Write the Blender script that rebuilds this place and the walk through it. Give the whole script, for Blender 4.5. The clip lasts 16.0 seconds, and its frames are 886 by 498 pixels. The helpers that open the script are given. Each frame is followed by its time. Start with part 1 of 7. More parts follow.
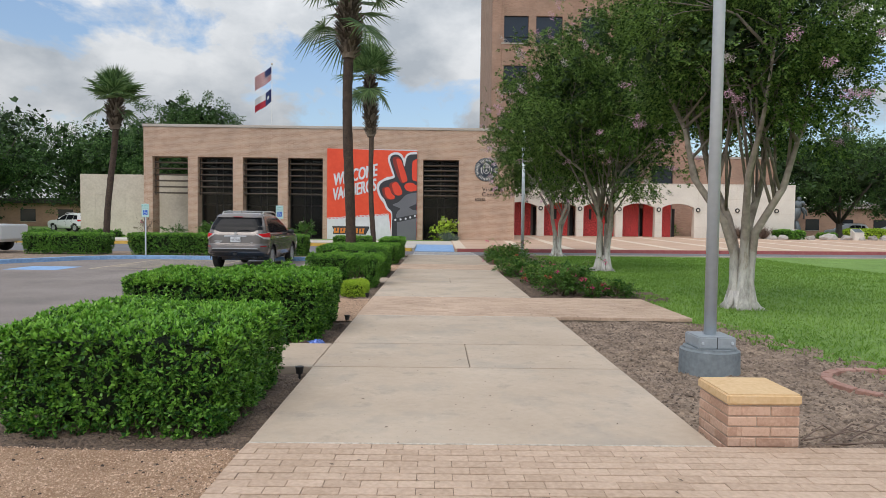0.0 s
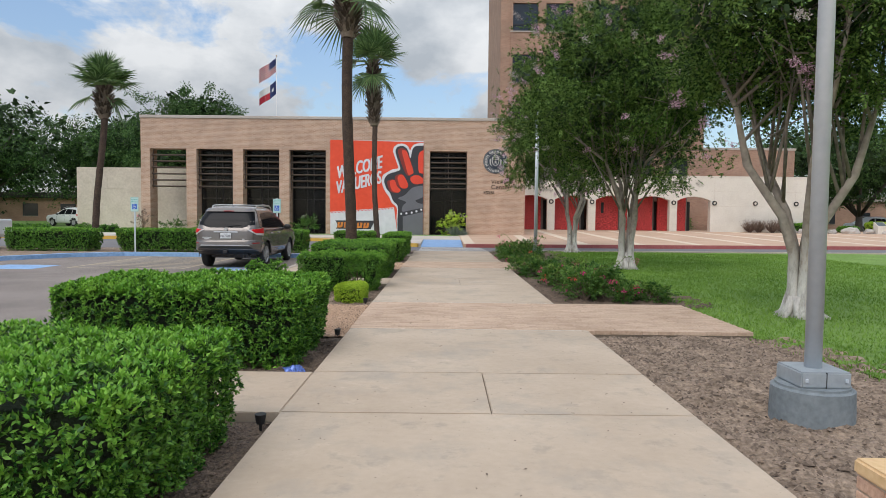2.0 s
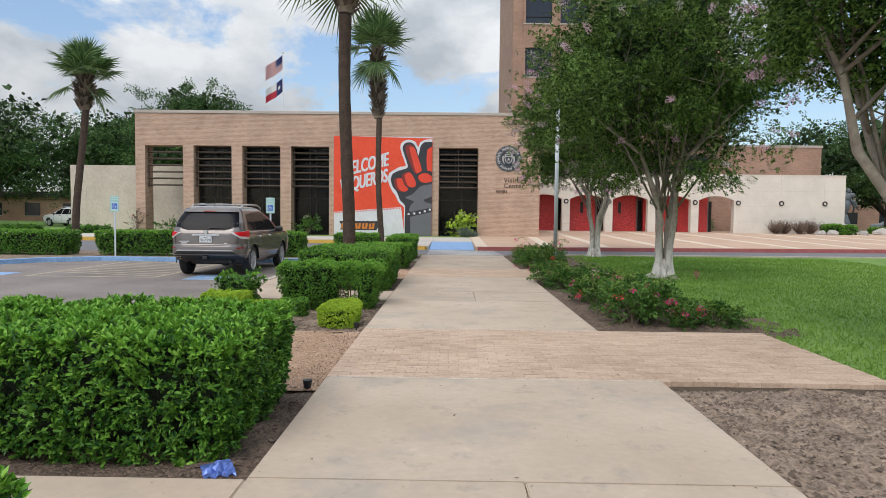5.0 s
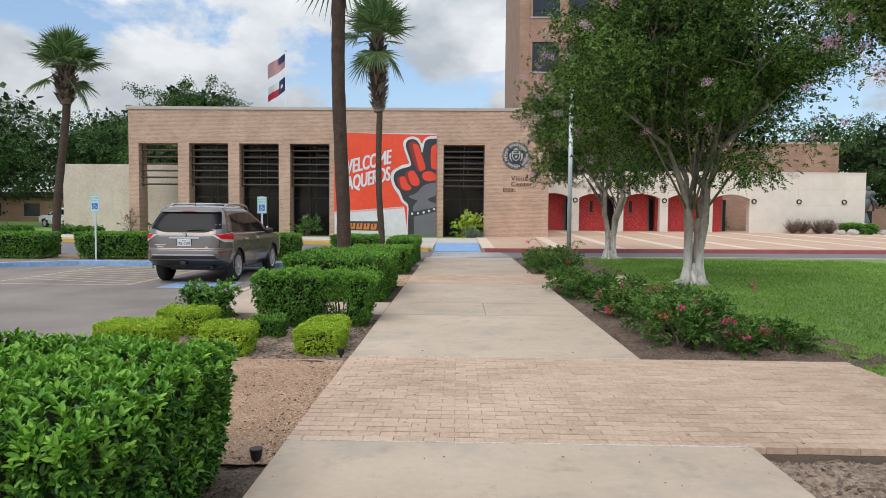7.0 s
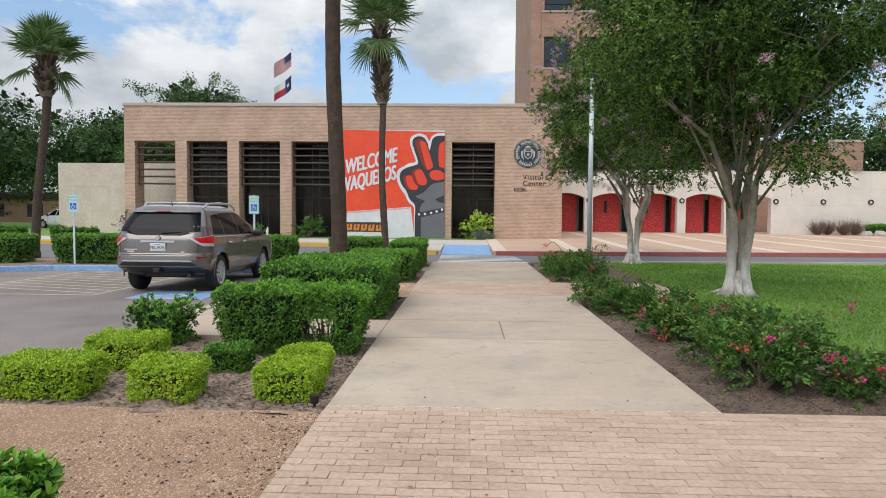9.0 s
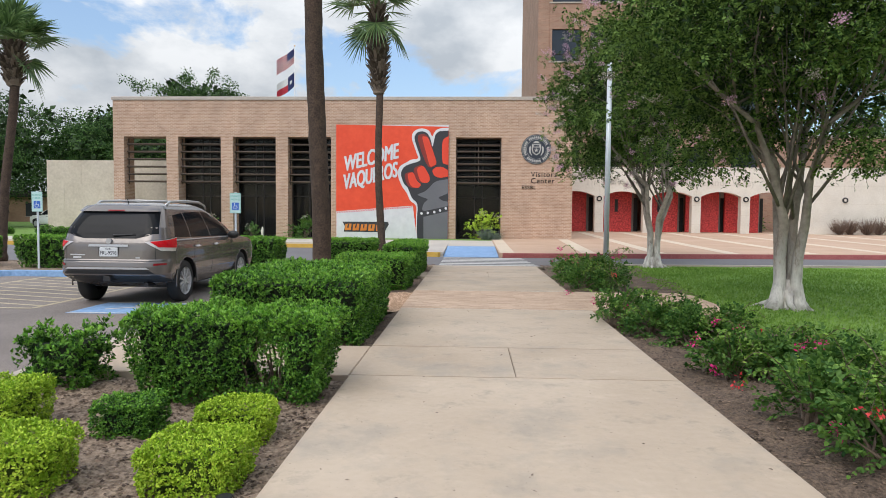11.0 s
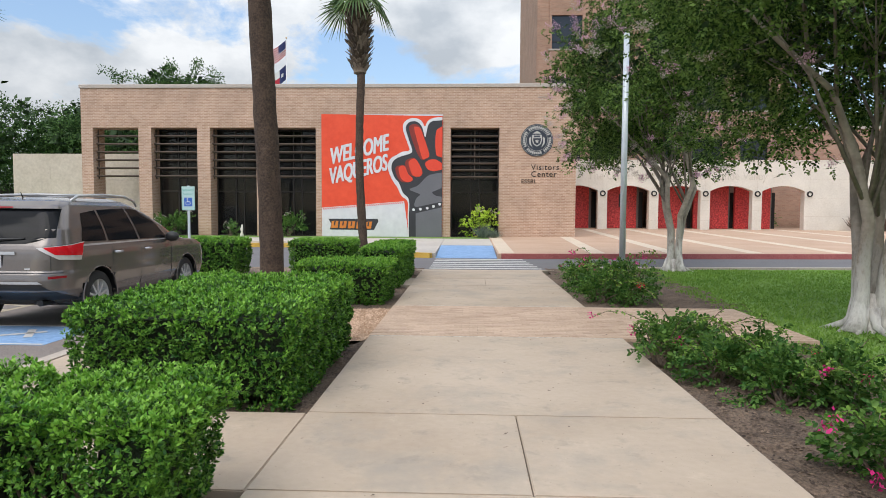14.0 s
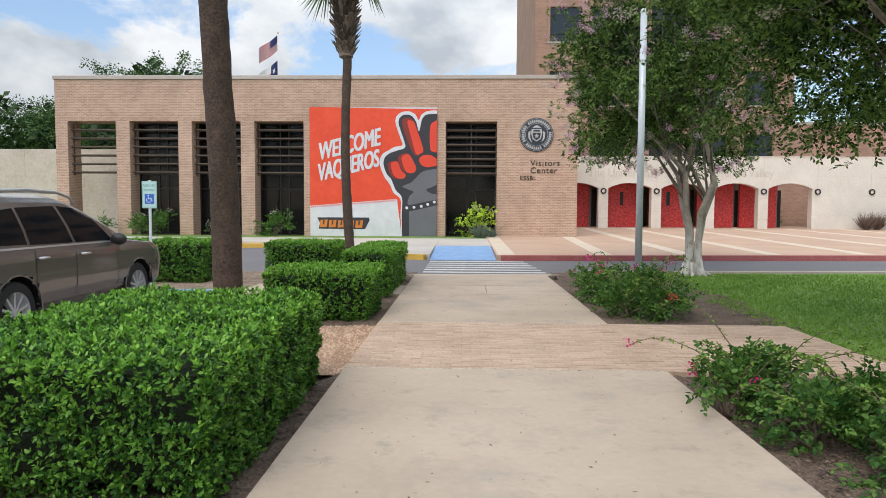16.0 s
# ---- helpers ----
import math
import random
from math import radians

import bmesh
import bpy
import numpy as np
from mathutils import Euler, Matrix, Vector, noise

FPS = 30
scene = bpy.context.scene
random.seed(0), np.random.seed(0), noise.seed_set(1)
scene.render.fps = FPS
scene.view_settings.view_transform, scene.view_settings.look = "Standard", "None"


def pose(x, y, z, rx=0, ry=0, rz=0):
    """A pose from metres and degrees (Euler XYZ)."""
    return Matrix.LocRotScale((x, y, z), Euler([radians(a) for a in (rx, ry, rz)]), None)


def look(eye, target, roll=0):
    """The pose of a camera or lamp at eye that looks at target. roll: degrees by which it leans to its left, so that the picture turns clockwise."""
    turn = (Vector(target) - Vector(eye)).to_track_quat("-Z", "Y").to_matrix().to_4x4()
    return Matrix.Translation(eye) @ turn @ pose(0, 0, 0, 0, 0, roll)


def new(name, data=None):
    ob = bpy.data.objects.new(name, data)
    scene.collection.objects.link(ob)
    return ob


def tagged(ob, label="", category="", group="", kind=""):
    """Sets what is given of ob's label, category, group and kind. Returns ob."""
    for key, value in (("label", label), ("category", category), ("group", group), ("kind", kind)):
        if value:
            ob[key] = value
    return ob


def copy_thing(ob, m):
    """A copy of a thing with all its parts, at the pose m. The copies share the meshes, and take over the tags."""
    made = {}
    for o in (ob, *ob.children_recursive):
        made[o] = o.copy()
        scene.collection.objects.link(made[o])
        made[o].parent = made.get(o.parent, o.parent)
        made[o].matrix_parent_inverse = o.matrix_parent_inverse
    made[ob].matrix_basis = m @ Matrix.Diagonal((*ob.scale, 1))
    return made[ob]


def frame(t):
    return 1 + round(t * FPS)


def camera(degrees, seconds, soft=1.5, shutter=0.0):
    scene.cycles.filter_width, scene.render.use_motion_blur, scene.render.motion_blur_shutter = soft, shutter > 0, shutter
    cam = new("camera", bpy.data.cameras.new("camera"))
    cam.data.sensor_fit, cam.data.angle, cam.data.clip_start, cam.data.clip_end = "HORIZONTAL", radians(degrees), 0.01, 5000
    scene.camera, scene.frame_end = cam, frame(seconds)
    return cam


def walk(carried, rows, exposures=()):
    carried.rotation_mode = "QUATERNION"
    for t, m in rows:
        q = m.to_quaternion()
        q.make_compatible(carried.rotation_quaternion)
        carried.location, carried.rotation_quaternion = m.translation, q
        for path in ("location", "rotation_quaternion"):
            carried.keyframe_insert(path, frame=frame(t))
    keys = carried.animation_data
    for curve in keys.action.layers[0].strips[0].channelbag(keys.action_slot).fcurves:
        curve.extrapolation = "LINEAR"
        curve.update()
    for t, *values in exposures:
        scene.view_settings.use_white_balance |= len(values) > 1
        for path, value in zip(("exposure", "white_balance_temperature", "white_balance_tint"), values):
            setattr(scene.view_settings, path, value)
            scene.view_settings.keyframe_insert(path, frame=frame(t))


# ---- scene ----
cam = camera(68.0, 16.0, soft=0.7)
PATH = [
    (0, (0.158, -1.23, 1.456), (0.178, 0.768, 1.375), 0.7),
    (0.5, (0.15, -0.772, 1.45), (0.164, 1.226, 1.364), 0.7),
    (1, (0.131, -0.356, 1.466), (0.14, 1.641, 1.375), 0.6),
    (1.5, (0.145, 0.05, 1.472), (0.148, 2.047, 1.377), 0.7),
    (2, (0.135, 0.489, 1.466), (0.134, 2.487, 1.366), 0.6),
    (2.5, (0.128, 0.872, 1.482), (0.121, 2.869, 1.381), 0.5),
    (3, (0.129, 1.295, 1.488), (0.118, 3.292, 1.388), 0.7),
    (3.5, (0.113, 1.708, 1.493), (0.097, 3.705, 1.392), 0.7),
    (4, (0.089, 2.118, 1.486), (0.068, 4.116, 1.386), 0.7),
    (6.5, (0.083, 4.214, 1.518), (0.044, 6.211, 1.416), 0.5),
    (7, (0.068, 4.644, 1.506), (0.024, 6.641, 1.404), 0.5),
    (7.5, (0.068, 5.082, 1.515), (0.018, 7.079, 1.413), 0.5),
    (8, (0.037, 5.583, 1.515), (-0.018, 7.58, 1.415), 0.5),
    (8.5, (0.02, 6.05, 1.509), (-0.041, 8.047, 1.409), 0.5),
    (9, (0.019, 6.501, 1.505), (-0.05, 8.497, 1.405), 0.5),
    (11.5, (0.088, 8.927, 1.518), (-0.001, 10.922, 1.413), 0.5),
    (12, (0.09, 9.382, 1.505), (-0.001, 11.377, 1.398), 0.5),
    (12.5, (0.114, 9.789, 1.518), (0.023, 11.784, 1.41), 0.3),
    (13, (0.154, 10.247, 1.529), (0.064, 12.242, 1.417), 0.4),
    (13.5, (0.168, 10.666, 1.53), (0.083, 12.661, 1.417), 0.3),
    (14, (0.15, 11.077, 1.529), (0.071, 13.072, 1.414), 0.3),
    (14.5, (0.149, 11.51, 1.533), (0.074, 13.505, 1.417), 0.3),
    (15, (0.112, 11.953, 1.525), (0.04, 13.948, 1.407), 0.4),
    (15.5, (0.094, 12.377, 1.523), (0.026, 14.372, 1.402), 0.3),
    (16, (0.078, 12.808, 1.525), (0.015, 14.804, 1.405), 0.3),
]
walk(cam, [(t, look(eye, target, roll)) for t, eye, target, roll in PATH], exposures=[(0, -0.2), (2, -0.13), (4, -0.08), (9, -0.02), (12, 0.07), (16, 0.10)])

# ---- world and sun ----
SUN_ELEV, SUN_TURN = 50.0, 205.0
world = bpy.data.worlds.new("sky")
scene.world = world
world.use_nodes = True
wn, wl = world.node_tree.nodes, world.node_tree.links
wn.clear()


def wnode(kind, **inputs):
    n = wn.new(kind)
    for k, v in inputs.items():
        n.inputs[k].default_value = v
    return n


w_out, w_bg = wn.new("ShaderNodeOutputWorld"), wn.new("ShaderNodeBackground")
w_sky = wn.new("ShaderNodeTexSky")
w_sky.sky_type, w_sky.sun_disc = "NISHITA", False
w_sky.sun_elevation, w_sky.sun_rotation = radians(SUN_ELEV), radians(SUN_TURN)
w_co = wn.new("ShaderNodeTexCoord")
w_map = wn.new("ShaderNodeMapping")
w_map.inputs["Location"].default_value = (1.7, 0.4, 0.9)
w_map.inputs["Scale"].default_value = (1.0, 1.0, 1.7)
wl.new(w_co.outputs["Generated"], w_map.inputs["Vector"])
w_n1 = wnode("ShaderNodeTexNoise", Scale=3.4, Detail=12.0, Roughness=0.58, Distortion=0.25)
w_n2 = wnode("ShaderNodeTexNoise", Scale=5.0, Detail=7.0, Roughness=0.55)
wl.new(w_map.outputs[0], w_n1.inputs["Vector"])
wl.new(w_map.outputs[0], w_n2.inputs["Vector"])
w_cover = wn.new("ShaderNodeValToRGB")
w_cover.color_ramp.elements[0].position, w_cover.color_ramp.elements[1].position = 0.435, 0.50
wl.new(w_n1.outputs["Fac"], w_cover.inputs["Fac"])
w_tone = wn.new("ShaderNodeValToRGB")
w_tone.color_ramp.elements[0].position, w_tone.color_ramp.elements[0].color = 0.36, (0.48, 0.53, 0.59, 1)
w_tone.color_ramp.elements[1].position, w_tone.color_ramp.elements[1].color = 0.60, (0.86, 0.885, 0.915, 1)
wl.new(w_n2.outputs["Fac"], w_tone.inputs["Fac"])
w_blue = wn.new("ShaderNodeVectorMath")
w_blue.operation = "SCALE"
w_blue.inputs["Scale"].default_value = 0.17
wl.new(w_sky.outputs[0], w_blue.inputs[0])
w_mix = wn.new("ShaderNodeMix")
w_mix.data_type = "RGBA"
wl.new(w_cover.outputs[0], w_mix.inputs["Factor"])
wl.new(w_blue.outputs[0], w_mix.inputs["A"])
wl.new(w_tone.outputs[0], w_mix.inputs["B"])
# an overcast sky is brighter overhead than at the horizon
w_sep = wn.new("ShaderNodeSeparateXYZ")
wl.new(w_co.outputs["Generated"], w_sep.inputs[0])
w_zen = wn.new("ShaderNodeMapRange")
for k, v in (("From Min", 0.0), ("From Max", 1.0), ("To Min", 0.72), ("To Max", 2.1)):
    w_zen.inputs[k].default_value = v
wl.new(w_sep.outputs["Z"], w_zen.inputs["Value"])
w_lum = wn.new("ShaderNodeVectorMath")
w_lum.operation = "SCALE"
wl.new(w_mix.outputs["Result"], w_lum.inputs[0])
wl.new(w_zen.outputs[0], w_lum.inputs["Scale"])
wl.new(w_lum.outputs[0], w_bg.inputs["Color"])
w_bg.inputs["Strength"].default_value = 0.99
wl.new(w_bg.outputs[0], w_out.inputs["Surface"])
sun = new("sun", bpy.data.lights.new("sun", "SUN"))
sun.data.energy, sun.data.angle, sun.data.color = 1.42, radians(42), (1.0, 0.96, 0.90)
sun.matrix_world = pose(0, 0, 60, 90 - SUN_ELEV, 0, 180 - SUN_TURN)

# ---- materials ----
def shade(name, c1, c2, rough=0.7, metal=0.0, big=1.2, fine=40.0, mix_fine=0.5, bump=0.15, bump_scale=60.0, rnd="", spread=0.25, thin=0.0, gloss=None, bdist=0.01):
    """A surface whose colour wanders between c1 and c2 at two scales, with fine relief. rnd: object or island for piece to piece change."""
    m = bpy.data.materials.new(name)
    m.use_nodes = True
    n, l = m.node_tree.nodes, m.node_tree.links
    p = n["Principled BSDF"]
    pos = n.new("ShaderNodeNewGeometry")
    a, b = n.new("ShaderNodeTexNoise"), n.new("ShaderNodeTexNoise")
    a.inputs["Scale"].default_value, b.inputs["Scale"].default_value = big, fine
    a.inputs["Detail"].default_value, b.inputs["Detail"].default_value = 5, 4
    a.inputs["Roughness"].default_value = 0.6
    for x in (a, b):
        l.new(pos.outputs["Position"], x.inputs["Vector"])
    mx = n.new("ShaderNodeMix")
    mx.inputs["Factor"].default_value = mix_fine
    l.new(a.outputs["Fac"], mx.inputs["A"])
    l.new(b.outputs["Fac"], mx.inputs["B"])
    fac = mx.outputs["Result"]
    if rnd:
        r = n.new("ShaderNodeObjectInfo") if rnd == "object" else pos
        s = n.new("ShaderNodeMath")
        s.operation = "MULTIPLY_ADD"
        s.inputs[1].default_value, s.inputs[2].default_value = spread, -spread / 2
        l.new(r.outputs["Random" if rnd == "object" else "Random Per Island"], s.inputs[0])
        s2 = n.new("ShaderNodeMath")
        l.new(fac, s2.inputs[0])
        l.new(s.outputs[0], s2.inputs[1])
        fac = s2.outputs[0]
    ramp = n.new("ShaderNodeValToRGB")
    ramp.color_ramp.elements[0].position, ramp.color_ramp.elements[1].position = 0.34, 0.66
    ramp.color_ramp.elements[0].color, ramp.color_ramp.elements[1].color = (*c1, 1), (*c2, 1)
    l.new(fac, ramp.inputs["Fac"])
    l.new(ramp.outputs[0], p.inputs["Base Color"])
    p.inputs["Roughness"].default_value, p.inputs["Metallic"].default_value = rough, metal
    if gloss is not None:
        p.inputs["Specular IOR Level"].default_value = gloss
    if bump:
        t = n.new("ShaderNodeTexNoise")
        t.inputs["Scale"].default_value, t.inputs["Detail"].default_value = bump_scale, 6
        l.new(pos.outputs["Position"], t.inputs["Vector"])
        bp = n.new("ShaderNodeBump")
        bp.inputs["Strength"].default_value, bp.inputs["Distance"].default_value = bump, bdist
        l.new(t.outputs["Fac"], bp.inputs["Height"])
        l.new(bp.outputs[0], p.inputs["Normal"])
    if thin:
        tr, ms = n.new("ShaderNodeBsdfTranslucent"), n.new("ShaderNodeMixShader")
        l.new(ramp.outputs[0], tr.inputs["Color"])
        ms.inputs[0].default_value = thin
        l.new(p.outputs[0], ms.inputs[1])
        l.new(tr.outputs[0], ms.inputs[2])
        l.new(ms.outputs[0], n["Material Output"].inputs["Surface"])
    return m


def brickwork(name, c1, c2, mortar, w=0.21, h=0.072, gap=0.006):
    """Face brick on upright walls that run along x or y."""
    m = bpy.data.materials.new(name)
    m.use_nodes = True
    n, l = m.node_tree.nodes, m.node_tree.links
    p = n["Principled BSDF"]
    pos, sep, add, com = n.new("ShaderNodeNewGeometry"), n.new("ShaderNodeSeparateXYZ"), n.new("ShaderNodeMath"), n.new("ShaderNodeCombineXYZ")
    l.new(pos.outputs["Position"], sep.inputs[0])
    l.new(sep.outputs[0], add.inputs[0])
    l.new(sep.outputs[1], add.inputs[1])
    l.new(add.outputs[0], com.inputs[0])
    l.new(sep.outputs[2], com.inputs[1])
    bt = n.new("ShaderNodeTexBrick")
    for k, v in (("Scale", 1.0), ("Brick Width", w), ("Row Height", h), ("Mortar Size", gap), ("Mortar Smooth", 0.2), ("Bias", 0.0), ("Color1", (*c1, 1)), ("Color2", (*c2, 1)), ("Mortar", (*mortar, 1))):
        bt.inputs[k].default_value = v
    l.new(com.outputs[0], bt.inputs["Vector"])
    ns = n.new("ShaderNodeTexNoise")
    ns.inputs["Scale"].default_value, ns.inputs["Detail"].default_value = 0.7, 6
    l.new(pos.outputs["Position"], ns.inputs["Vector"])
    mr = n.new("ShaderNodeMapRange")
    mr.inputs["From Min"].default_value, mr.inputs["From Max"].default_value = 0.3, 0.7
    mr.inputs["To Min"].default_value, mr.inputs["To Max"].default_value = 0.86, 1.1
    l.new(ns.outputs["Fac"], mr.inputs["Value"])
    sc = n.new("ShaderNodeVectorMath")
    sc.operation = "SCALE"
    l.new(bt.outputs["Color"], sc.inputs[0])
    l.new(mr.outputs[0], sc.inputs["Scale"])
    l.new(sc.outputs[0], p.inputs["Base Color"])
    bp = n.new("ShaderNodeBump")
    bp.inputs["Strength"].default_value, bp.inputs["Distance"].default_value, bp.invert = 0.6, 0.008, True
    l.new(bt.outputs["Fac"], bp.inputs["Height"])
    l.new(bp.outputs[0], p.inputs["Normal"])
    p.inputs["Roughness"].default_value = 0.85
    return m


def plain(name, c, rough=0.5, metal=0.0, d=0.06, **k):
    return shade(name, [x * (1 - d) for x in c], [min(1, x * (1 + d)) for x in c], rough, metal, **k)


def concrete(name, c1, c2, stain, grime, tint=0.10, big=0.55):
    """Poured concrete: a slow drift of tone, worn grey stains, pale rubbed spots, dark specks, and a tone of its own for each slab."""
    m = shade(name, c1, c2, 0.9, big=big, fine=16, mix_fine=0.2, rnd="object", spread=tint, bump=0.3, bump_scale=170, bdist=0.004)
    n, l = m.node_tree.nodes, m.node_tree.links
    p = n["Principled BSDF"]
    base = p.inputs["Base Color"].links[0].from_socket
    pos = n.new("ShaderNodeNewGeometry")

    def layer(base, scale, detail, rough, lo, hi, amount, colour, distort=0.0):
        t = n.new("ShaderNodeTexNoise")
        for k, v in (("Scale", scale), ("Detail", detail), ("Roughness", rough), ("Distortion", distort)):
            t.inputs[k].default_value = v
        l.new(pos.outputs["Position"], t.inputs["Vector"])
        r = n.new("ShaderNodeMapRange")
        for k, v in (("From Min", lo), ("From Max", hi), ("To Min", 0.0), ("To Max", amount)):
            r.inputs[k].default_value = v
        l.new(t.outputs["Fac"], r.inputs["Value"])
        x = n.new("ShaderNodeMix")
        x.data_type = "RGBA"
        l.new(r.outputs[0], x.inputs["Factor"])
        l.new(base, x.inputs["A"])
        x.inputs["B"].default_value = (*colour, 1)
        return x.outputs["Result"]

    base = layer(base, 1.05, 9, 0.68, 0.50, 0.68, 0.8, stain, 0.15)
    base = layer(base, 3.1, 8, 0.7, 0.56, 0.74, 0.65, grime, 0.1)
    base = layer(base, 2.2, 8, 0.72, 0.60, 0.76, 0.5, [min(0.8, v * 1.25) for v in c2], 0.3)
    base = layer(base, 85.0, 3, 0.6, 0.66, 0.74, 0.5, [v * 0.45 for v in c1])
    base = layer(base, 36.0, 2, 0.5, 0.72, 0.77, 0.7, [v * 0.3 for v in c1])
    l.new(base, p.inputs["Base Color"])
    return m


M_walk = concrete("walk_concrete", (0.42, 0.328, 0.242), (0.545, 0.44, 0.338), (0.36, 0.31, 0.255), (0.26, 0.23, 0.19))
M_edge = shade("worn_mortar_edge", (0.30, 0.25, 0.19), (0.68, 0.62, 0.54), 0.9, big=5, fine=30, bump=0.4)
M_spur = concrete("spur_concrete", (0.44, 0.34, 0.25), (0.55, 0.44, 0.335), (0.38, 0.32, 0.25), (0.28, 0.24, 0.19))
M_paver = shade("paver_brick", (0.40, 0.28, 0.195), (0.585, 0.43, 0.32), 0.9, big=0.8, fine=30, rnd="object", spread=0.15, bump=0.35, bump_scale=120, bdist=0.004)
M_paver_j = shade("paver_brick_far", (0.40, 0.28, 0.195), (0.585, 0.43, 0.32), 0.9, big=0.8, fine=30, rnd="island", spread=0.15, bump=0.3, bump_scale=120, bdist=0.004)
M_joint = shade("sandy_joint", (0.11, 0.085, 0.062), (0.20, 0.155, 0.115), 0.95, big=4, fine=60)
M_asphalt = shade("asphalt", (0.125, 0.105, 0.093), (0.32, 0.27, 0.24), 0.92, big=0.5, fine=60, mix_fine=0.6, bump=0.4, bump_scale=220, bdist=0.005)
M_road = shade("road_asphalt", (0.14, 0.135, 0.14), (0.19, 0.185, 0.19), 0.9, big=0.4, fine=90, bump=0.3, bump_scale=200, bdist=0.005)
M_soil = shade("dry_soil", (0.10, 0.068, 0.046), (0.42, 0.315, 0.23), 0.97, big=3.2, fine=26, mix_fine=0.55, bump=1.0, bump_scale=34, bdist=0.03)
M_mulch = shade("mulch", (0.055, 0.038, 0.028), (0.245, 0.172, 0.122), 0.97, big=3, fine=38, mix_fine=0.6, bump=1.0, bump_scale=45, bdist=0.03)
M_chip = shade("bark_chip", (0.050, 0.033, 0.024), (0.24, 0.165, 0.115), 0.95, big=4, fine=40, rnd="island", spread=0.8, bump=0.2)
M_clod = shade("soil_clod", (0.11, 0.078, 0.056), (0.27, 0.20, 0.15), 0.97, big=3, fine=40, rnd="island", spread=0.4)
M_gravel_bed = shade("gravel_bed", (0.28, 0.165, 0.095), (0.50, 0.335, 0.215), 0.95, big=2, fine=70, mix_fine=0.6, bump=1.0, bump_scale=90, bdist=0.02)
M_gravel = shade("gravel_stone", (0.33, 0.20, 0.12), (0.62, 0.43, 0.30), 0.9, big=3, fine=60, rnd="island", spread=0.5)
M_lawn = shade("lawn_turf", (0.115, 0.215, 0.036), (0.225, 0.365, 0.080), 0.95, big=0.5, fine=9, mix_fine=0.45, bump=0.9, bump_scale=60, bdist=0.03)
M_blade = shade("grass_blade", (0.135, 0.255, 0.040), (0.265, 0.42, 0.088), 0.8, gloss=0.15, big=0.5, fine=8, rnd="island", spread=0.22, bump=0, thin=0.3)
M_field = shade("far_ground", (0.07, 0.09, 0.03), (0.13, 0.14, 0.06), 0.95, big=0.05, fine=2, bump=0)
M_kerb = shade("kerb_concrete", (0.40, 0.33, 0.27), (0.52, 0.45, 0.38), 0.9, big=1.5, fine=20, bump=0.3, bump_scale=120, bdist=0.004)
M_paint_blue = shade("blue_paint", (0.16, 0.29, 0.50), (0.30, 0.47, 0.72), 0.75, big=2.5, fine=14, mix_fine=0.6, bump=0.2, bump_scale=150, bdist=0.003)
M_paint_yellow = shade("yellow_paint", (0.55, 0.33, 0.05), (0.68, 0.43, 0.09), 0.75, big=2, fine=20, bump=0.2, bdist=0.003)
M_paint_pale = shade("faded_yellow_paint", (0.34, 0.27, 0.17), (0.55, 0.47, 0.33), 0.8, big=3, fine=30, bump=0.2, bdist=0.003)
M_paint_red = shade("red_kerb_paint", (0.30, 0.075, 0.075), (0.43, 0.14, 0.13), 0.8, big=2, fine=20, bump=0.2, bdist=0.003)
M_paint_white = shade("white_road_paint", (0.50, 0.49, 0.47), (0.68, 0.67, 0.64), 0.8, big=3, fine=30, bump=0.2, bdist=0.003)
M_brick = brickwork("tan_face_brick", (0.40, 0.245, 0.165), (0.52, 0.345, 0.25), (0.60, 0.46, 0.36), 0.25, 0.082, 0.011)
M_brick_t = brickwork("tower_brick", (0.35, 0.205, 0.145), (0.43, 0.26, 0.185), (0.40, 0.28, 0.21), 0.29, 0.098, 0.01)
M_pbrick = shade("pillar_brick", (0.43, 0.255, 0.175), (0.62, 0.41, 0.30), 0.88, big=5, fine=50, rnd="object", spread=0.35, bump=0.4, bump_scale=90, bdist=0.005)
M_mortar = shade("mortar", (0.36, 0.27, 0.2), (0.46, 0.36, 0.28), 0.95, big=4, fine=50, bump=0.4)
M_cap = shade("ochre_cap", (0.60, 0.39, 0.19), (0.72, 0.51, 0.29), 0.8, big=3, fine=30, bump=0.25, bump_scale=90, bdist=0.004)
M_coping = shade("pale_coping", (0.40, 0.345, 0.30), (0.50, 0.44, 0.39), 0.7, big=0.8, fine=12, bump=0.1)
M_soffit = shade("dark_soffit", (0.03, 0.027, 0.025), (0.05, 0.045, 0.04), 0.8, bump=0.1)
M_stone = shade("weathered_limestone", (0.46, 0.39, 0.315), (0.67, 0.59, 0.495), 0.9, big=0.45, fine=7, mix_fine=0.35, bump=0.25, bump_scale=40, bdist=0.006)
M_white = shade("white_limestone", (0.60, 0.55, 0.48), (0.76, 0.71, 0.63), 0.88, big=0.5, fine=9, mix_fine=0.35, bump=0.2, bump_scale=40, bdist=0.006)
# wall stone darkened slightly: the carving's shade is put into the letter colour
M_carved = shade("limestone_carving_shade", (0.53, 0.485, 0.42), (0.67, 0.62, 0.55), 0.9, big=0.5, fine=9, bump=0.2)
M_plaza = shade("plaza_concrete", (0.47, 0.31, 0.21), (0.57, 0.40, 0.29), 0.9, big=0.4, fine=12, mix_fine=0.3, bump=0.2, bdist=0.003)
M_plaza_l = shade("plaza_band", (0.60, 0.49, 0.37), (0.70, 0.59, 0.46), 0.9, big=0.6, fine=12, bump=0.2, bdist=0.003)
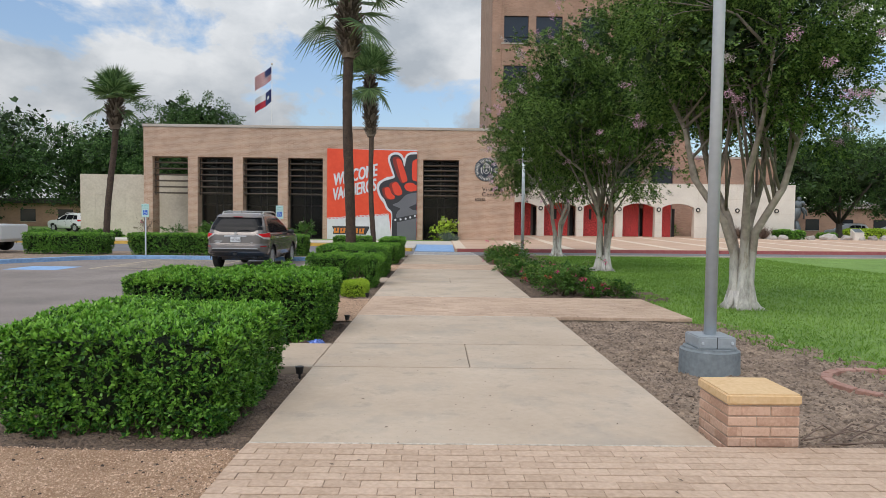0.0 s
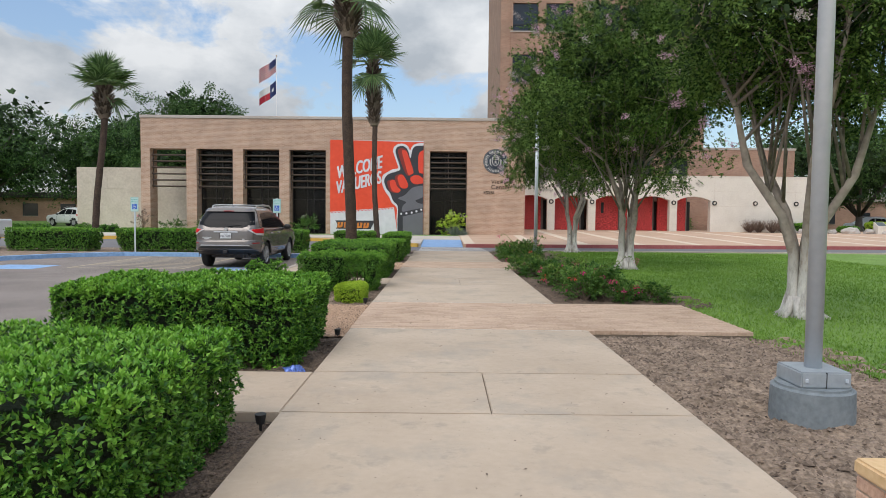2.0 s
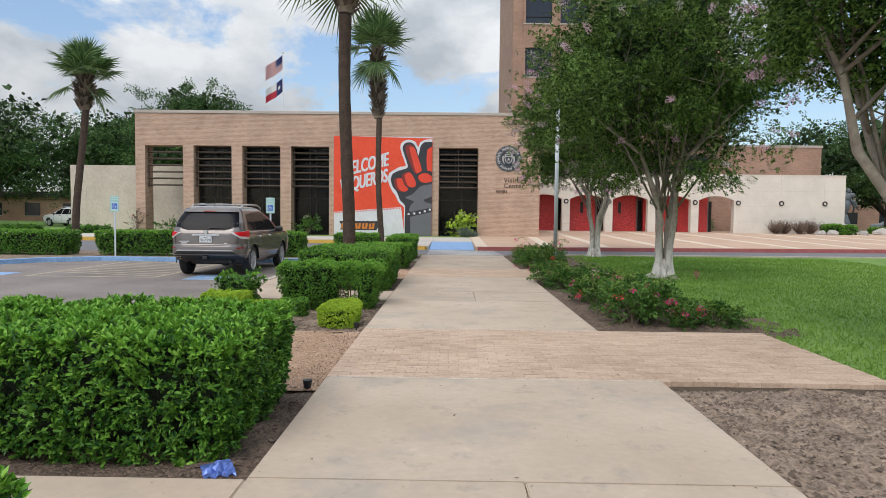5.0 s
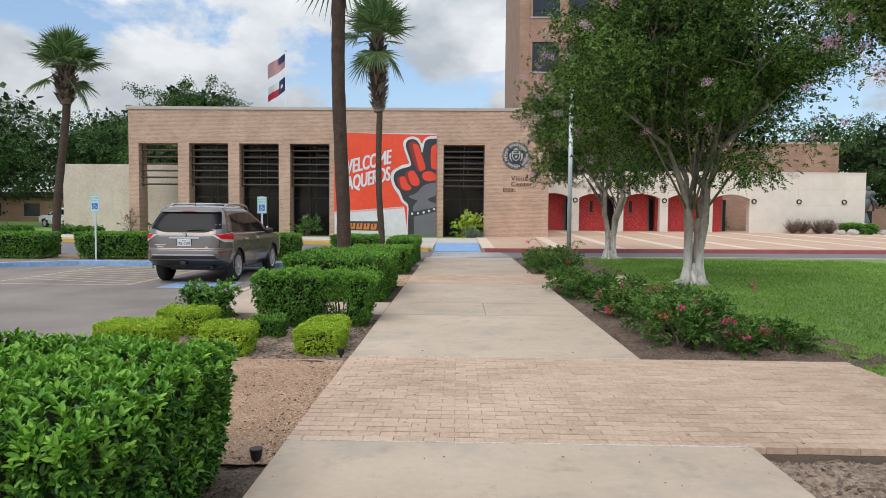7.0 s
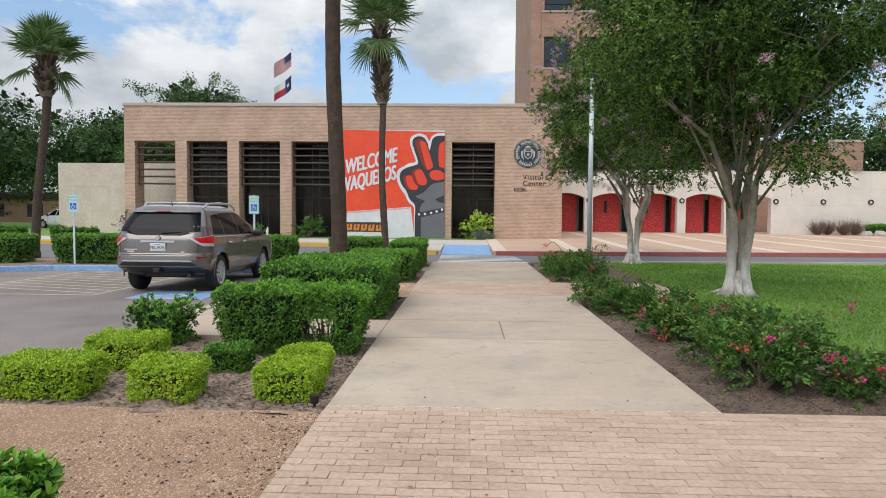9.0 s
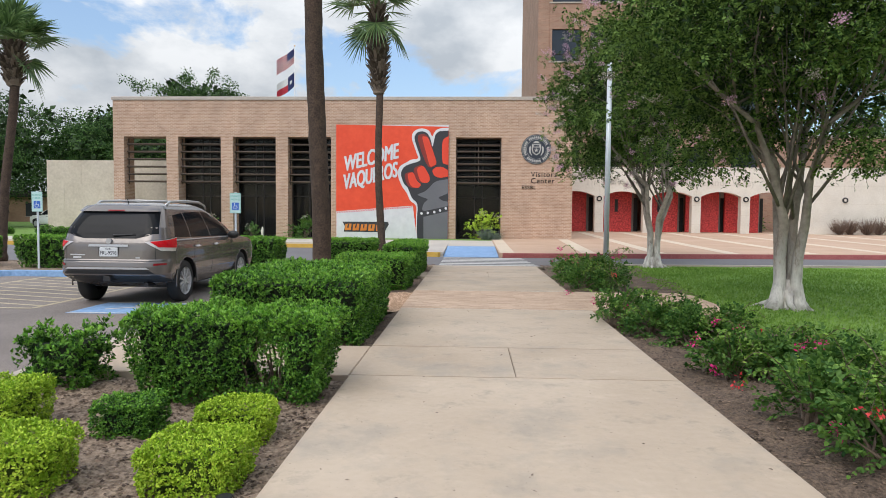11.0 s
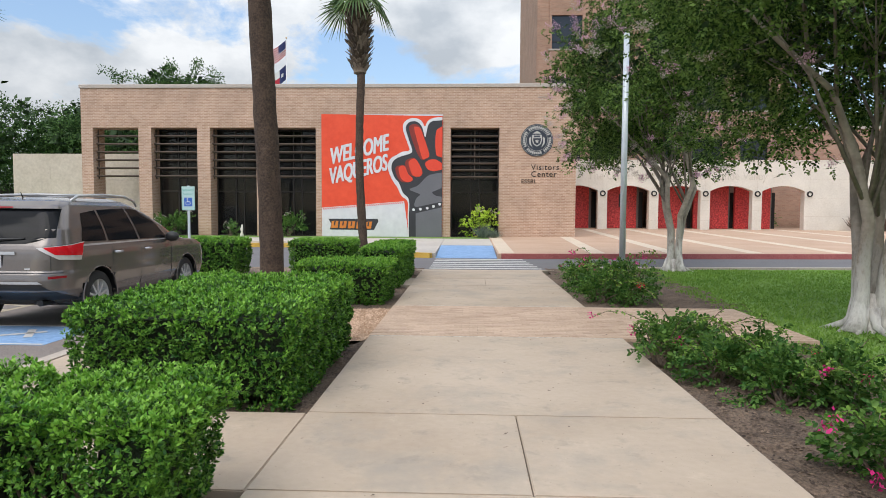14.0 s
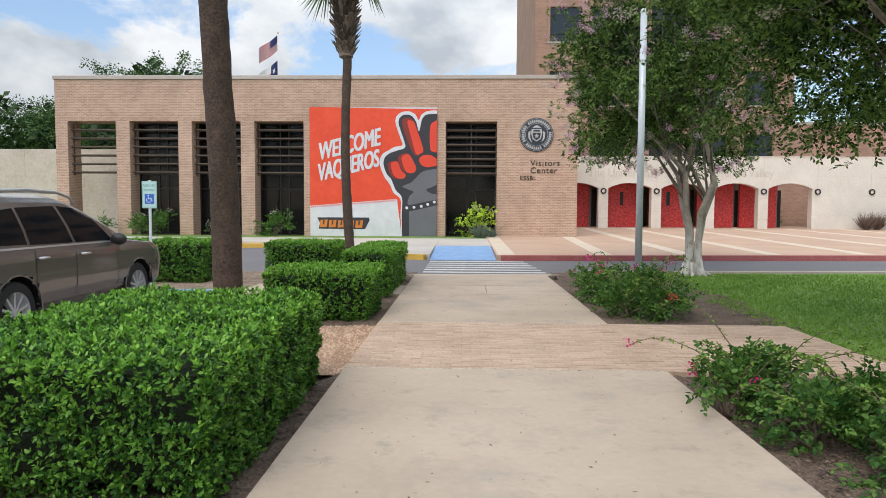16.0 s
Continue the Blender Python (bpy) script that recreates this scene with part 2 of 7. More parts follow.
M_pave_far = shade("far_sidewalk", (0.46, 0.42, 0.37), (0.57, 0.53, 0.47), 0.9, big=0.5, fine=10, bump=0.2, bdist=0.003)
M_louver = plain("bronze_louver", (0.115, 0.085, 0.068), 0.55, 0.2, 0.2, bump=0.05)
M_mullion = plain("dark_bronze_mullion", (0.03, 0.026, 0.024), 0.4, 0.5, 0.2, bump=0.03)
# near-black: the unlit room's darkness is put into this colour
M_inside = shade("room_shade_black", (0.006, 0.006, 0.006), (0.016, 0.015, 0.015), 0.8, big=0.8, fine=6, bump=0)
M_red_panel = shade("red_mosaic", (0.30, 0.008, 0.014), (0.82, 0.085, 0.075), 0.5, big=2, fine=9, mix_fine=0.85, bump=0.5, bump_scale=9, bdist=0.02)
M_slot = plain("black_slot", (0.012, 0.012, 0.013), 0.5, 0, 0.2, bump=0)
M_post_grey = plain("grey_panel", (0.20, 0.18, 0.165), 0.7, 0, 0.12)
M_steel = shade("galvanised_pole", (0.52, 0.57, 0.62), (0.62, 0.665, 0.71), 0.35, 0.12, big=1.2, fine=14, bump=0.06)
M_cover = shade("grey_base_cover", (0.27, 0.30, 0.325), (0.36, 0.395, 0.42), 0.5, 0.1, big=2, fine=18, bump=0.1)
M_lamp_base = shade("painted_concrete_base", (0.15, 0.175, 0.19), (0.24, 0.27, 0.285), 0.75, big=3, fine=25, bump=0.35, bump_scale=60, bdist=0.005)
M_leaf_h = shade("hedge_leaf", (0.020, 0.085, 0.010), (0.155, 0.335, 0.042), 0.42, gloss=0.26, big=1.6, fine=9, mix_fine=0.5, rnd="island", spread=0.55, bump=0, thin=0.13)
M_leaf_young = shade("young_hedge_leaf", (0.115, 0.305, 0.028), (0.285, 0.525, 0.072), 0.42, gloss=0.3, big=1.6, fine=9, rnd="island", spread=0.4, bump=0, thin=0.28)
# near-black green for the solid hedge core: painted shade behind the leaves
M_leaf_hc = shade("hedge_shade_core", (0.006, 0.013, 0.004), (0.014, 0.026, 0.008), 0.9, big=4, fine=30, bump=0.8, bump_scale=40, bdist=0.03)
M_leaf_y = shade("lime_shrub_leaf", (0.21, 0.37, 0.018), (0.52, 0.67, 0.07), 0.55, gloss=0.2, big=3, fine=14, rnd="island", spread=0.5, bump=0, thin=0.16)
# the same painted shade for the core of the lime shrubs
M_leaf_yc = shade("lime_shrub_shade_core", (0.030, 0.055, 0.006), (0.075, 0.12, 0.014), 0.9, big=6, fine=40, bump=0.8, bump_scale=50, bdist=0.02)
M_leaf_c = shade("crape_leaf", (0.022, 0.056, 0.012), (0.175, 0.280, 0.066), 0.6, gloss=0.12, big=1.6, fine=7, mix_fine=0.3, rnd="island", spread=0.5, bump=0, thin=0.26)
M_leaf_o = shade("oak_leaf", (0.036, 0.085, 0.025), (0.115, 0.205, 0.062), 0.7, gloss=0.15, big=0.25, fine=2, rnd="island", spread=0.5, bump=0, thin=0.2)
# dark copy of the leaf green: shade inside the crowns painted as colour
M_leaf_oc = shade("painted_shade_leaf", (0.016, 0.036, 0.011), (0.045, 0.085, 0.028), 0.9, big=1.0, fine=5, rnd="island", spread=0.5, bump=0)
M_leaf_b = shade("bougainvillea_leaf", (0.032, 0.100, 0.018), (0.135, 0.255, 0.050), 0.5, gloss=0.22, big=2.5, fine=9, rnd="island", spread=0.4, bump=0, thin=0.26)
M_leaf_bt = shade("young_bougainvillea_leaf", (0.10, 0.21, 0.025), (0.24, 0.38, 0.07), 0.5, gloss=0.22, big=2.5, fine=9, rnd="island", spread=0.4, bump=0, thin=0.3)
M_flower_m = shade("magenta_bract", (0.50, 0.008, 0.14), (0.85, 0.05, 0.30), 0.6, big=4, fine=20, rnd="island", spread=0.5, bump=0, thin=0.3)
M_flower_l = shade("lilac_blossom", (0.54, 0.28, 0.41), (0.80, 0.54, 0.66), 0.7, big=1, fine=12, rnd="island", spread=0.6, bump=0, thin=0.3)
M_flower_p = shade("faded_blossom", (0.42, 0.36, 0.33), (0.62, 0.55, 0.50), 0.7, big=1, fine=12, rnd="island", spread=0.5, bump=0, thin=0.3)
M_frond = shade("palm_frond", (0.060, 0.120, 0.036), (0.185, 0.285, 0.098), 0.45, big=1.5, fine=8, rnd="island", spread=0.45, bump=0, thin=0.28)
M_bark_c = shade("crape_bark", (0.11, 0.09, 0.072), (0.30, 0.255, 0.215), 0.85, big=3, fine=14, mix_fine=0.4, bump=0.5, bump_scale=22, bdist=0.015)
def limewashed(name, bark1, bark2, wash1, wash2):
    """Smooth peeling bark, brushed with limewash up to an uneven line about a metre above the ground."""
    m = shade(name, bark1, bark2, 0.85, big=2.2, fine=11, mix_fine=0.35, bump=0.6, bump_scale=16, bdist=0.018)
    n, l = m.node_tree.nodes, m.node_tree.links
    p = n["Principled BSDF"]
    base = p.inputs["Base Color"].links[0].from_socket
    pos, sep = n.new("ShaderNodeNewGeometry"), n.new("ShaderNodeSeparateXYZ")
    l.new(pos.outputs["Position"], sep.inputs[0])
    t = n.new("ShaderNodeTexNoise")
    for k, v in (("Scale", 4.5), ("Detail", 7), ("Roughness", 0.68)):
        t.inputs[k].default_value = v
    mp = n.new("ShaderNodeMapping")
    mp.inputs["Scale"].default_value = (1.5, 1.5, 0.5)
    l.new(pos.outputs["Position"], mp.inputs["Vector"])
    l.new(mp.outputs[0], t.inputs["Vector"])
    lim = n.new("ShaderNodeMath")
    lim.operation = "MULTIPLY_ADD"
    lim.inputs[1].default_value = 3.2
    l.new(t.outputs["Fac"], lim.inputs[0])
    l.new(sep.outputs[2], lim.inputs[2])
    r = n.new("ShaderNodeMapRange")
    for k, v in (("From Min", 2.25), ("From Max", 2.8), ("To Min", 0.92), ("To Max", 0.03)):
        r.inputs[k].default_value = v
    l.new(lim.outputs[0], r.inputs["Value"])
    w = n.new("ShaderNodeValToRGB")
    w.color_ramp.elements[0].position, w.color_ramp.elements[1].position = 0.36, 0.60
    w.color_ramp.elements[0].color, w.color_ramp.elements[1].color = (*wash1, 1), (*wash2, 1)
    l.new(t.outputs["Fac"], w.inputs["Fac"])
    x = n.new("ShaderNodeMix")
    x.data_type = "RGBA"
    l.new(r.outputs[0], x.inputs["Factor"])
    l.new(base, x.inputs["A"])
    l.new(w.outputs[0], x.inputs["B"])
    l.new(x.outputs["Result"], p.inputs["Base Color"])
    return m


M_stem = limewashed("peeling_limewashed_bark", (0.15, 0.12, 0.095), (0.40, 0.34, 0.28), (0.30, 0.275, 0.245), (0.66, 0.63, 0.585))
M_bark_o = shade("oak_bark", (0.05, 0.042, 0.035), (0.11, 0.095, 0.08), 0.95, big=3, fine=12, bump=0.6, bump_scale=20)
M_bark_p = shade("palm_bark", (0.028, 0.018, 0.013), (0.105, 0.070, 0.050), 0.95, big=6, fine=38, mix_fine=0.6, bump=0.9, bump_scale=30, bdist=0.02)
M_boot = shade("palm_boot", (0.075, 0.055, 0.040), (0.235, 0.185, 0.14), 0.9, big=4, fine=25, rnd="island", spread=0.6, bump=0.3)
M_twig = shade("brown_twig", (0.09, 0.06, 0.042), (0.2, 0.15, 0.11), 0.9, big=8, fine=40, bump=0.2)
M_black = plain("black_plastic", (0.018, 0.018, 0.019), 0.5, 0, 0.2, bump=0)
# ---- building helpers ----
from mathutils.geometry import tessellate_polygon


def thing(name, label, category, group="", kind="", at=(0, 0, 0), turn=0.0):
    e = new(name)
    e.empty_display_size = 0.2
    e.matrix_world = pose(*at, 0, 0, turn)
    bpy.context.view_layer.update()
    return tagged(e, label, category, group, kind)


def part(name, bm, material, parent=None, label="", smooth=False, kind=""):
    me = bpy.data.meshes.new(name)
    bm.to_mesh(me)
    bm.free()
    if smooth:
        me.polygons.foreach_set("use_smooth", [True] * len(me.polygons))
    me.materials.append(material)
    ob = new(name, me)
    ob.parent = parent
    return tagged(ob, label, "", "", kind)


def cloud_mesh(name, verts, quads, material, parent=None, label="", kind="", smooth=False):
    me = bpy.data.meshes.new(name)
    verts, quads = np.asarray(verts, np.float32), np.asarray(quads, np.int32)
    k = quads.shape[1]
    me.vertices.add(len(verts))
    me.vertices.foreach_set("co", verts.ravel())
    me.loops.add(quads.size)
    me.loops.foreach_set("vertex_index", quads.ravel())
    me.polygons.add(len(quads))
    me.polygons.foreach_set("loop_start", np.arange(0, quads.size, k, dtype=np.int32))
    me.update(calc_edges=True)
    if smooth:
        me.polygons.foreach_set("use_smooth", [True] * len(quads))
    me.materials.append(material)
    ob = new(name, me)
    ob.parent = parent
    return tagged(ob, label, "", "", kind)


def box(bm, x0, x1, y0, y1, z0, z1, bevel=0.0, seg=1):
    r = bmesh.ops.create_cube(bm, size=1, matrix=Matrix.LocRotScale(((x0 + x1) / 2, (y0 + y1) / 2, (z0 + z1) / 2), None, (abs(x1 - x0), abs(y1 - y0), abs(z1 - z0))))
    if bevel:
        es = list({e for v in r["verts"] for e in v.link_edges})
        bmesh.ops.bevel(bm, geom=es, offset=bevel, segments=seg, affect="EDGES")
    return bm


def B(*a, **k):
    return box(bmesh.new(), *a, **k)


def tube(bm, pts, radii, n=8, cap=True):
    """A round limb along points with a radius at each."""
    pts = [Vector(p) for p in pts]
    rings = []
    side = None
    for i, p in enumerate(pts):
        d = (pts[min(i + 1, len(pts) - 1)] - pts[max(i - 1, 0)]).normalized()
        if side is None:
            side = d.orthogonal().normalized()
        side = (side - d * side.dot(d)).normalized()
        up = d.cross(side)
        rings.append([bm.verts.new(p + (side * math.cos(2 * math.pi * j / n) + up * math.sin(2 * math.pi * j / n)) * radii[i]) for j in range(n)])
    for a, b in zip(rings, rings[1:]):
        for j in range(n):
            bm.faces.new((a[j], a[(j + 1) % n], b[(j + 1) % n], b[j]))
    if cap:
        bm.faces.new(list(reversed(rings[0])))
        bm.faces.new(rings[-1])
    return bm


def cyl(bm, x, y, z0, z1, r0, r1=None, n=24, bevel=0.0):
    r1 = r0 if r1 is None else r1
    r = bmesh.ops.create_cone(bm, cap_ends=True, segments=n, radius1=r0, radius2=r1, depth=z1 - z0, matrix=Matrix.Translation((x, y, (z0 + z1) / 2)))
    if bevel:
        es = [e for e in {e for v in r["verts"] for e in v.link_edges} if abs(e.verts[0].co.z - e.verts[1].co.z) < 1e-5 and e.verts[0].co.z > (z0 + z1) / 2]
        bmesh.ops.bevel(bm, geom=es, offset=bevel, segments=3, affect="EDGES")
    return bm


def slab(name, outline, z0, z1, material, parent=None, label="", kind=""):
    """A flat-topped slab over an outline given counter-clockwise."""
    bm = bmesh.new()
    top = [bm.verts.new((x, y, z1)) for x, y in outline]
    bot = [bm.verts.new((x, y, z0)) for x, y in outline]
    bm.faces.new(top)
    for i in range(len(top)):
        j = (i + 1) % len(top)
        bm.faces.new((bot[i], bot[j], top[j], top[i]))
    return part(name, bm, material, parent, label, kind=kind)


def sheet(name, x0, x1, y0, y1, step, height, material, parent=None, label="", kind="", keep=None):
    """A grid of ground whose height is height(x, y)."""
    nx, ny = max(2, int((x1 - x0) / step) + 1), max(2, int((y1 - y0) / step) + 1)
    X, Y = np.meshgrid(np.linspace(x0, x1, nx), np.linspace(y0, y1, ny))
    Z = np.array([height(x, y) for x, y in zip(X.ravel(), Y.ravel())])
    V = np.stack([X.ravel(), Y.ravel(), Z], 1)
    i = np.arange(nx * ny).reshape(ny, nx)
    Q = np.stack([i[:-1, :-1].ravel(), i[:-1, 1:].ravel(), i[1:, 1:].ravel(), i[1:, :-1].ravel()], 1)
    if keep:
        c = V[Q].mean(1)
        Q = Q[[bool(keep(x, y)) for x, y, _ in c]]
    return cloud_mesh(name, V, Q, material, parent, label, kind, True)


def unit(a):
    return a / np.maximum(np.linalg.norm(a, axis=-1, keepdims=True), 1e-9)


def leaf_arrays(P, D, N, L, W, fold=0.18):
    """Leaf blades as folded quads: base points, tip directions, face normals, lengths and widths."""
    D = unit(D)
    S = unit(np.cross(D, N))
    U = np.cross(S, D)
    L, W = np.broadcast_to(L, len(P))[:, None], np.broadcast_to(W, len(P))[:, None]
    mid = P + D * L * 0.45 - U * L * fold * 0.4
    V = np.stack([P, mid + S * W / 2 + U * W * fold, P + D * L - U * L * fold * 0.3, mid - S * W / 2 + U * W * fold], 1).reshape(-1, 3)
    return V, np.arange(len(P) * 4).reshape(-1, 4)


def leaf_oval(P, D, N, L, W, fold=0.16):
    """Oval leaf blades folded along the midrib, two faces each."""
    D = unit(D)
    S = unit(np.cross(D, N))
    U = np.cross(S, D)
    L, W = np.broadcast_to(L, len(P))[:, None], np.broadcast_to(W, len(P))[:, None]
    a, b, tip = P + D * L * 0.34 + U * W * fold, P + D * L * 0.72 + U * W * fold * 0.6, P + D * L - U * L * 0.12
    V = np.stack([P, a + S * W / 2, b + S * W * 0.42, tip, b - S * W * 0.42, a - S * W / 2], 1).reshape(-1, 3)
    i = np.arange(len(P))[:, None] * 6
    return V, np.stack([i + [0, 1, 2, 3], i + [0, 3, 4, 5]], 1).reshape(-1, 4)


def rosettes(g, P, A, k, L, W, blade=leaf_oval, spread=1.0):
    """Shoot tips at P along A, each with k leaves round it."""
    n = len(P)
    A = unit(A)
    X = unit(np.cross(A, g.normal(0, 1, (n, 3))))
    Y = np.cross(A, X)
    az = (np.arange(k)[None] / k * 2 * np.pi * 1.618 * 2 + g.normal(0, 0.35, (n, k)))[..., None]
    th = (spread * (0.45 + 0.75 * g.random((n, k))))[..., None]
    R = X[:, None] * np.cos(az) + Y[:, None] * np.sin(az)
    D = A[:, None] * np.cos(th) + R * np.sin(th)
    N = A[:, None] * np.sin(th) - R * np.cos(th)
    s = 0.65 + 0.6 * g.random(n * k)
    base = P[:, None] - A[:, None] * (g.random((n, k, 1)) * L * 0.8) + R * 0.002
    return blade(base.reshape(-1, 3), D.reshape(-1, 3), N.reshape(-1, 3) + g.normal(0, 0.15, (n * k, 3)), L * s, W * s)


def sprays(g, C, A, per, length, L, W, blade=leaf_arrays, up=0.9):
    """Twigs from C along A, each with leaves set along both sides."""
    n = len(C)
    A = unit(A)
    S = unit(np.cross(A, np.array([0, 0, up]) + g.normal(0, 0.5, (n, 3))))
    U = np.cross(S, A)
    t = (np.arange(per)[None] + 0.6 * g.random((n, per)))[..., None] / per
    sg = np.where(np.arange(per) % 2, 1.0, -1.0)[None, :, None]
    ln = (length * (0.6 + 0.7 * g.random(n)))[:, None, None]
    P = C[:, None] + A[:, None] * t * ln + np.array([0, 0, -0.2]) * ln * t * t
    D = A[:, None] * (0.35 + 0.6 * t) + S[:, None] * sg * (1 - 0.35 * t) + g.normal(0, 0.28, (n, per, 3)) + np.array([0, 0, -0.18])
    N = U[:, None] + g.normal(0, 0.35, (n, per, 3))
    s = (0.6 + 0.7 * g.random((n, per))).ravel()
    return blade(P.reshape(-1, 3), D.reshape(-1, 3), N.reshape(-1, 3), L * s, W * s)


def rng(seed):
    return np.random.default_rng(seed)


def fbm(x, y, z=0.0):
    return noise.fractal(Vector((x, y, z)), 1.0, 2.0, 4)


def plate(name, pts, y, material, parent, label="", thick=0.004):
    """A flat piece standing in the xz plane, facing -y, from its outline."""
    bm = bmesh.new()
    pts = [p for i, p in enumerate(pts) if math.dist(p, pts[i - 1]) > 1e-4]
    f = [bm.verts.new((x, y, z)) for x, z in pts]
    b = [bm.verts.new((x, y + thick, z)) for x, z in pts]
    for t in tessellate_polygon([[Vector((x, z, 0)) for x, z in pts]]):
        bm.faces.new([f[i] for i in t])
    for i in range(len(f)):
        j = (i + 1) % len(f)
        bm.faces.new((f[j], f[i], b[i], b[j]))
    return part(name, bm, material, parent, label)


def lettering(name, text, size, m, material, parent=None, label="", depth=0.01, width=1.0, shear=0.0, align="LEFT", space=1.0):
    """Words in the built-in font, turned into a mesh."""
    c = bpy.data.curves.new(name, "FONT")
    c.body, c.size, c.extrude, c.shear, c.align_x, c.space_character = text, size, depth, shear, align, space
    o = new(name, c)
    bpy.context.view_layer.update()
    me = bpy.data.meshes.new_from_object(o.evaluated_get(bpy.context.evaluated_depsgraph_get()))
    bpy.data.objects.remove(o)
    bpy.data.curves.remove(c)
    me.transform(m @ Matrix.Diagonal((width, 1, 1, 1)))
    me.materials.clear()
    me.materials.append(material)
    ob = new(name, me)
    ob.parent = parent
    return tagged(ob, label)


FACE_SOUTH = Matrix.Rotation(math.pi / 2, 4, "X")
# ---- ground, walk, road ----
XL, XR = -1.07, 2.03                      # the walk's edges
BANDS = [(-4.0, 3.03), (8.94, 11.60), (19.03, 21.64)]
KX = -4.2                                 # kerb of the car park
tagged(part("ground", B(-2000, 2000, -1500, 2500, -0.6, -0.30), M_field), "flat grassy land reaching the horizon", "ground", kind="structure")

# car park and road
tagged(slab("car_park", [(-60, -30), (KX, -30), (KX, 24.6), (-11.5, 24.6), (-13.0, 23.6), (-14.5, 21.0), (-60, 17.0)], -0.25, -0.12, M_asphalt), "worn grey-brown asphalt car park", "car park", kind="structure")
tagged(slab("road", [(-80, 29.2), (-1.9, 29.2), (2.9, 29.6), (12, 30.3), (80, 33), (80, 42), (14, 35.4), (1.2, 34.2), (-1.6, 34.4), (-3.2, 36.2), (-5.0, 39.4), (-8, 40.3), (-80, 40.3)], -0.29, -0.13, M_road), "grey asphalt campus drive", "road", kind="structure")


def kerb(name, pts, z, w, material, label):
    """A kerb stone line along a plan polyline."""
    bm = bmesh.new()
    n = len(pts)
    L, R = [], []
    for i in range(n):
        a, b = Vector(pts[max(i - 1, 0)]), Vector(pts[min(i + 1, n - 1)])
        d = (b - a).normalized()
        s = Vector((-d.y, d.x)) * w / 2
        p = Vector(pts[i])
        L.append(p + s), R.append(p - s)
    for q in zip(L, L[1:], R, R[1:]):
        c = [bm.verts.new((v.x, v.y, zz)) for v in (q[0], q[1], q[3], q[2]) for zz in (-0.28, z)]
        for f in ((1, 3, 5, 7), (0, 2, 3, 1), (2, 4, 5, 3), (4, 6, 7, 5), (6, 0, 1, 7)):
            bm.faces.new([c[k] for k in f])
    bmesh.ops.remove_doubles(bm, verts=bm.verts, dist=0.0005)
    bmesh.ops.recalc_face_normals(bm, faces=bm.faces)
    return tagged(part(name, bm, material), label, "kerb", kind="structure")


kerb("kerb_car_park", [(KX + 0.03, -30), (KX + 0.03, 24.55)], 0.0, 0.15, M_kerb, "pale concrete kerb beside the planting beds")
kerb("kerb_blue", [(KX, 24.7), (-11.6, 24.7), (-13.1, 23.7), (-14.6, 21.05), (-17.0, 19.4), (-30, 18.4)], 0.02, 0.28, M_paint_blue, "light blue painted concrete kerb")
kerb("kerb_red", [(1.3, 34.15), (14, 35.35), (80, 41.9)], 0.05, 0.2, M_paint_red, "faded red painted kerb along the plaza")
kerb("kerb_yellow", [(-80, 40.35), (-8, 40.35), (-5.1, 39.5), (-3.3, 36.3), (-1.7, 34.5), (-1.2, 34.3)], 0.05, 0.22, M_paint_yellow, "yellow painted concrete kerb")
kerb("kerb_lawn", [(3.2, 29.55), (12, 30.25), (80, 32.95)], -0.02, 0.2, M_kerb, "low concrete kerb along the lawn")

# walk slabs, each a slab of its own with tooled joints
walk_ = thing("pavement_walk", "wide beige concrete walk of jointed slabs", "pavement", kind="structure")


def walk_slab(x0, x1, y0, y1, z1=0.0, mat=M_walk, parent=walk_, name="slab"):
    return part(name, B(x0 + 0.004, x1 - 0.004, y0 + 0.004, y1 - 0.004, -0.20, z1, bevel=0.007, seg=2), mat, parent)


for a, s0, s1, b in ((3.03, 5.31, 6.59, 8.94), (11.60, 14.55, 15.95, 19.03), (21.64, 24.6, 26.0, 28.1)):
    walk_slab(XL, XR, a, s0)
    walk_slab(XL, 0.51, s0, s1)
    walk_slab(0.51, XR, s0, s1)
    walk_slab(XL, XR, s1, b)
    walk_slab(KX + 0.11, XL, s0, s1, -0.006, M_spur)
for y in (3.03, 8.94, 11.60, 19.03, 21.64):
    part("slab_edge", B(XL + 0.01, XR - 0.01, y - 0.007, y + 0.009, -0.06, 0.0035, bevel=0.003), M_edge, walk_, "pale worn mortar edge")
part("joint_bed", B(XL + 0.02, XR - 0.02, -4, 28.0, -0.24, -0.022), M_joint, walk_)
walk_slab(KX + 0.11, -3.02, 15.95, 24.5, -0.008, M_spur)
# apron that falls to the road
bm = bmesh.new()
va = [bm.verts.new(p) for p in ((XL, 28.1, 0), (XR, 28.1, 0), (XR + 0.25, 28.6, -0.03), (3.0, 29.7, -0.115), (-1.95, 29.3, -0.115), (XL - 0.25, 28.6, -0.03))]
vb = [bm.verts.new((v.co.x, v.co.y, -0.28)) for v in va]
bm.faces.new(va)
for i in range(6):
    bm.faces.new((vb[i], vb[(i + 1) % 6], va[(i + 1) % 6], va[i]))
part("apron", bm, M_walk, walk_)

# crossing stripes
crossing = thing("road_marking_crossing", "white painted crossing bars on the asphalt", "road marking", kind="structure")
for i in range(6):
    y = 30.0 + i * 0.72
    part("bar", B(-1.0, 2.25 - 0.05 * i, y, y + 0.26, -0.132, -0.126), M_paint_white, crossing)

# far kerb ramp, sidewalk, plaza
ramp_ = thing("pavement_far", "pale concrete sidewalk before the building", "pavement", kind="structure")


def rise(y):
    return 0.045 + max(0.0, y - 34.3) * 0.0135


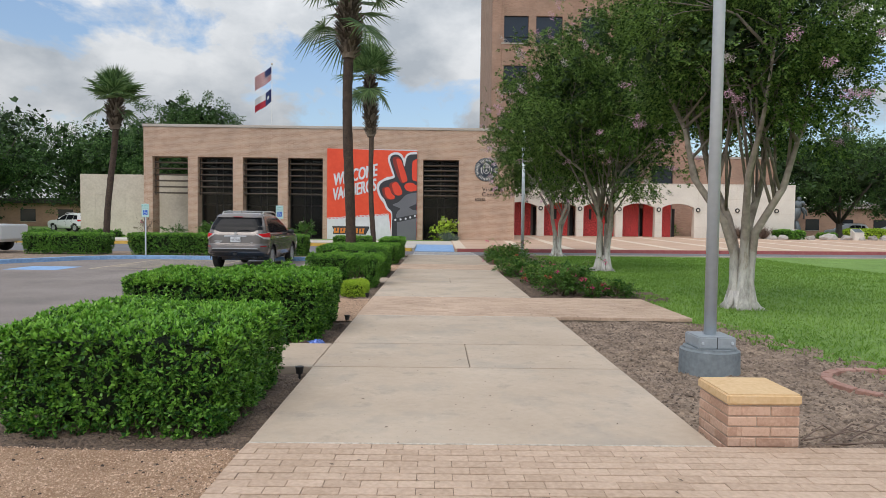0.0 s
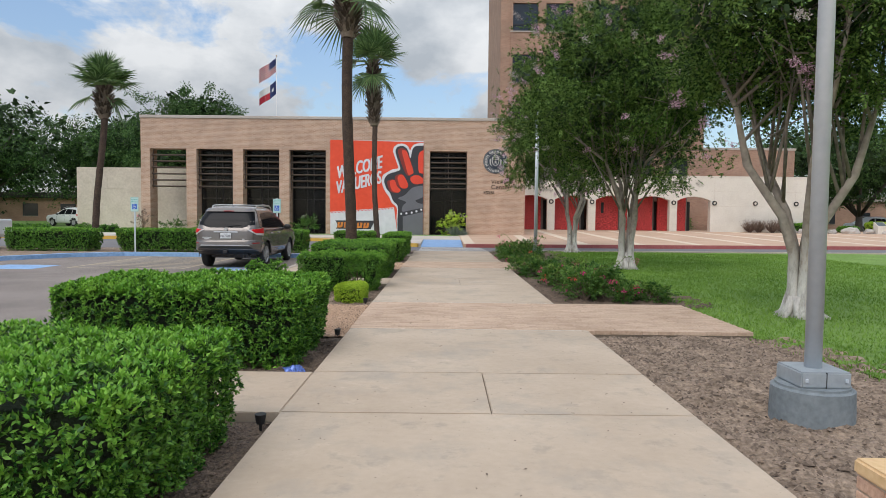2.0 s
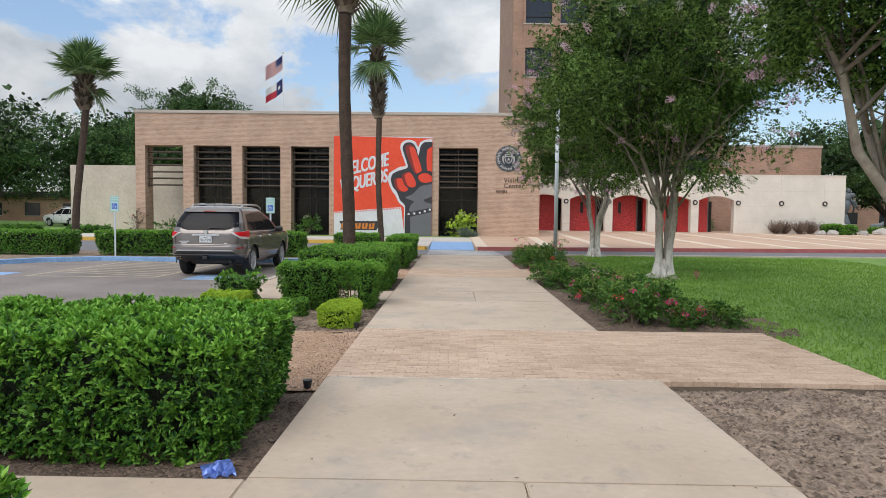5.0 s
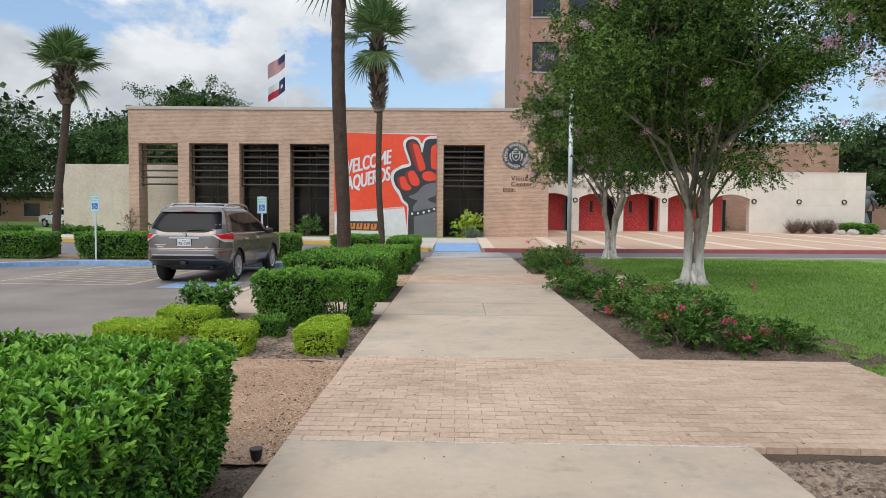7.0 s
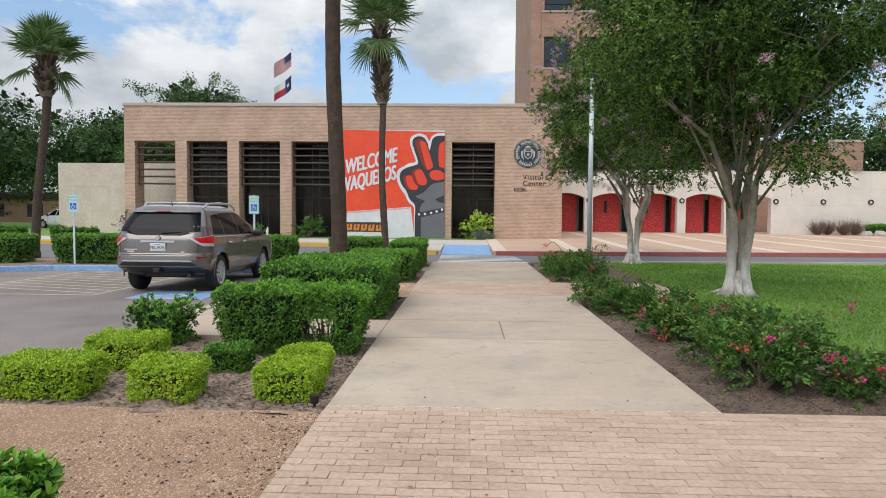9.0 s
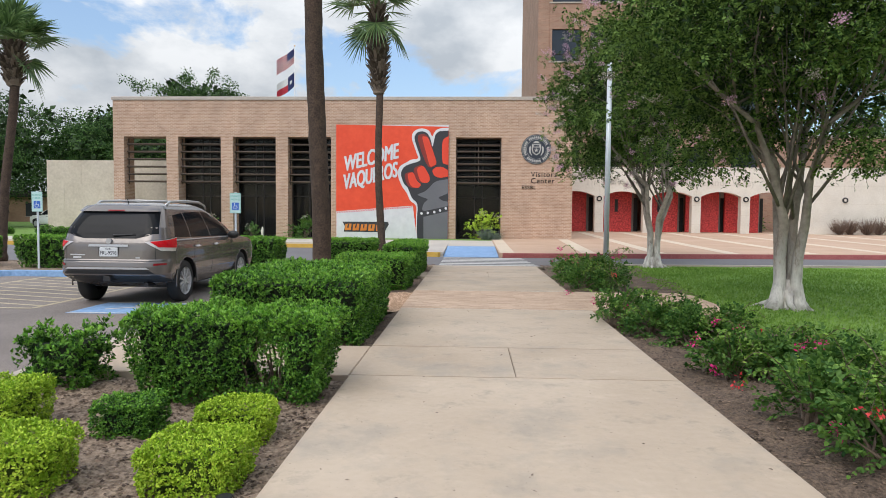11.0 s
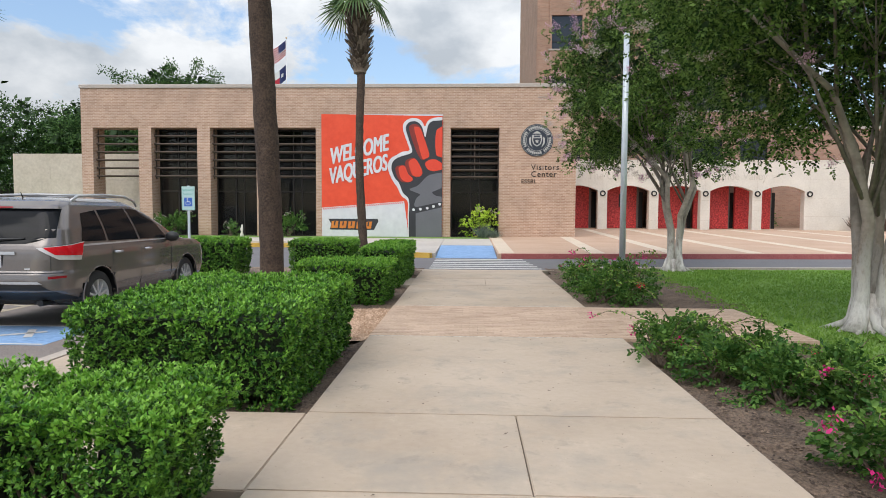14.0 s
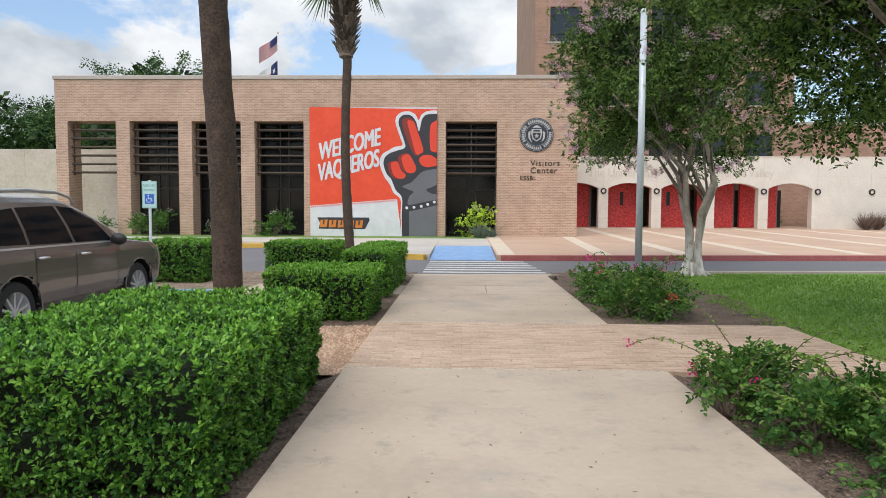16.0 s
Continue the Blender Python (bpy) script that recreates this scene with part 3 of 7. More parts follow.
def sloped(name, outline, material, parent, lift=0.0, deep=0.3):
    bm = bmesh.new()
    top = [bm.verts.new((x, y, rise(y) + lift)) for x, y in outline]
    bot = [bm.verts.new((x, y, rise(y) + lift - deep)) for x, y in outline]
    bm.faces.new(top)
    for i in range(len(top)):
        j = (i + 1) % len(top)
        bm.faces.new((bot[i], bot[j], top[j], top[i]))
    bmesh.ops.triangulate(bm, faces=[f for f in bm.faces if len(f.verts) > 4])
    bmesh.ops.recalc_face_normals(bm, faces=bm.faces)
    return part(name, bm, material, parent)


sloped("sidewalk_slab", [(-80, 40.45), (-8, 40.45), (-5.2, 39.7), (-3.4, 36.5), (-1.7, 34.6), (-1.05, 34.4), (-1.05, 43.6), (-80, 43.6)], M_pave_far, ramp_)
sloped("sidewalk_slab", [(-1.04, 38.6), (1.15, 38.6), (1.15, 43.6), (-1.04, 43.6)], M_pave_far, ramp_)
bm = bmesh.new()
f = [bm.verts.new(p) for p in ((-1.03, 34.2, -0.11), (1.14, 34.2, -0.11), (1.14, 38.59, 0.10), (-1.03, 38.59, 0.10))]
g = [bm.verts.new((v.co.x, v.co.y, -0.29)) for v in f]
bm.faces.new(f)
for i in range(4):
    bm.faces.new((g[i], g[(i + 1) % 4], f[(i + 1) % 4], f[i]))
part("ramp", bm, M_paint_blue, ramp_, "light blue painted kerb ramp")
plaza = thing("pavement_plaza", "tan coloured concrete plaza with pale bands", "pavement", kind="structure")
sloped("plaza_slab", [(1.16, 34.25), (14, 35.45), (80, 42), (80, 62), (5.7, 62), (5.7, 45.9), (1.16, 45.9)], M_plaza, plaza)
for x in (1.5, 4.75, 7.6, 10.6, 13.9, 17.4, 20.9, 24.4, 27.9, 31.4):
    y1 = 45.85 if x < 5.7 else 56.95
    y0 = 34.3 + max(0, (x - 1.2)) * 0.094 + 0.1
    sloped("pale_band", [(x - 0.28, y0), (x + 0.28, y0 + 0.03), (x + 0.75 if x > 2 else x + 0.28, y1), (x + 0.2 if x > 2 else x - 0.28, y1)], M_plaza_l, plaza, 0.004, 0.05)
tagged(slab("verge", [(-80, 43.6), (1.15, 43.6), (1.15, 45.85), (-80, 47)], -0.2, 0.165, M_lawn), "strip of grass at the foot of the building", "grass", kind="structure")
tagged(slab("verge_north", [(-80, 46.9), (-20.8, 46.9), (-20.8, 140), (-80, 140)], -0.2, 0.15, M_lawn), "grass under the oaks", "grass", kind="structure")
tagged(slab("island", [(-60, 17.3), (-14.6, 21.1), (-13.1, 23.8), (-11.6, 24.85), (KX, 24.85), (KX, 25.0), (-3.0, 25.0), (-3.0, 28.0), (-2.0, 29.1), (-60, 29.1)], -0.25, -0.05, M_soil), "bare soil and thin grass in the parking island", "ground", kind="structure")

# lawn
def lawn_h(x, y):
    return -0.072 + 0.02 * fbm(x * 0.5, y * 0.5)


def lawn_edge(y):
    """x at which the lawn begins, wandering."""
    w = 0.12 * fbm(0.3, y * 0.9)
    if y < 8.94:
        return 4.75 - (y - 5.3) * 0.17 + w if y > 5 else 4.9 + w
    if y < 11.7:
        return 4.2
    if y < 19.03:
        return 4.62 - max(0, y - 13) * 0.17 + w * 0.6 if y < 18.0 else 3.75 + (y - 18) * 0.3
    if y < 21.7:
        return 4.35
    return 4.4 + (y - 21.7) * 0.06 + w * 0.5


tagged(sheet("lawn", 3.6, 60, -10, 34.0, 0.2, lawn_h, M_lawn, keep=lambda x, y: x > lawn_edge(y) and y < 29.45 + (x - 3) * 0.07), "mown green lawn", "lawn", kind="structure")

# beds
def soil_h(x, y):
    return -0.068 + 0.032 * fbm(x * 1.7, y * 1.7) + 0.046 * fbm(x * 5, y * 5)


tagged(sheet("soil_bed", XR + 0.002, 6.5, 3.03, 8.93, 0.06, soil_h, M_soil, keep=lambda x, y: x < lawn_edge(y) + 0.5), "bare dry soil bed beside the walk", "soil", kind="structure")
tagged(sheet("soil_bed", XR + 0.002, 5.4, 11.61, 19.02, 0.08, soil_h, M_mulch, keep=lambda x, y: x < lawn_edge(y) + 0.3), "dark mulched bed beside the walk", "soil", kind="structure")
tagged(sheet("soil_bed", XR + 0.002, 5.4, 21.65, 29.5, 0.12, soil_h, M_mulch, keep=lambda x, y: x < lawn_edge(y) + 0.3 and (y < 28.1 or x > 2.3)), "dark mulched bed beside the walk", "soil", kind="structure")
for y0, y1 in ((3.0, 5.30), (6.60, 8.62), (11.62, 14.54), (15.96, 18.9), (21.6, 29.2)):
    tagged(sheet("soil_bed", KX + 0.1, XL - 0.002, y0 - (0.12 if y0 in (11.62, 21.6) else 0), y1 + (0.12 if y1 in (8.62, 18.9) else 0), 0.07, soil_h, M_soil if y0 > 11 and y0 < 12 else M_mulch), "dark soil bed under the hedge", "soil", kind="structure")
def gravel_h(x, y):
    return -0.05 + 0.02 * fbm(x * 1.5, y * 1.5)


GRAVEL = ((-4.0, 3.0), (8.62, 11.62), (18.9, 21.6))
for y0, y1 in GRAVEL:
    tagged(sheet("gravel_bed", KX + 0.1, XL - 0.002, y0, y1, 0.1, gravel_h, M_gravel_bed), "pinkish crushed gravel bed", "gravel", kind="structure")
# ---- visitors building ----
FY, WT, FZ = 45.92, 1.15, 0.12           # front plane, wall thickness, floor
TOPZ, LINT = 8.0, 5.92
OPEN = [(-20.12 + i * 3.2, -17.62 + i * 3.2) for i in range(4)] + [(-7.30, -4.82), (-4.10, -1.62), (-0.86, 1.71)]
XB0, XB1 = -20.75, 5.72
bld = thing("building_front", "low tan brick building with tall louvred window bays", "building", kind="structure")
edges = [XB0] + [v for o in OPEN for v in o] + [XB1]
for a, b in zip(edges[::2], edges[1::2]):
    part("pier", B(a, b, FY, FY + WT, 0.0, LINT), M_brick, bld)
part("lintel_wall", B(XB0, XB1, FY, FY + WT, LINT, TOPZ), M_brick, bld)
part("coping", B(XB0 - 0.06, XB1 + 0.06, FY - 0.06, FY + WT, TOPZ, TOPZ + 0.2, bevel=0.02), M_coping, bld)
# soldier course, each brick upright
bm = bmesh.new()
x = XB0 + 0.6
while x < 2.4:
    box(bm, x, x + 0.062, FY - 0.006, FY + 0.05, LINT + 0.14, LINT + 0.34)
    x += 0.074
part("soldier_course", bm, M_brick, bld, kind="stuff")
part("side_wall", B(XB1 - 0.4, XB1, FY + WT, 57.0, 0.0, TOPZ), M_brick, bld)
part("side_wall", B(-17.3, -16.9, FY + 2.4, 66.0, 0.0, TOPZ), M_brick, bld)
part("back_wall", B(-17.3, XB1, 65.6, 66.0, 0.0, TOPZ), M_brick, bld)
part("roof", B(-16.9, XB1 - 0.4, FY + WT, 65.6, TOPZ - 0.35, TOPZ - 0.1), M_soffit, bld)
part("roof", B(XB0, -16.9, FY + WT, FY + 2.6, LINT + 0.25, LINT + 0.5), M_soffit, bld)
part("floor_slab", B(-16.9, XB1 - 0.4, FY + 0.05, 65.6, 0.0, 0.1), M_pave_far, bld)
# room wall and ceiling coloured near-black in place of real indoor shade
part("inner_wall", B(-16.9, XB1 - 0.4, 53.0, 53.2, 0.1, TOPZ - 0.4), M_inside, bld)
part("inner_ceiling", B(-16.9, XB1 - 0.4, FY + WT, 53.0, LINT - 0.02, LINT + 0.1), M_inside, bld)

M_glass = bpy.data.materials.new("tinted_glass")
M_glass.use_nodes = True
gp = M_glass.node_tree.nodes["Principled BSDF"]
gp.inputs["Base Color"].default_value = (0.06, 0.06, 0.06, 1)
gp.inputs["Specular IOR Level"].default_value = 0.2
gp.inputs["Roughness"].default_value, gp.inputs["Transmission Weight"].default_value, gp.inputs["IOR"].default_value = 0.03, 0.85, 1.27

for i, (a, b) in enumerate(OPEN):
    if i == 0:
        continue
    w = thing("window_%d" % i, "tall tinted glazing in dark bronze frames behind louvres", "window", "glazed bays of the building", "structure", at=(a, FY, 0))
    y = WT - 0.15
    wd = b - a
    for px in (0.03, wd * 0.42, wd * 0.60, wd - 0.03):
        part("mullion", B(px - 0.03, px + 0.03, y - 0.06, y + 0.06, 0.1, LINT), M_mullion, w)
    for z in (0.14, 2.55, 3.3, LINT - 0.04):
        part("transom", B(0, wd, y - 0.055, y + 0.055, z - 0.035, z + 0.035), M_mullion, w)
    for x0, x1 in ((0.06, wd * 0.42 - 0.03), (wd * 0.42 + 0.03, wd * 0.60 - 0.03), (wd * 0.60 + 0.03, wd - 0.06)):
        for z0, z1 in ((0.18, 2.51), (2.59, 3.26), (3.34, LINT - 0.08)):
            p = part("pane", B(x0, x1, y - 0.006, y + 0.006, z0, z1), M_glass, w)
            p.visible_shadow = False
for i, (a, b) in enumerate(OPEN):
    lv = thing("louvre_screen", "dark bronze horizontal sun louvres", "louvre", "louvre screens of the bays", at=(a, FY + 0.3, 3.2))
    n = 6 if i < 6 else 7
    for k in range(n):
        z = 0.17 + k * (2.16 / (n - 1))
        bm = B(0.0, b - a, -0.02, 0.16, z - 0.045, z + 0.03, bevel=0.02)
        for v in bm.verts:
            v.co.z -= v.co.y * 0.25
        part("louvre", bm, M_louver, lv)
    for px in ((0.03, b - a - 0.03) if i < 6 else (0.03, (b - a) * 0.5, b - a - 0.03)):
        part("bracket", B(px - 0.025, px + 0.025, 0.17, 0.22, 0.0, 2.65), M_louver, lv)

# grey wall to the north side and the white arcade wall
def block_wall(name, label, material, x0, x1, y, thick, z0, z1, rows, length, holes=()):
    w = thing(name, label, "wall", kind="structure")
    part("backing", B(x0, x1, y + 0.03, y + thick, z0, z1 - 0.02), material, w)
    h = (z1 - z0) / rows
    for r in range(rows):
        x = x0 - (length / 2 if r % 2 else 0)
        while x < x1:
            a, b = max(x, x0), min(x + length, x1)
            if b - a > 0.05:
                part("stone_block", B(a + 0.003, b - 0.003, y, y + 0.05, z0 + r * h + 0.003, z0 + (r + 1) * h - 0.003, bevel=0.004), material, w)
            x += length
    return w


block_wall("wall_grey", "weathered grey limestone garden wall", M_stone, -27.4, -16.0, 49.9, 0.4, 0.1, 4.86, 3, 2.3)

AY, AZ0, AZ1 = 57.0, 0.30, 5.07
wall_white = thing("wall_white", "white limestone wall with segmental arches", "wall", kind="structure")
ARCH = [7.6 + 3.5 * i for i in range(5)]
HW, SPR, APX = 1.43, 3.0, 3.36
x = XB1
for i, c in enumerate(ARCH):
    if c - HW > x:
        part("pier", B(x, c - HW, AY, AY + 0.55, AZ0 - 0.2, SPR), M_white, wall_white)
        for z in (0.98, 1.68, 2.36):
            part("joint", B(x - 0.001, c - HW + 0.001, AY - 0.002, AY + 0.01, z - 0.006, z + 0.006), M_stone, wall_white)
    x = c + HW
XW1 = 32.0
bm = B(x, XW1, AY, AY + 0.55, AZ0 - 0.3, SPR)
part("wall_body", bm, M_white, wall_white)
# the arched head, built as one piece with the arches cut out of its lower edge
bm = bmesh.new()
low = [(XB1, SPR)]
for c in ARCH:
    rad = (HW ** 2 + (APX - SPR) ** 2) / (2 * (APX - SPR))
    for k in range(17):
        t = -HW + 2 * HW * k / 16
        if c + t > XB1:
            low.append((c + t, APX - rad + math.sqrt(rad * rad - t * t)))
low.append((XW1, SPR))
cols = []
for px, pz in low:
    cols.append([bm.verts.new((px, yy, zz)) for yy in (AY, AY + 0.55) for zz in (pz, AZ1)])
for a, b in zip(cols, cols[1:]):
    if b[0].co.x - a[0].co.x < 1e-6:
        continue
    bm.faces.new((a[0], b[0], b[1], a[1]))
    bm.faces.new((b[2], a[2], a[3], b[3]))
    bm.faces.new((a[1], b[1], b[3], a[3]))
    bm.faces.new((b[0], a[0], a[2], b[2]))
bm.faces.new((cols[-1][0], cols[-1][2], cols[-1][3], cols[-1][1]))
part("arched_head", bm, M_white, wall_white)
for px in [c + 1.75 for c in ARCH] + [26.8, 30.3]:
    part("joint", B(px - 0.008, px + 0.008, AY - 0.002, AY + 0.01, 3.1, AZ1), M_stone, wall_white)
for z in (1.3, 2.55, 3.8):
    part("joint", B(23.1, XW1, AY - 0.002, AY + 0.01, z - 0.006, z + 0.006), M_stone, wall_white)
part("coping", B(XB1, XW1 + 0.03, AY - 0.03, AY + 0.58, AZ1, AZ1 + 0.06), M_white, wall_white)

# ring lamps on the white wall
def ring_lamp():
    e = thing("wall_lamp", "round black ring wall lamp with white face", "lamp", "ring lamps on the white wall")
    bm = bmesh.new()
    for k in range(28):
        a0, a1 = 2 * math.pi * k / 28, 2 * math.pi * (k + 1) / 28
        ring = []
        for a in (a0, a1):
            ring.append([bm.verts.new((r * math.cos(a), yy, r * math.sin(a))) for r, yy in ((0.20, -0.02), (0.19, -0.10), (0.12, -0.10), (0.11, -0.03))])
        for j in range(3):
            bm.faces.new((ring[0][j], ring[1][j], ring[1][j + 1], ring[0][j + 1]))
    bmesh.ops.recalc_face_normals(bm, faces=bm.faces)
    part("ring", bm, M_black, e, smooth=False)
    bm = bmesh.new()
    bmesh.ops.create_cone(bm, cap_ends=True, segments=28, radius1=0.13, radius2=0.13, depth=0.05, matrix=Matrix.Translation((0, -0.03, 0)) @ FACE_SOUTH)
    part("face", bm, M_white, e)
    return e


lamp = ring_lamp()
spots = [c + 1.75 for c in ARCH] + [26.85, 30.35]
lamp.matrix_world = pose(spots[0], AY, 2.82)
for px in spots[1:]:
    copy_thing(lamp, pose(px, AY, 2.82))

# red mosaic panels behind the arches
back = thing("wall_court", "brick court wall behind the arches", "wall", kind="structure")
part("brick_face", B(XB1, 34, 63.0, 63.4, 0.1, 5.0), M_brick_t, back)
# unseen slab added over the court to darken the space behind the arches
part("shade_slab", B(XB1, 21.0, 57.56, 63.0, 4.6, 4.85), M_soffit, back)
for i, (a, b, slot) in enumerate(((5.9, 8.75, 6.6), (9.35, 12.15, 11.0), (12.95, 15.6, 14.2), (16.2, 18.65, None), (19.1, 21.6, None))):
    e = thing("red_panel", "red mosaic panel standing behind an arch", "panel", "red mosaic panels in the arches", at=((a + b) / 2, 58.9, rise(58.9)))
    w2 = (b - a) / 2
    part("panel", B(-w2, w2, 0, 0.25, 0.0, 3.2, bevel=0.01), M_red_panel, e)
    if slot:
        part("slot", B(slot - (a + b) / 2 - 0.12, slot - (a + b) / 2 + 0.12, -0.012, 0.05, 1.5, 2.45), M_slot, e, "narrow black slot")
    part("grey_return", B(w2 + 0.004, w2 + 0.25, 0.4, 0.6, 0.0, 3.2), M_post_grey, e, "grey end panel")
    # solid black block: the open passage's shade is put into its colour
    part("doorway", B(w2 + 0.26, w2 + 0.62, 0.7, 0.8, 0.0, 2.6), M_slot, e, "doorway as a block with its shade painted black")

# tower behind
TY, TX0, TX1, TZ = 64.0, 5.4, 25.0, 31.0
tower = thing("building_tower", "tall brown brick tower with paired dark windows", "building", kind="structure")
part("wall", B(TX0, TX1, TY + 0.4, TY + 18, 0, TZ), M_brick_t, tower)
WX = [(6.35, 8.95), (9.7, 12.3), (14.2, 16.8), (17.5, 20.1), (21.4, 23.6)]
part("pilaster", B(TX0 + 0.02, TX0 + 1.15, TY + 0.12, TY + 0.4, 0, TZ), M_brick_t, tower)
cur = TX0 + 1.15
for a, b in WX:
    part("rib", B(cur, a, TY, TY + 0.4, 0, TZ), M_brick_t, tower)
    cur = b
part("rib", B(cur, TX1, TY, TY + 0.4, 0, TZ), M_brick_t, tower)
M_glass_t = plain("tower_glass", (0.02, 0.024, 0.03), 0.08, 0.0, 0.15, bump=0)
rows_z = [4.6 + 4.82 * k for k in range(6)]
for a, b in WX:
    prev = 0.0
    for z in rows_z:
        part("spandrel", B(a, b, TY + 0.05, TY + 0.4, prev, z), M_brick_t, tower)
        part("sill", B(a - 0.05, b + 0.05, TY - 0.03, TY + 0.2, z, z + 0.12), M_coping, tower)
        wi = part("window", B(a, b, TY + 0.26, TY + 0.3, z + 0.12, z + 2.75), M_glass_t, tower, "dark tinted window")
        part("frame", B(a, b, TY + 0.2, TY + 0.262, z + 0.7, z + 0.76), M_mullion, wi)
        prev = z + 2.75
    part("spandrel", B(a, b, TY + 0.05, TY + 0.4, prev, TZ), M_brick_t, tower)
wing = thing("building_wing", "low brown brick wing of the tower", "building", kind="structure")
part("wall", B(TX1, 33.8, TY, TY + 12, 0, 8.1), M_brick_t, wing)
part("coping", B(TX1, 33.9, TY - 0.06, TY + 12, 8.1, 8.3), M_coping, wing)
# ---- hedges ----
def box_surface(g, n, sx, sy, sz, round_=0.10):
    """Points and outward normals on the sides and top of a rounded clipped block, base at z=0."""
    areas = np.array([sx * sy, sx * sz, sx * sz, sy * sz, sy * sz])
    f = g.choice(5, n, p=areas / areas.sum())
    u, v = g.random(n) - 0.5, g.random(n)
    P, N = np.zeros((n, 3)), np.zeros((n, 3))
    for k in range(5):
        m = f == k
        if k == 0:
            P[m] = np.stack([u[m] * sx, (v[m] - 0.5) * sy, np.full(m.sum(), sz)], 1)
            N[m] = (0, 0, 1)
        elif k < 3:
            s = -1 if k == 1 else 1
            P[m] = np.stack([u[m] * sx, np.full(m.sum(), s * sy / 2), v[m] * sz], 1)
            N[m] = (0, s, 0)
        else:
            s = -1 if k == 3 else 1
            P[m] = np.stack([np.full(m.sum(), s * sx / 2), u[m] * sy, v[m] * sz], 1)
            N[m] = (s, 0, 0)
    # pull the edges in to a round
    inner = np.clip(P, [-sx / 2 + round_, -sy / 2 + round_, -1], [sx / 2 - round_, sy / 2 - round_, sz - round_])
    d = P - inner
    r = np.linalg.norm(d, axis=1, keepdims=True)
    P = inner + d * np.minimum(1, round_ / np.maximum(r, 1e-6))
    N = unit(N * 0.4 + d / np.maximum(r, 1e-6))
    return P, N


def lumps(P, amp, k, seed):
    return np.array([noise.noise(Vector((p[0] * k + seed, p[1] * k, p[2] * k))) for p in P]) * amp


def hedge(x0, x1, y0, y1, z1, density=4600, L=0.046, W=0.018, seed=1, label="", group="clipped hedges along the walk", mat=M_leaf_h, name="hedge", amp=0.045, z0=-0.09, round_=0.10, lean=0.09, young=0.75, near=True, hole=None, per=6):
    """A clipped block: leafy shoot tips over a solid core coloured dark for shade, on thin stems. hole: x, z and radius
    of a thin place seen through.
    """
    g = rng(seed)
    e = thing(name, label or "clipped dense green hedge block in the bed", "hedge" if name == "hedge" else "shrub", group, at=((x0 + x1) / 2, (y0 + y1) / 2, z0))
    sx, sy, sz = x1 - x0, y1 - y0, z1 - z0
    n = int((sx * sy + 2 * (sx + sy) * sz) * density / per)
    P, N = box_surface(g, n, sx, sy, sz, round_)
    P = P + N * (lumps(P, amp, 3.2, seed * 7.1) + lumps(P, amp * 0.8, 9.0, seed * 3.3))[:, None]
    low = np.clip(1 - P[:, 2] / sz, 0, 1)
    P[:, :2] *= (1 - lean * low ** 2)[:, None]
    deep = g.random(n) ** 1.7
    P -= N * deep[:, None] * min(0.085, sz * 0.2)
    # thin towards the ground and in patches
    keepers = g.random(n) > np.clip((0.14 - P[:, 2] / sz) * 5, 0, 0.75)
    if sz > 0.5:
        keepers &= g.random(n) > np.clip((lumps(P, 1.0, 6.5, seed * 5.7) - 0.16) * 3.0, 0, 0.55)
    if hole:
        # leaves inside too, in place of the solid core coloured dark for shade
        Pi = (g.random((int(sx * sy * sz * density * 1.1 / per), 3)) - [0.5, 0.5, 0]) * [sx * 0.86, sy * 0.8, sz * 0.92]
        P, N, keepers, deep = np.concatenate([P, Pi]), np.concatenate([N, unit(g.normal(0, 1, Pi.shape))]), np.concatenate([keepers, np.full(len(Pi), True)]), np.concatenate([deep, np.ones(len(Pi))])
        d = np.hypot(P[:, 0] - hole[0], (P[:, 2] - hole[1]) * 1.4) / hole[2]
        keepers &= g.random(len(P)) < np.clip((d - 0.45) * 1.6, 0.06, 1)
    P, N, deep = P[keepers], N[keepers], deep[keepers]
    A = unit(N * 0.75 + np.array([0, 0, 0.55]) + g.normal(0, 0.38, P.shape))
    fresh = (g.random(len(P)) < young * np.clip((P[:, 2] / sz - 0.72) * 5.0, 0.04, 1.0)) & (deep < 0.35)
    blade = leaf_oval if near else leaf_arrays
    V, Q = rosettes(g, P[~fresh], A[~fresh], per, L, W, blade)
    cloud_mesh("foliage", V, Q, mat, e)
    if young and fresh.any():
        V, Q = rosettes(g, P[fresh] + N[fresh] * 0.008, A[fresh] + [0, 0, 0.3], per, L * 1.05, W * 1.05, blade, 0.85)
        cloud_mesh("new_growth", V, Q, M_leaf_young if mat is M_leaf_h else M_leaf_y, e, "pale green new growth", "stuff")
    # solid core block whose dark colour stands in for shade inside the hedge
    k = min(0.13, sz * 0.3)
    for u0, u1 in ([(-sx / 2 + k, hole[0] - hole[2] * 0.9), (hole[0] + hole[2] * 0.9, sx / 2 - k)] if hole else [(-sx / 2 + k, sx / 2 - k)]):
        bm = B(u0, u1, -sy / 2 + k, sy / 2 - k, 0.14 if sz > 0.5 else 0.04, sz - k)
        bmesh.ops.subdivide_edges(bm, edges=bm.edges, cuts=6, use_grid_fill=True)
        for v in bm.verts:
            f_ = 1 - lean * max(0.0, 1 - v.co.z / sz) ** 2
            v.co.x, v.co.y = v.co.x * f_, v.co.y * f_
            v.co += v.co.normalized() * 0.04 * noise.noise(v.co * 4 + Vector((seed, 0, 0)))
        part("shade_core", bm, M_leaf_yc if mat is M_leaf_y else M_leaf_hc, e, "solid core with the shade between leaves put into its colour")
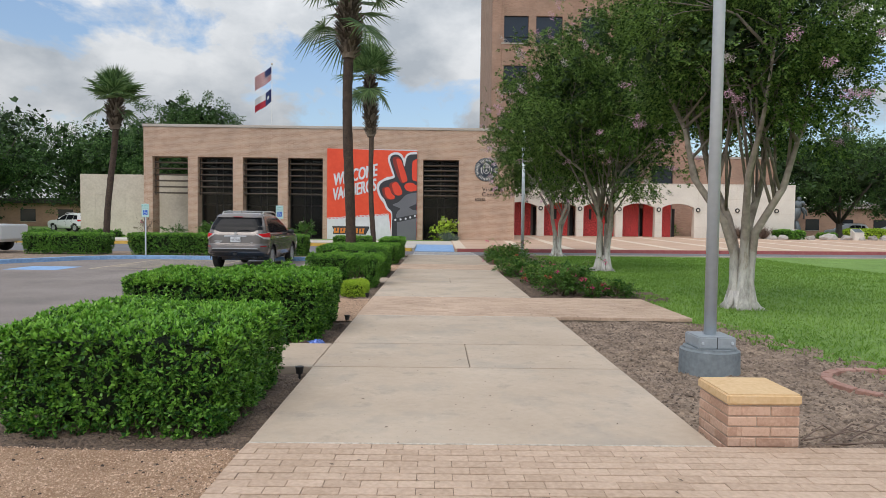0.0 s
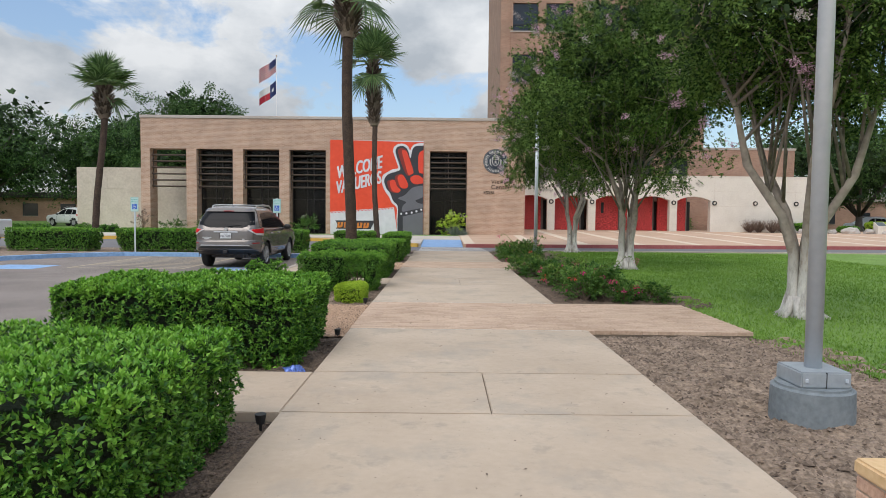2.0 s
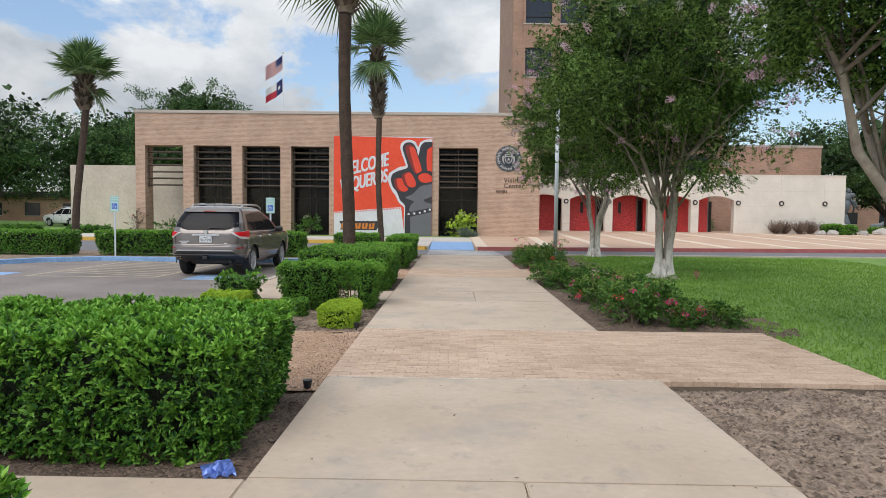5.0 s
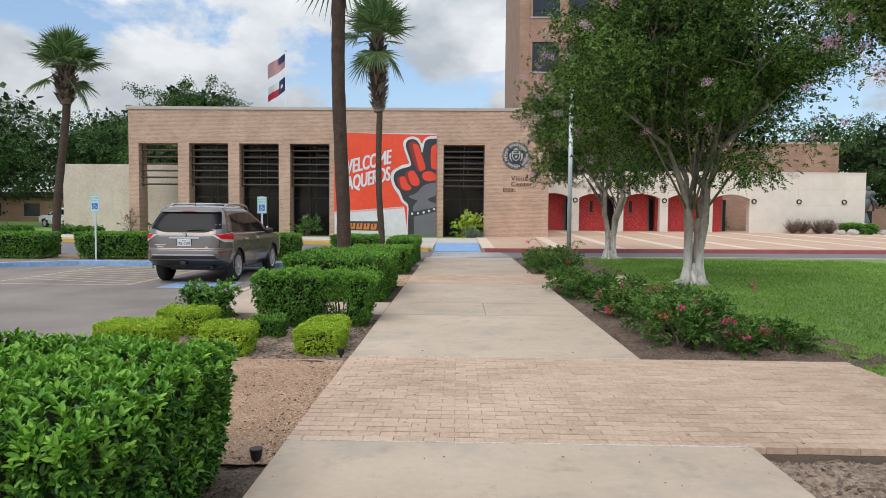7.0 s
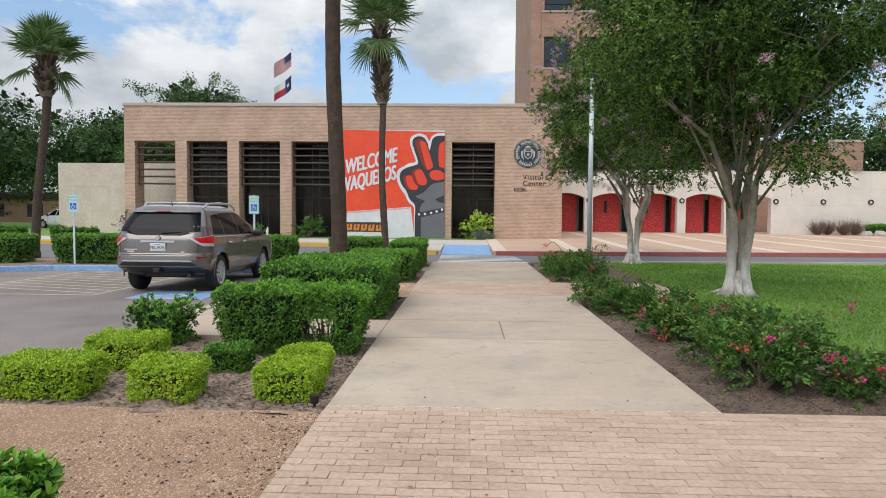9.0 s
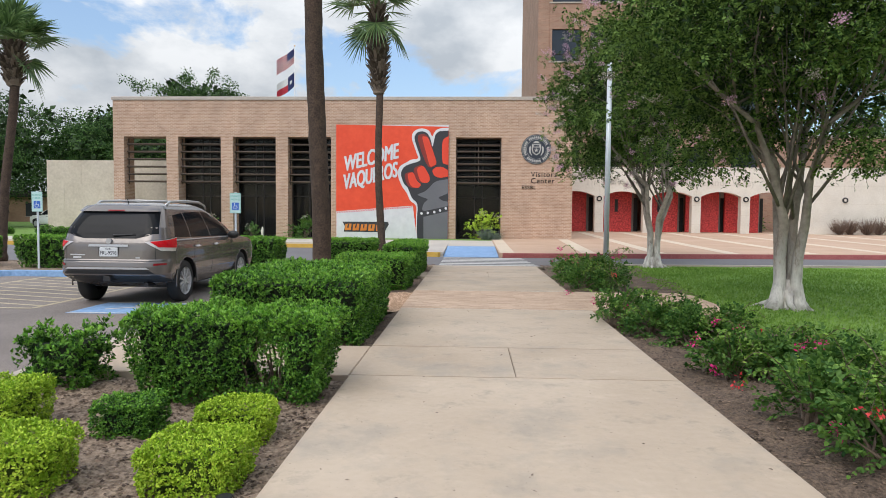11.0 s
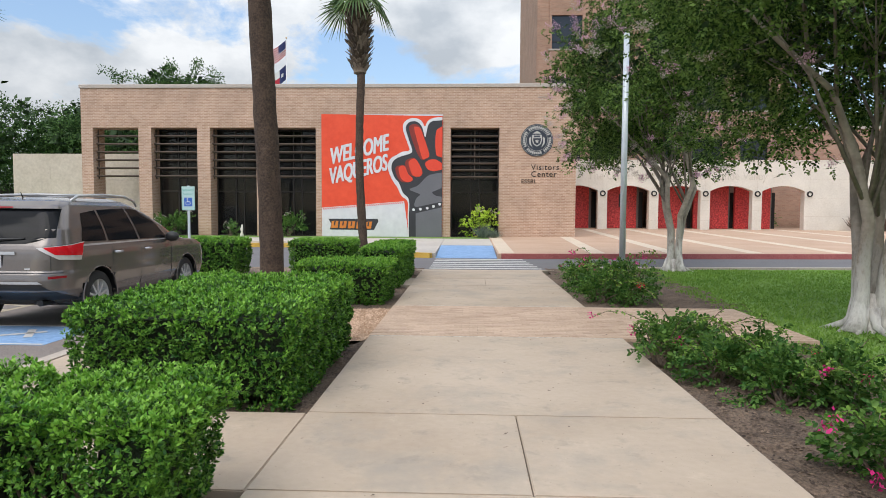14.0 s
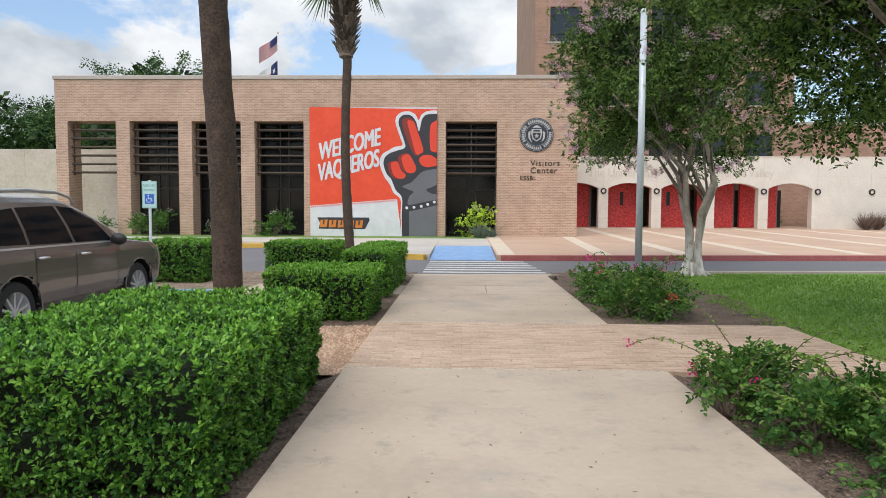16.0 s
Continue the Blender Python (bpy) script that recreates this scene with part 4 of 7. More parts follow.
    bm = bmesh.new()
    for _ in range(max(4, int(sx * sy * (16 if hole else 8)))):
        px, py = g.uniform(-sx / 2 + 0.12, sx / 2 - 0.12) * (1 - lean), g.uniform(-sy / 2 + 0.1, sy / 2 - 0.1) * (1 - lean)
        r = min(1.0, sz * 1.4)
        tube(bm, [(px, py, -0.02), (px + g.normal(0, 0.04), py + g.normal(0, 0.04), sz * 0.28), (px + g.normal(0, 0.09), py + g.normal(0, 0.06), sz * 0.65)], [0.014 * r, 0.011 * r, 0.006 * r], 5)
    part("stem_cluster", bm, M_twig, e, "thin brown stems", kind="stuff")
    return e


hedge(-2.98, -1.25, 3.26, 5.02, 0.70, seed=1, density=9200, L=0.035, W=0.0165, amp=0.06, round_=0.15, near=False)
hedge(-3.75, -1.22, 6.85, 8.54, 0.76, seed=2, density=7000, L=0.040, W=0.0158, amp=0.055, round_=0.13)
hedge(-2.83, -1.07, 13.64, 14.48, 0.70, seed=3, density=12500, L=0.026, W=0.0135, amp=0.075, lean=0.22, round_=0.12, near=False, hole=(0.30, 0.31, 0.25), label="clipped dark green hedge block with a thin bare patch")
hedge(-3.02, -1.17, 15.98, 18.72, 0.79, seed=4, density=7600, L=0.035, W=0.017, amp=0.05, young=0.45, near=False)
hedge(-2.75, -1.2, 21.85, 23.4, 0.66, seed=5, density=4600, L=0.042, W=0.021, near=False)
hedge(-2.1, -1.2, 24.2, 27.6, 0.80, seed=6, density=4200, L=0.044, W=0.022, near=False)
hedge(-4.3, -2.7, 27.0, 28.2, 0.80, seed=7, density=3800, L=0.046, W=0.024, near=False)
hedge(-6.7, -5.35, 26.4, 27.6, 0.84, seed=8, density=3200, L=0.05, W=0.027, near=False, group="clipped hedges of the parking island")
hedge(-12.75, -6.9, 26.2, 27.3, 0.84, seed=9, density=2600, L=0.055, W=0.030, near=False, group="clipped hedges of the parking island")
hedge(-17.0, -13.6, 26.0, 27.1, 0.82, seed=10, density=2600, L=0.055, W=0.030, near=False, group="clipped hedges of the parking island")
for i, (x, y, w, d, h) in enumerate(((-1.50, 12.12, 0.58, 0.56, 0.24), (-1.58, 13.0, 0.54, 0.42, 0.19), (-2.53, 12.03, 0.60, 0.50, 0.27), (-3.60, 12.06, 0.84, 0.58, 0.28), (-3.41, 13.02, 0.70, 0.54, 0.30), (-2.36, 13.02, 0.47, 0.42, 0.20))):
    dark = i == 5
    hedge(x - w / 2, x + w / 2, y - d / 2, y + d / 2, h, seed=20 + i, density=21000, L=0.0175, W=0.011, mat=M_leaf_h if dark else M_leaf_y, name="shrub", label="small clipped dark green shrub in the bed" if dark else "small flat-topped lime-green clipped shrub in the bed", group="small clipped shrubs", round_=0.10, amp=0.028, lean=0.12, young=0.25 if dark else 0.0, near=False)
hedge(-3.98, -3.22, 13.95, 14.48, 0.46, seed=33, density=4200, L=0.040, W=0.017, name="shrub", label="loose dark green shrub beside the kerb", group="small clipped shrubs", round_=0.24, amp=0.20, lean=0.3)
# ---- trees ----
def leaf_cloud(g, C, per, sigma, L, W, droop=0.2, flat=0.6):
    n = len(C) * per
    off = np.clip(g.normal(0, 1, (n, 3)), -1.7, 1.7) * np.array([sigma, sigma, sigma * 0.8])
    P = np.repeat(C, per, 0) + off
    D = unit(off + g.normal(0, sigma * 0.8, (n, 3)) + np.array([0, 0, -droop * sigma]))
    N = unit(np.array([0, 0, flat]) + g.normal(0, 0.5, (n, 3)))
    s = 0.65 + 0.7 * g.random(n)
    return leaf_arrays(P, D, N, L * s, W * s)


def crown_points(g, n, R, Hz, centre, seed, hollow=0.5, rough=0.38, k=1.7):
    d = unit(g.normal(0, 1, (n, 3)))
    wob = np.array([noise.noise(Vector(v * k) + Vector((seed * 3.7, 0, 0))) + 0.5 * noise.noise(Vector(v * k * 2.6) + Vector((0, seed * 3.7, 9))) for v in d])
    r = (hollow + (1 - hollow) * g.random(n) ** 0.7) * (0.92 + rough * wob)
    return np.array(centre) + d * r[:, None] * np.array([R, R, Hz])


def crape(x, y, R, H, zb, seed, stems, leaves, L, blossoms, label, z0=-0.06, off=(0, 0), girth=1.0, fan=1.0):
    """A many-stemmed tree: fluted limewashed foot, leaning stems, limbs, and a crown of leafy sprays. off: how far the crown stands from the foot."""
    g = rng(seed)
    e = thing("crape_myrtle", label, "tree", "crape myrtles on the lawn", at=(x, y, z0))
    cz, hz = (zb + H) / 2, (H - zb) / 2
    mid = np.array([off[0], off[1], cz])
    low, fine = bmesh.new(), bmesh.new()
    part_stem = []
    for k in range(stems):
        a = 2 * math.pi * (k + 0.3 * g.random()) / stems + seed
        c, s = math.cos(a), math.sin(a)
        b = (0.12 + 0.06 * g.random()) * girth
        lean = 0.75 + 0.5 * g.random()
        zs = 0.75 + 0.4 * g.random()
        p = [(b * 1.9 * c, b * 1.9 * s, -0.05), (b * 1.35 * c, b * 1.35 * s, 0.12), (b * c, b * s, 0.45), (b * 1.12 * c, b * 1.12 * s, zs)]
        q = [((b + 0.17 * lean * fan) * c + g.normal(0, 0.05), (b + 0.17 * lean * fan) * s + g.normal(0, 0.05), zs + 0.6), ((b + 0.5 * lean * fan) * c + g.normal(0, 0.10), (b + 0.5 * lean * fan) * s + g.normal(0, 0.10), zs + 1.4),
             ((b + R * 0.32 * lean * fan) * c + off[0] * 0.5, (b + R * 0.32 * lean * fan) * s + off[1] * 0.5, zs + 2.3), ((b + R * 0.50 * lean) * c + off[0], (b + R * 0.50 * lean) * s + off[1], min(H - 0.8, zs + 3.4))]
        bm = bmesh.new()
        tube(bm, p + q, [r * girth for r in (0.17, 0.135, 0.108, 0.098, 0.084, 0.066, 0.045, 0.02)], 12)
        part_stem.append(bm)
        ch = [p[-1]] + q
        for _ in range(9):
            i = g.integers(1, 4)
            st = Vector(ch[i]).lerp(Vector(ch[i + 1]), g.random())
            t = crown_points(g, 1, R * 0.85, hz * 0.85, mid, seed, 0.6)[0]
            t = Vector(t) * 0.6 + (st + Vector((c * 0.8, s * 0.8, 0.9))) * 0.4
            m = st.lerp(t, 0.5) + Vector((g.normal(0, 0.12), g.normal(0, 0.12), 0.18))
            tube(fine, [st, m, t], [0.030, 0.020, 0.008], 6)
            for _ in range(4):
                t2 = t + Vector(g.normal(0, 0.5, 3))
                tube(fine, [m.lerp(t, 0.4), m.lerp(t2, 0.65) + Vector((0, 0, 0.1)), t2], [0.014, 0.009, 0.004], 5)
    # the foot swells and runs out in roots
    tube(low, [(0, 0, -0.06), (0, 0, 0.05), (0, 0, 0.22), (0, 0, 0.50)], [r * girth for r in (0.30, 0.25, 0.20, 0.12)], 22)
    for k in range(9):
        a = 2 * math.pi * (k + 0.4 * g.random()) / 9 + seed * 2
        ln = (0.42 + 0.22 * g.random()) * girth
        rt = bmesh.new()
        tube(rt, [(0.14 * math.cos(a), 0.14 * math.sin(a), 0.30), (0.27 * girth * math.cos(a), 0.27 * girth * math.sin(a), 0.08), (ln * math.cos(a + 0.15), ln * math.sin(a + 0.15), -0.035)], [0.10 * girth, 0.07 * girth, 0.022], 8)
        for v in rt.verts:
            v.co += Vector((noise.noise(v.co * 6), noise.noise(v.co * 6 + Vector((7, 0, 0))), 0)) * 0.03
        part("root", rt, M_stem, e, "limewashed root", smooth=True)
    for b_, amt in ((low, 0.035), *[(s_, 0.018) for s_ in part_stem]):
        for v in b_.verts:
            v.co += Vector((noise.noise(v.co * 6), noise.noise(v.co * 6 + Vector((7, 0, 0))), 0)) * amt
    part("trunk", low, M_stem, e, "limewashed fluted trunk foot", smooth=True)
    for s_ in part_stem:
        part("stem", s_, M_stem, e, "smooth grey-tan stem, limewashed below", smooth=True)
    part("twig_mass", fine, M_bark_c, e, kind="stuff", smooth=True)
    # boughs first, then leafy sprays crowded round each bough end
    per = 10
    ns = leaves // per
    K = crown_points(g, 120, R * 0.95, hz * 0.95, mid, seed, 0.45, 0.5)
    pick = g.integers(0, len(K), ns)
    C = K[pick] + np.clip(g.normal(0, 1, (ns, 3)), -1.8, 1.8) * np.array([R, R, hz * 0.75]) * 0.082
    A = unit(C - K[pick]) * 0.7 + unit(C - mid) * 0.35 + np.array([0, 0, 0.1]) + g.normal(0, 0.6, C.shape)
    loose = g.random(ns) < 0.16
    C[loose] = crown_points(g, int(loose.sum()), R * 1.02, hz * 1.02, mid, seed, 0.5)
    ok = C[:, 2] > zb - 0.3 + 1.25 * (np.hypot(C[:, 0] - off[0], C[:, 1] - off[1]) / R) ** 2 + 0.5 * lumps(C, 1.0, 1.3, seed)
    V, Q = sprays(g, C[ok], A[ok], per, 0.19, L, L * 0.54)
    cloud_mesh("crown", V, Q, M_leaf_c, e, "dark green leaves")
    # oversized inner leaves, coloured dark to stand in for the crown's inner shade
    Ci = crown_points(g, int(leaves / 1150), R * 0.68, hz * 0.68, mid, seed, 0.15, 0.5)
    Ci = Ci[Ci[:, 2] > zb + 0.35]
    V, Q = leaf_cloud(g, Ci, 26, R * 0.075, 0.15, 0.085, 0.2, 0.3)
    cloud_mesh("inner_foliage", V, Q, M_leaf_oc, e, "big inner leaves with crown shade put into their colour", "stuff")
    Fp = crown_points(g, blossoms, R * 1.02, hz * 1.0, mid, seed, 0.93)
    Fp = Fp[Fp[:, 2] > zb + 0.1]
    for k, c in enumerate(Fp):
        ax = unit((c - mid)[None])[0] * 0.12 + np.array([0, 0, 0.05])
        V, Q = leaf_cloud(g, np.array([c, c + ax * 0.5 + g.normal(0, 0.03, 3), c + ax, c + ax * 1.5]), 30, 0.042, 0.024, 0.022, 0.0)
        cloud_mesh("blossom", V, Q, M_flower_l if k % 3 else M_flower_p, e, "lilac flower cluster" if k % 3 else "faded pale flower cluster", "stuff")
    return e


crape(5.80, 10.85, 2.6, 7.4, 2.55, 3, 5, 136000, 0.060, 60, "multi-stemmed crape myrtle with lilac blossoms and pale trunk", girth=0.86)
crape(5.62, 20.2, 3.9, 8.6, 2.25, 5, 4, 225000, 0.064, 95, "broad crape myrtle with dense dark crown and limewashed trunk", girth=0.92, fan=0.4, off=(0.0, 0.2))
crape(5.75, 29.2, 3.2, 8.6, 2.5, 8, 4, 110000, 0.074, 210, "smaller crape myrtle with many lilac blossoms near the drive", off=(-0.55, 1.3), girth=0.9, fan=0.7)


def palm(base, neck, top, r_trunk, r_boot, r_fan, seed, fronds, label):
    g = rng(seed)
    e = thing("palm_tree", label, "palm tree", "fan palms", at=base)
    b, n_, t_ = Vector((0, 0, 0)), Vector(neck) - Vector(base), Vector(top) - Vector(base)
    bm = bmesh.new()
    pts, rad = [], []
    for k in range(40):
        u = k / 39
        p = b.lerp(n_, u)
        p.x += 0.05 * math.sin(u * 5 + seed)
        swell = 1.25 if u < 0.03 else 1.0
        pts.append(p)
        rad.append(r_trunk * (swell + 0.25 * max(0, u - 0.72) - 0.12 * u) * (1 + 0.03 * (k % 2)))
    tube(bm, pts, rad, 20)
    for v in bm.verts:
        v.co += Vector((noise.noise(v.co * 9), noise.noise(v.co * 9 + Vector((5, 0, 0))), 0)) * 0.014
    part("trunk", bm, M_bark_p, e, "dark ringed trunk", smooth=True)
    # old leaf bases in a criss-cross
    bm = bmesh.new()
    rows = int((t_ - n_).length / 0.085)
    for r in range(rows):
        u = r / rows
        c = n_.lerp(t_, u)
        rr = r_boot * (0.55 + 0.45 * math.sin(min(1, u * 1.7 + 0.15) * math.pi / 2)) * (1 - 0.35 * max(0, u - 0.6) / 0.4)
        for k in range(11):
            a = 2 * math.pi * (k + 0.5 * (r % 2)) / 11 + g.normal(0, 0.1)
            d = Vector((math.cos(a), math.sin(a), 0))
            sd = Vector((-math.sin(a), math.cos(a), 0)) * (0.055 + 0.02 * g.random())
            ln = 0.16 + 0.14 * g.random()
            o = c + d * rr * 0.45
            tip = c + d * rr * (0.92 + 0.25 * g.random()) + Vector((0, 0, ln)) + Vector(g.normal(0, 0.03, 3))
            up = Vector((0, 0, 0.035)) + d * 0.01
            vs = [bm.verts.new(q) for q in (o - sd - up, o + sd - up, tip + sd * 0.5, tip - sd * 0.5, o - sd + up, o + sd + up, tip + sd * 0.4 + up * 0.6, tip - sd * 0.4 + up * 0.6)]
            for f in ((0, 1, 2, 3), (7, 6, 5, 4), (0, 4, 5, 1), (1, 5, 6, 2), (2, 6, 7, 3), (3, 7, 4, 0)):
                bm.faces.new([vs[i] for i in f])
    part("boot_sheath", bm, M_boot, e, "brown criss-crossed old leaf bases", kind="stuff")
    bm = bmesh.new()
    tube(bm, [n_, n_.lerp(t_, 0.5), t_], [r_boot * 0.45, r_boot * 0.62, r_boot * 0.35], 12)
    part("crownshaft", bm, M_boot, e)
    for k in range(fronds):
        a = 2.399 * k + g.normal(0, 0.15)
        el = 1.45 - 1.55 * (k / fronds) ** 1.1 + g.normal(0, 0.12) - (0.85 if k > fronds - 4 else 0)
        d = Vector((math.cos(a) * math.cos(el), math.sin(a) * math.cos(el), math.sin(el)))
        pl = r_fan * (0.42 + 0.1 * g.random())
        hub = t_ + d * pl + Vector((0, 0, -0.12 * math.cos(el)))
        side = d.cross(Vector((0, 0, 1))).normalized()
        upv = side.cross(d).normalized()
        bm = bmesh.new()
        tube(bm, [t_ + Vector((0, 0, -0.25)), t_ + d * pl * 0.5, hub], [0.03, 0.022, 0.014], 5)
        nb = 34
        fl = r_fan * (0.58 + 0.12 * g.random())
        for j in range(nb):
            f = -1.95 + 3.9 * j / (nb - 1)
            q = d * math.cos(f) + side * math.sin(f)
            ll = fl * (0.72 + 0.28 * math.cos(f * 0.6)) * (0.9 + 0.2 * g.random())
            mid = hub + q * ll * 0.55 + upv * (0.05 * math.cos(f)) + Vector((0, 0, -0.03))
            tip = hub + q * ll + Vector((0, 0, -0.16 * ll * (0.3 + 1.2 * g.random() ** 2) - 0.05 * abs(math.sin(el - 1.2))))
            w = (q.cross(upv)).normalized() * 0.026
            fold = upv * 0.012 * (1 if j % 2 else -1)
            vs = [bm.verts.new(p) for p in (hub - w * 0.3, hub + w * 0.3, mid + w + fold, mid - w - fold, tip)]
            bm.faces.new((vs[0], vs[1], vs[2], vs[3]))
            bm.faces.new((vs[3], vs[2], vs[4]))
        part("frond", bm, M_frond, e)
    return e


palm((-2.69, 20.3, -0.05), (-2.74, 20.2, 6.7), (-2.74, 20.2, 8.5), 0.165, 0.46, 2.1, 1, 28, "tall fan palm with dark trunk beside the hedge")
palm((-2.72, 28.7, -0.05), (-3.0, 30.0, 5.45), (-3.1, 30.2, 8.30), 0.118, 0.40, 1.75, 2, 24, "slim fan palm with shaggy neck near the drive")
palm((-14.75, 28.5, -0.05), (-14.5, 28.9, 5.50), (-14.45, 28.9, 6.85), 0.14, 0.43, 1.5, 3, 22, "fan palm with small crown in the parking island")


def oak(x, y, R, H, zb, seed, leaves, L, label="large spreading live oak with dark crown", z0=0.1):
    g = rng(seed)
    e = thing("oak_tree", label, "tree", "live oaks around the campus", at=(x, y, z0))
    bm = bmesh.new()
    fork = zb * 0.75
    tube(bm, [(0, 0, -0.1), (0.03, 0, 0.4), (0.05, 0.05, fork)], [0.50, 0.36, 0.30], 10)
    for k in range(6):
        a = 2 * math.pi * k / 6 + g.normal(0, 0.3)
        t = (R * 0.6 * math.cos(a), R * 0.6 * math.sin(a), zb + (H - zb) * (0.35 + 0.3 * g.random()))
        m = (t[0] * 0.45, t[1] * 0.45, fork + (t[2] - fork) * 0.45)
        tube(bm, [(0.04, 0.04, fork - 0.1), m, t], [0.2, 0.13, 0.04], 7)
    part("trunk", bm, M_bark_o, e, "dark trunk and limbs", smooth=True)
    cz, hz = (zb + H) / 2, (H - zb) / 2
    # big inner leaves coloured dark as painted shade, then leaf sprays crowded round the bough ends
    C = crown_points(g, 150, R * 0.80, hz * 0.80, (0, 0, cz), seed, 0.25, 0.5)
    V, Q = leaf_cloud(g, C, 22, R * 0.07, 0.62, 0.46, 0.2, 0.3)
    cloud_mesh("inner_foliage", V, Q, M_leaf_oc, e, "big inner leaves with crown shade put into their colour", "stuff")
    K = crown_points(g, 130, R * 0.93, hz * 0.93, (0, 0, cz), seed, 0.55, 0.5)
    n = leaves // 45
    C = K[g.integers(0, len(K), n)] + np.clip(g.normal(0, 1, (n, 3)), -1.8, 1.8) * R * np.array([0.095, 0.095, 0.06])
    V, Q = leaf_cloud(g, C, 45, R * 0.036, L, L * 0.72, 0.2, 0.35)
    cloud_mesh("crown", V, Q, M_leaf_o, e, "dense dark green crown")
    return e


OAKS = [(-44, 62, 9.5, 13.6, 2.6, 15000), (-57, 72, 11, 14.5, 2.4, 15000), (-33, 70, 7.5, 11.5, 3.0, 13000), (-60, 52, 9, 10.5, 2.2, 12000), (-48, 92, 12, 15, 1.2, 9000), (-31, 92, 10, 13.5, 1.0, 9000), (-23, 60, 5.0, 9.8, 3.0, 9000),
        (-27.5, 74, 6.6, 14.9, 4.0, 26000), (-34, 76, 6.0, 11.8, 4.0, 10000), (44, 70, 7.5, 12.0, 2.4, 13000), (55, 76, 9, 12.5, 2.4, 12000), (67, 74, 9, 12.5, 2.3, 11000), (80, 82, 10, 13.5, 2.3, 9000), (50, 96, 11, 15, 2.5, 8000), (38, 88, 7, 11, 2.6, 7000), (98, 90, 12, 14, 2.5, 6000), (-84, 80, 13, 15, 1.2, 7000), (-66, 96, 13, 14, 1.0, 7000)]
for i, (x, y, R, H, zb, n) in enumerate(OAKS):
    oak(x, y, R, H, zb, 40 + i, int(n * (2.3 if y < 80 else 0.9)), (0.115 if y < 80 else 0.16) + y * 0.0009)


# ---- bougainvillea and small shrubs ----
def bush(x, y, r, h, seed, L=0.05, flowers=3, name="bougainvillea_bush", label="sprawling bougainvillea with magenta bracts in the mulch", cat="shrub", group="bougainvillea bushes along the walk", mat=M_leaf_b, dens=1.0, canes=4, reach=1.0, z0=-0.08, fmat=None, blade=leaf_oval, tips=None):
    """A loose shrub: woody base, leafy sprays in clumps, and long arching canes. reach: how far the canes stand out."""
    g = rng(seed)
    e = thing(name, label, cat, group, at=(x, y, z0))
    k = L / 0.05
    K = crown_points(g, 11, r * 0.82, h * 0.42, (0, 0, h * 0.52), seed, 0.35, 0.8, 1.8)
    ns = int(235 * dens * max(0.35, r * r / 0.2) / k ** 1.5)
    pick = g.integers(0, len(K), ns)
    C = K[pick] + np.clip(g.normal(0, 1, (ns, 3)), -1.8, 1.8) * np.array([r, r, h * 0.8]) * 0.20
    C[:, 2] = np.clip(C[:, 2], 0.05, h * 1.05)
    A = unit(C - [0, 0, h * 0.3]) + g.normal(0, 0.4, C.shape) + [0, 0, 0.15]
    V, Q = sprays(g, C, A, 9, 0.16 * k, L, L * 0.62, blade)
    bm = bmesh.new()
    for c in K:
        tube(bm, [(g.normal(0, 0.05), g.normal(0, 0.05), -0.03), tuple(c * [0.4, 0.4, 0.5] + g.normal(0, 0.03, 3)), tuple(c)], [0.020, 0.012, 0.005], 6)
    ends = []
    VV, QQ = [], []
    base = 0
    for _ in range(canes):
        a = g.uniform(0, 6.28)
        ln = r * (0.7 + 0.7 * g.random()) * reach
        top = h * (0.9 + 0.45 * g.random() * reach)
        path = [Vector((math.cos(a) * ln * u, math.sin(a) * ln * u, top * (1 - max(0.0, 1 - u) ** 2.2) - 0.25 * h * max(0, u - 0.8) * 4)) for u in (0.1, 0.3, 0.5, 0.7, 0.88, 1.05)]
        tube(bm, path, [0.006, 0.005, 0.004, 0.003, 0.0025, 0.002], 5)
        P = np.array([path[i].lerp(path[i + 1], (j + g.random()) / 9) for i in range(1, 5) for j in range(9)])
        D = g.normal(0, 1, P.shape) * [1, 1, 0.6]
        v, q = blade(P, D, np.array([0, 0, 1.0]) + g.normal(0, 0.4, P.shape), L * (0.55 + 0.6 * g.random(len(P))), L * 0.55)
        VV.append(v), QQ.append(q + base)
        base += len(v)
        ends.append(np.array(path[-1]))
    part("branching", bm, M_twig, e, kind="stuff")
    cloud_mesh("foliage", V, Q, mat, e)
    if VV:
        cloud_mesh("cane_leaves", np.concatenate(VV), np.concatenate(QQ), tips or M_leaf_bt, e, "paler leaves on arching canes")
    top = C[np.argsort(-C[:, 2] * 1.2 - np.hypot(C[:, 0], C[:, 1]) * 0.6 + g.normal(0, 0.12, len(C)))]
    for j in range(max(1, int(flowers * 0.6))):
        c = top[(j * 7) % len(top)] * [1.15, 1.15, 1.08] if j % 3 or not ends else ends[j % len(ends)]
        v, q = leaf_cloud(g, c + g.normal(0, 0.03 * k, (3, 3)), 7, 0.020 * k, 0.030 * k, 0.028 * k, 0.0)
        cloud_mesh("bract", v, q, fmat or (M_flower_m if (j + seed) % 4 else M_flower_s), e, "magenta bract cluster" if fmat is None else "pale flower cluster", "stuff")
    return e


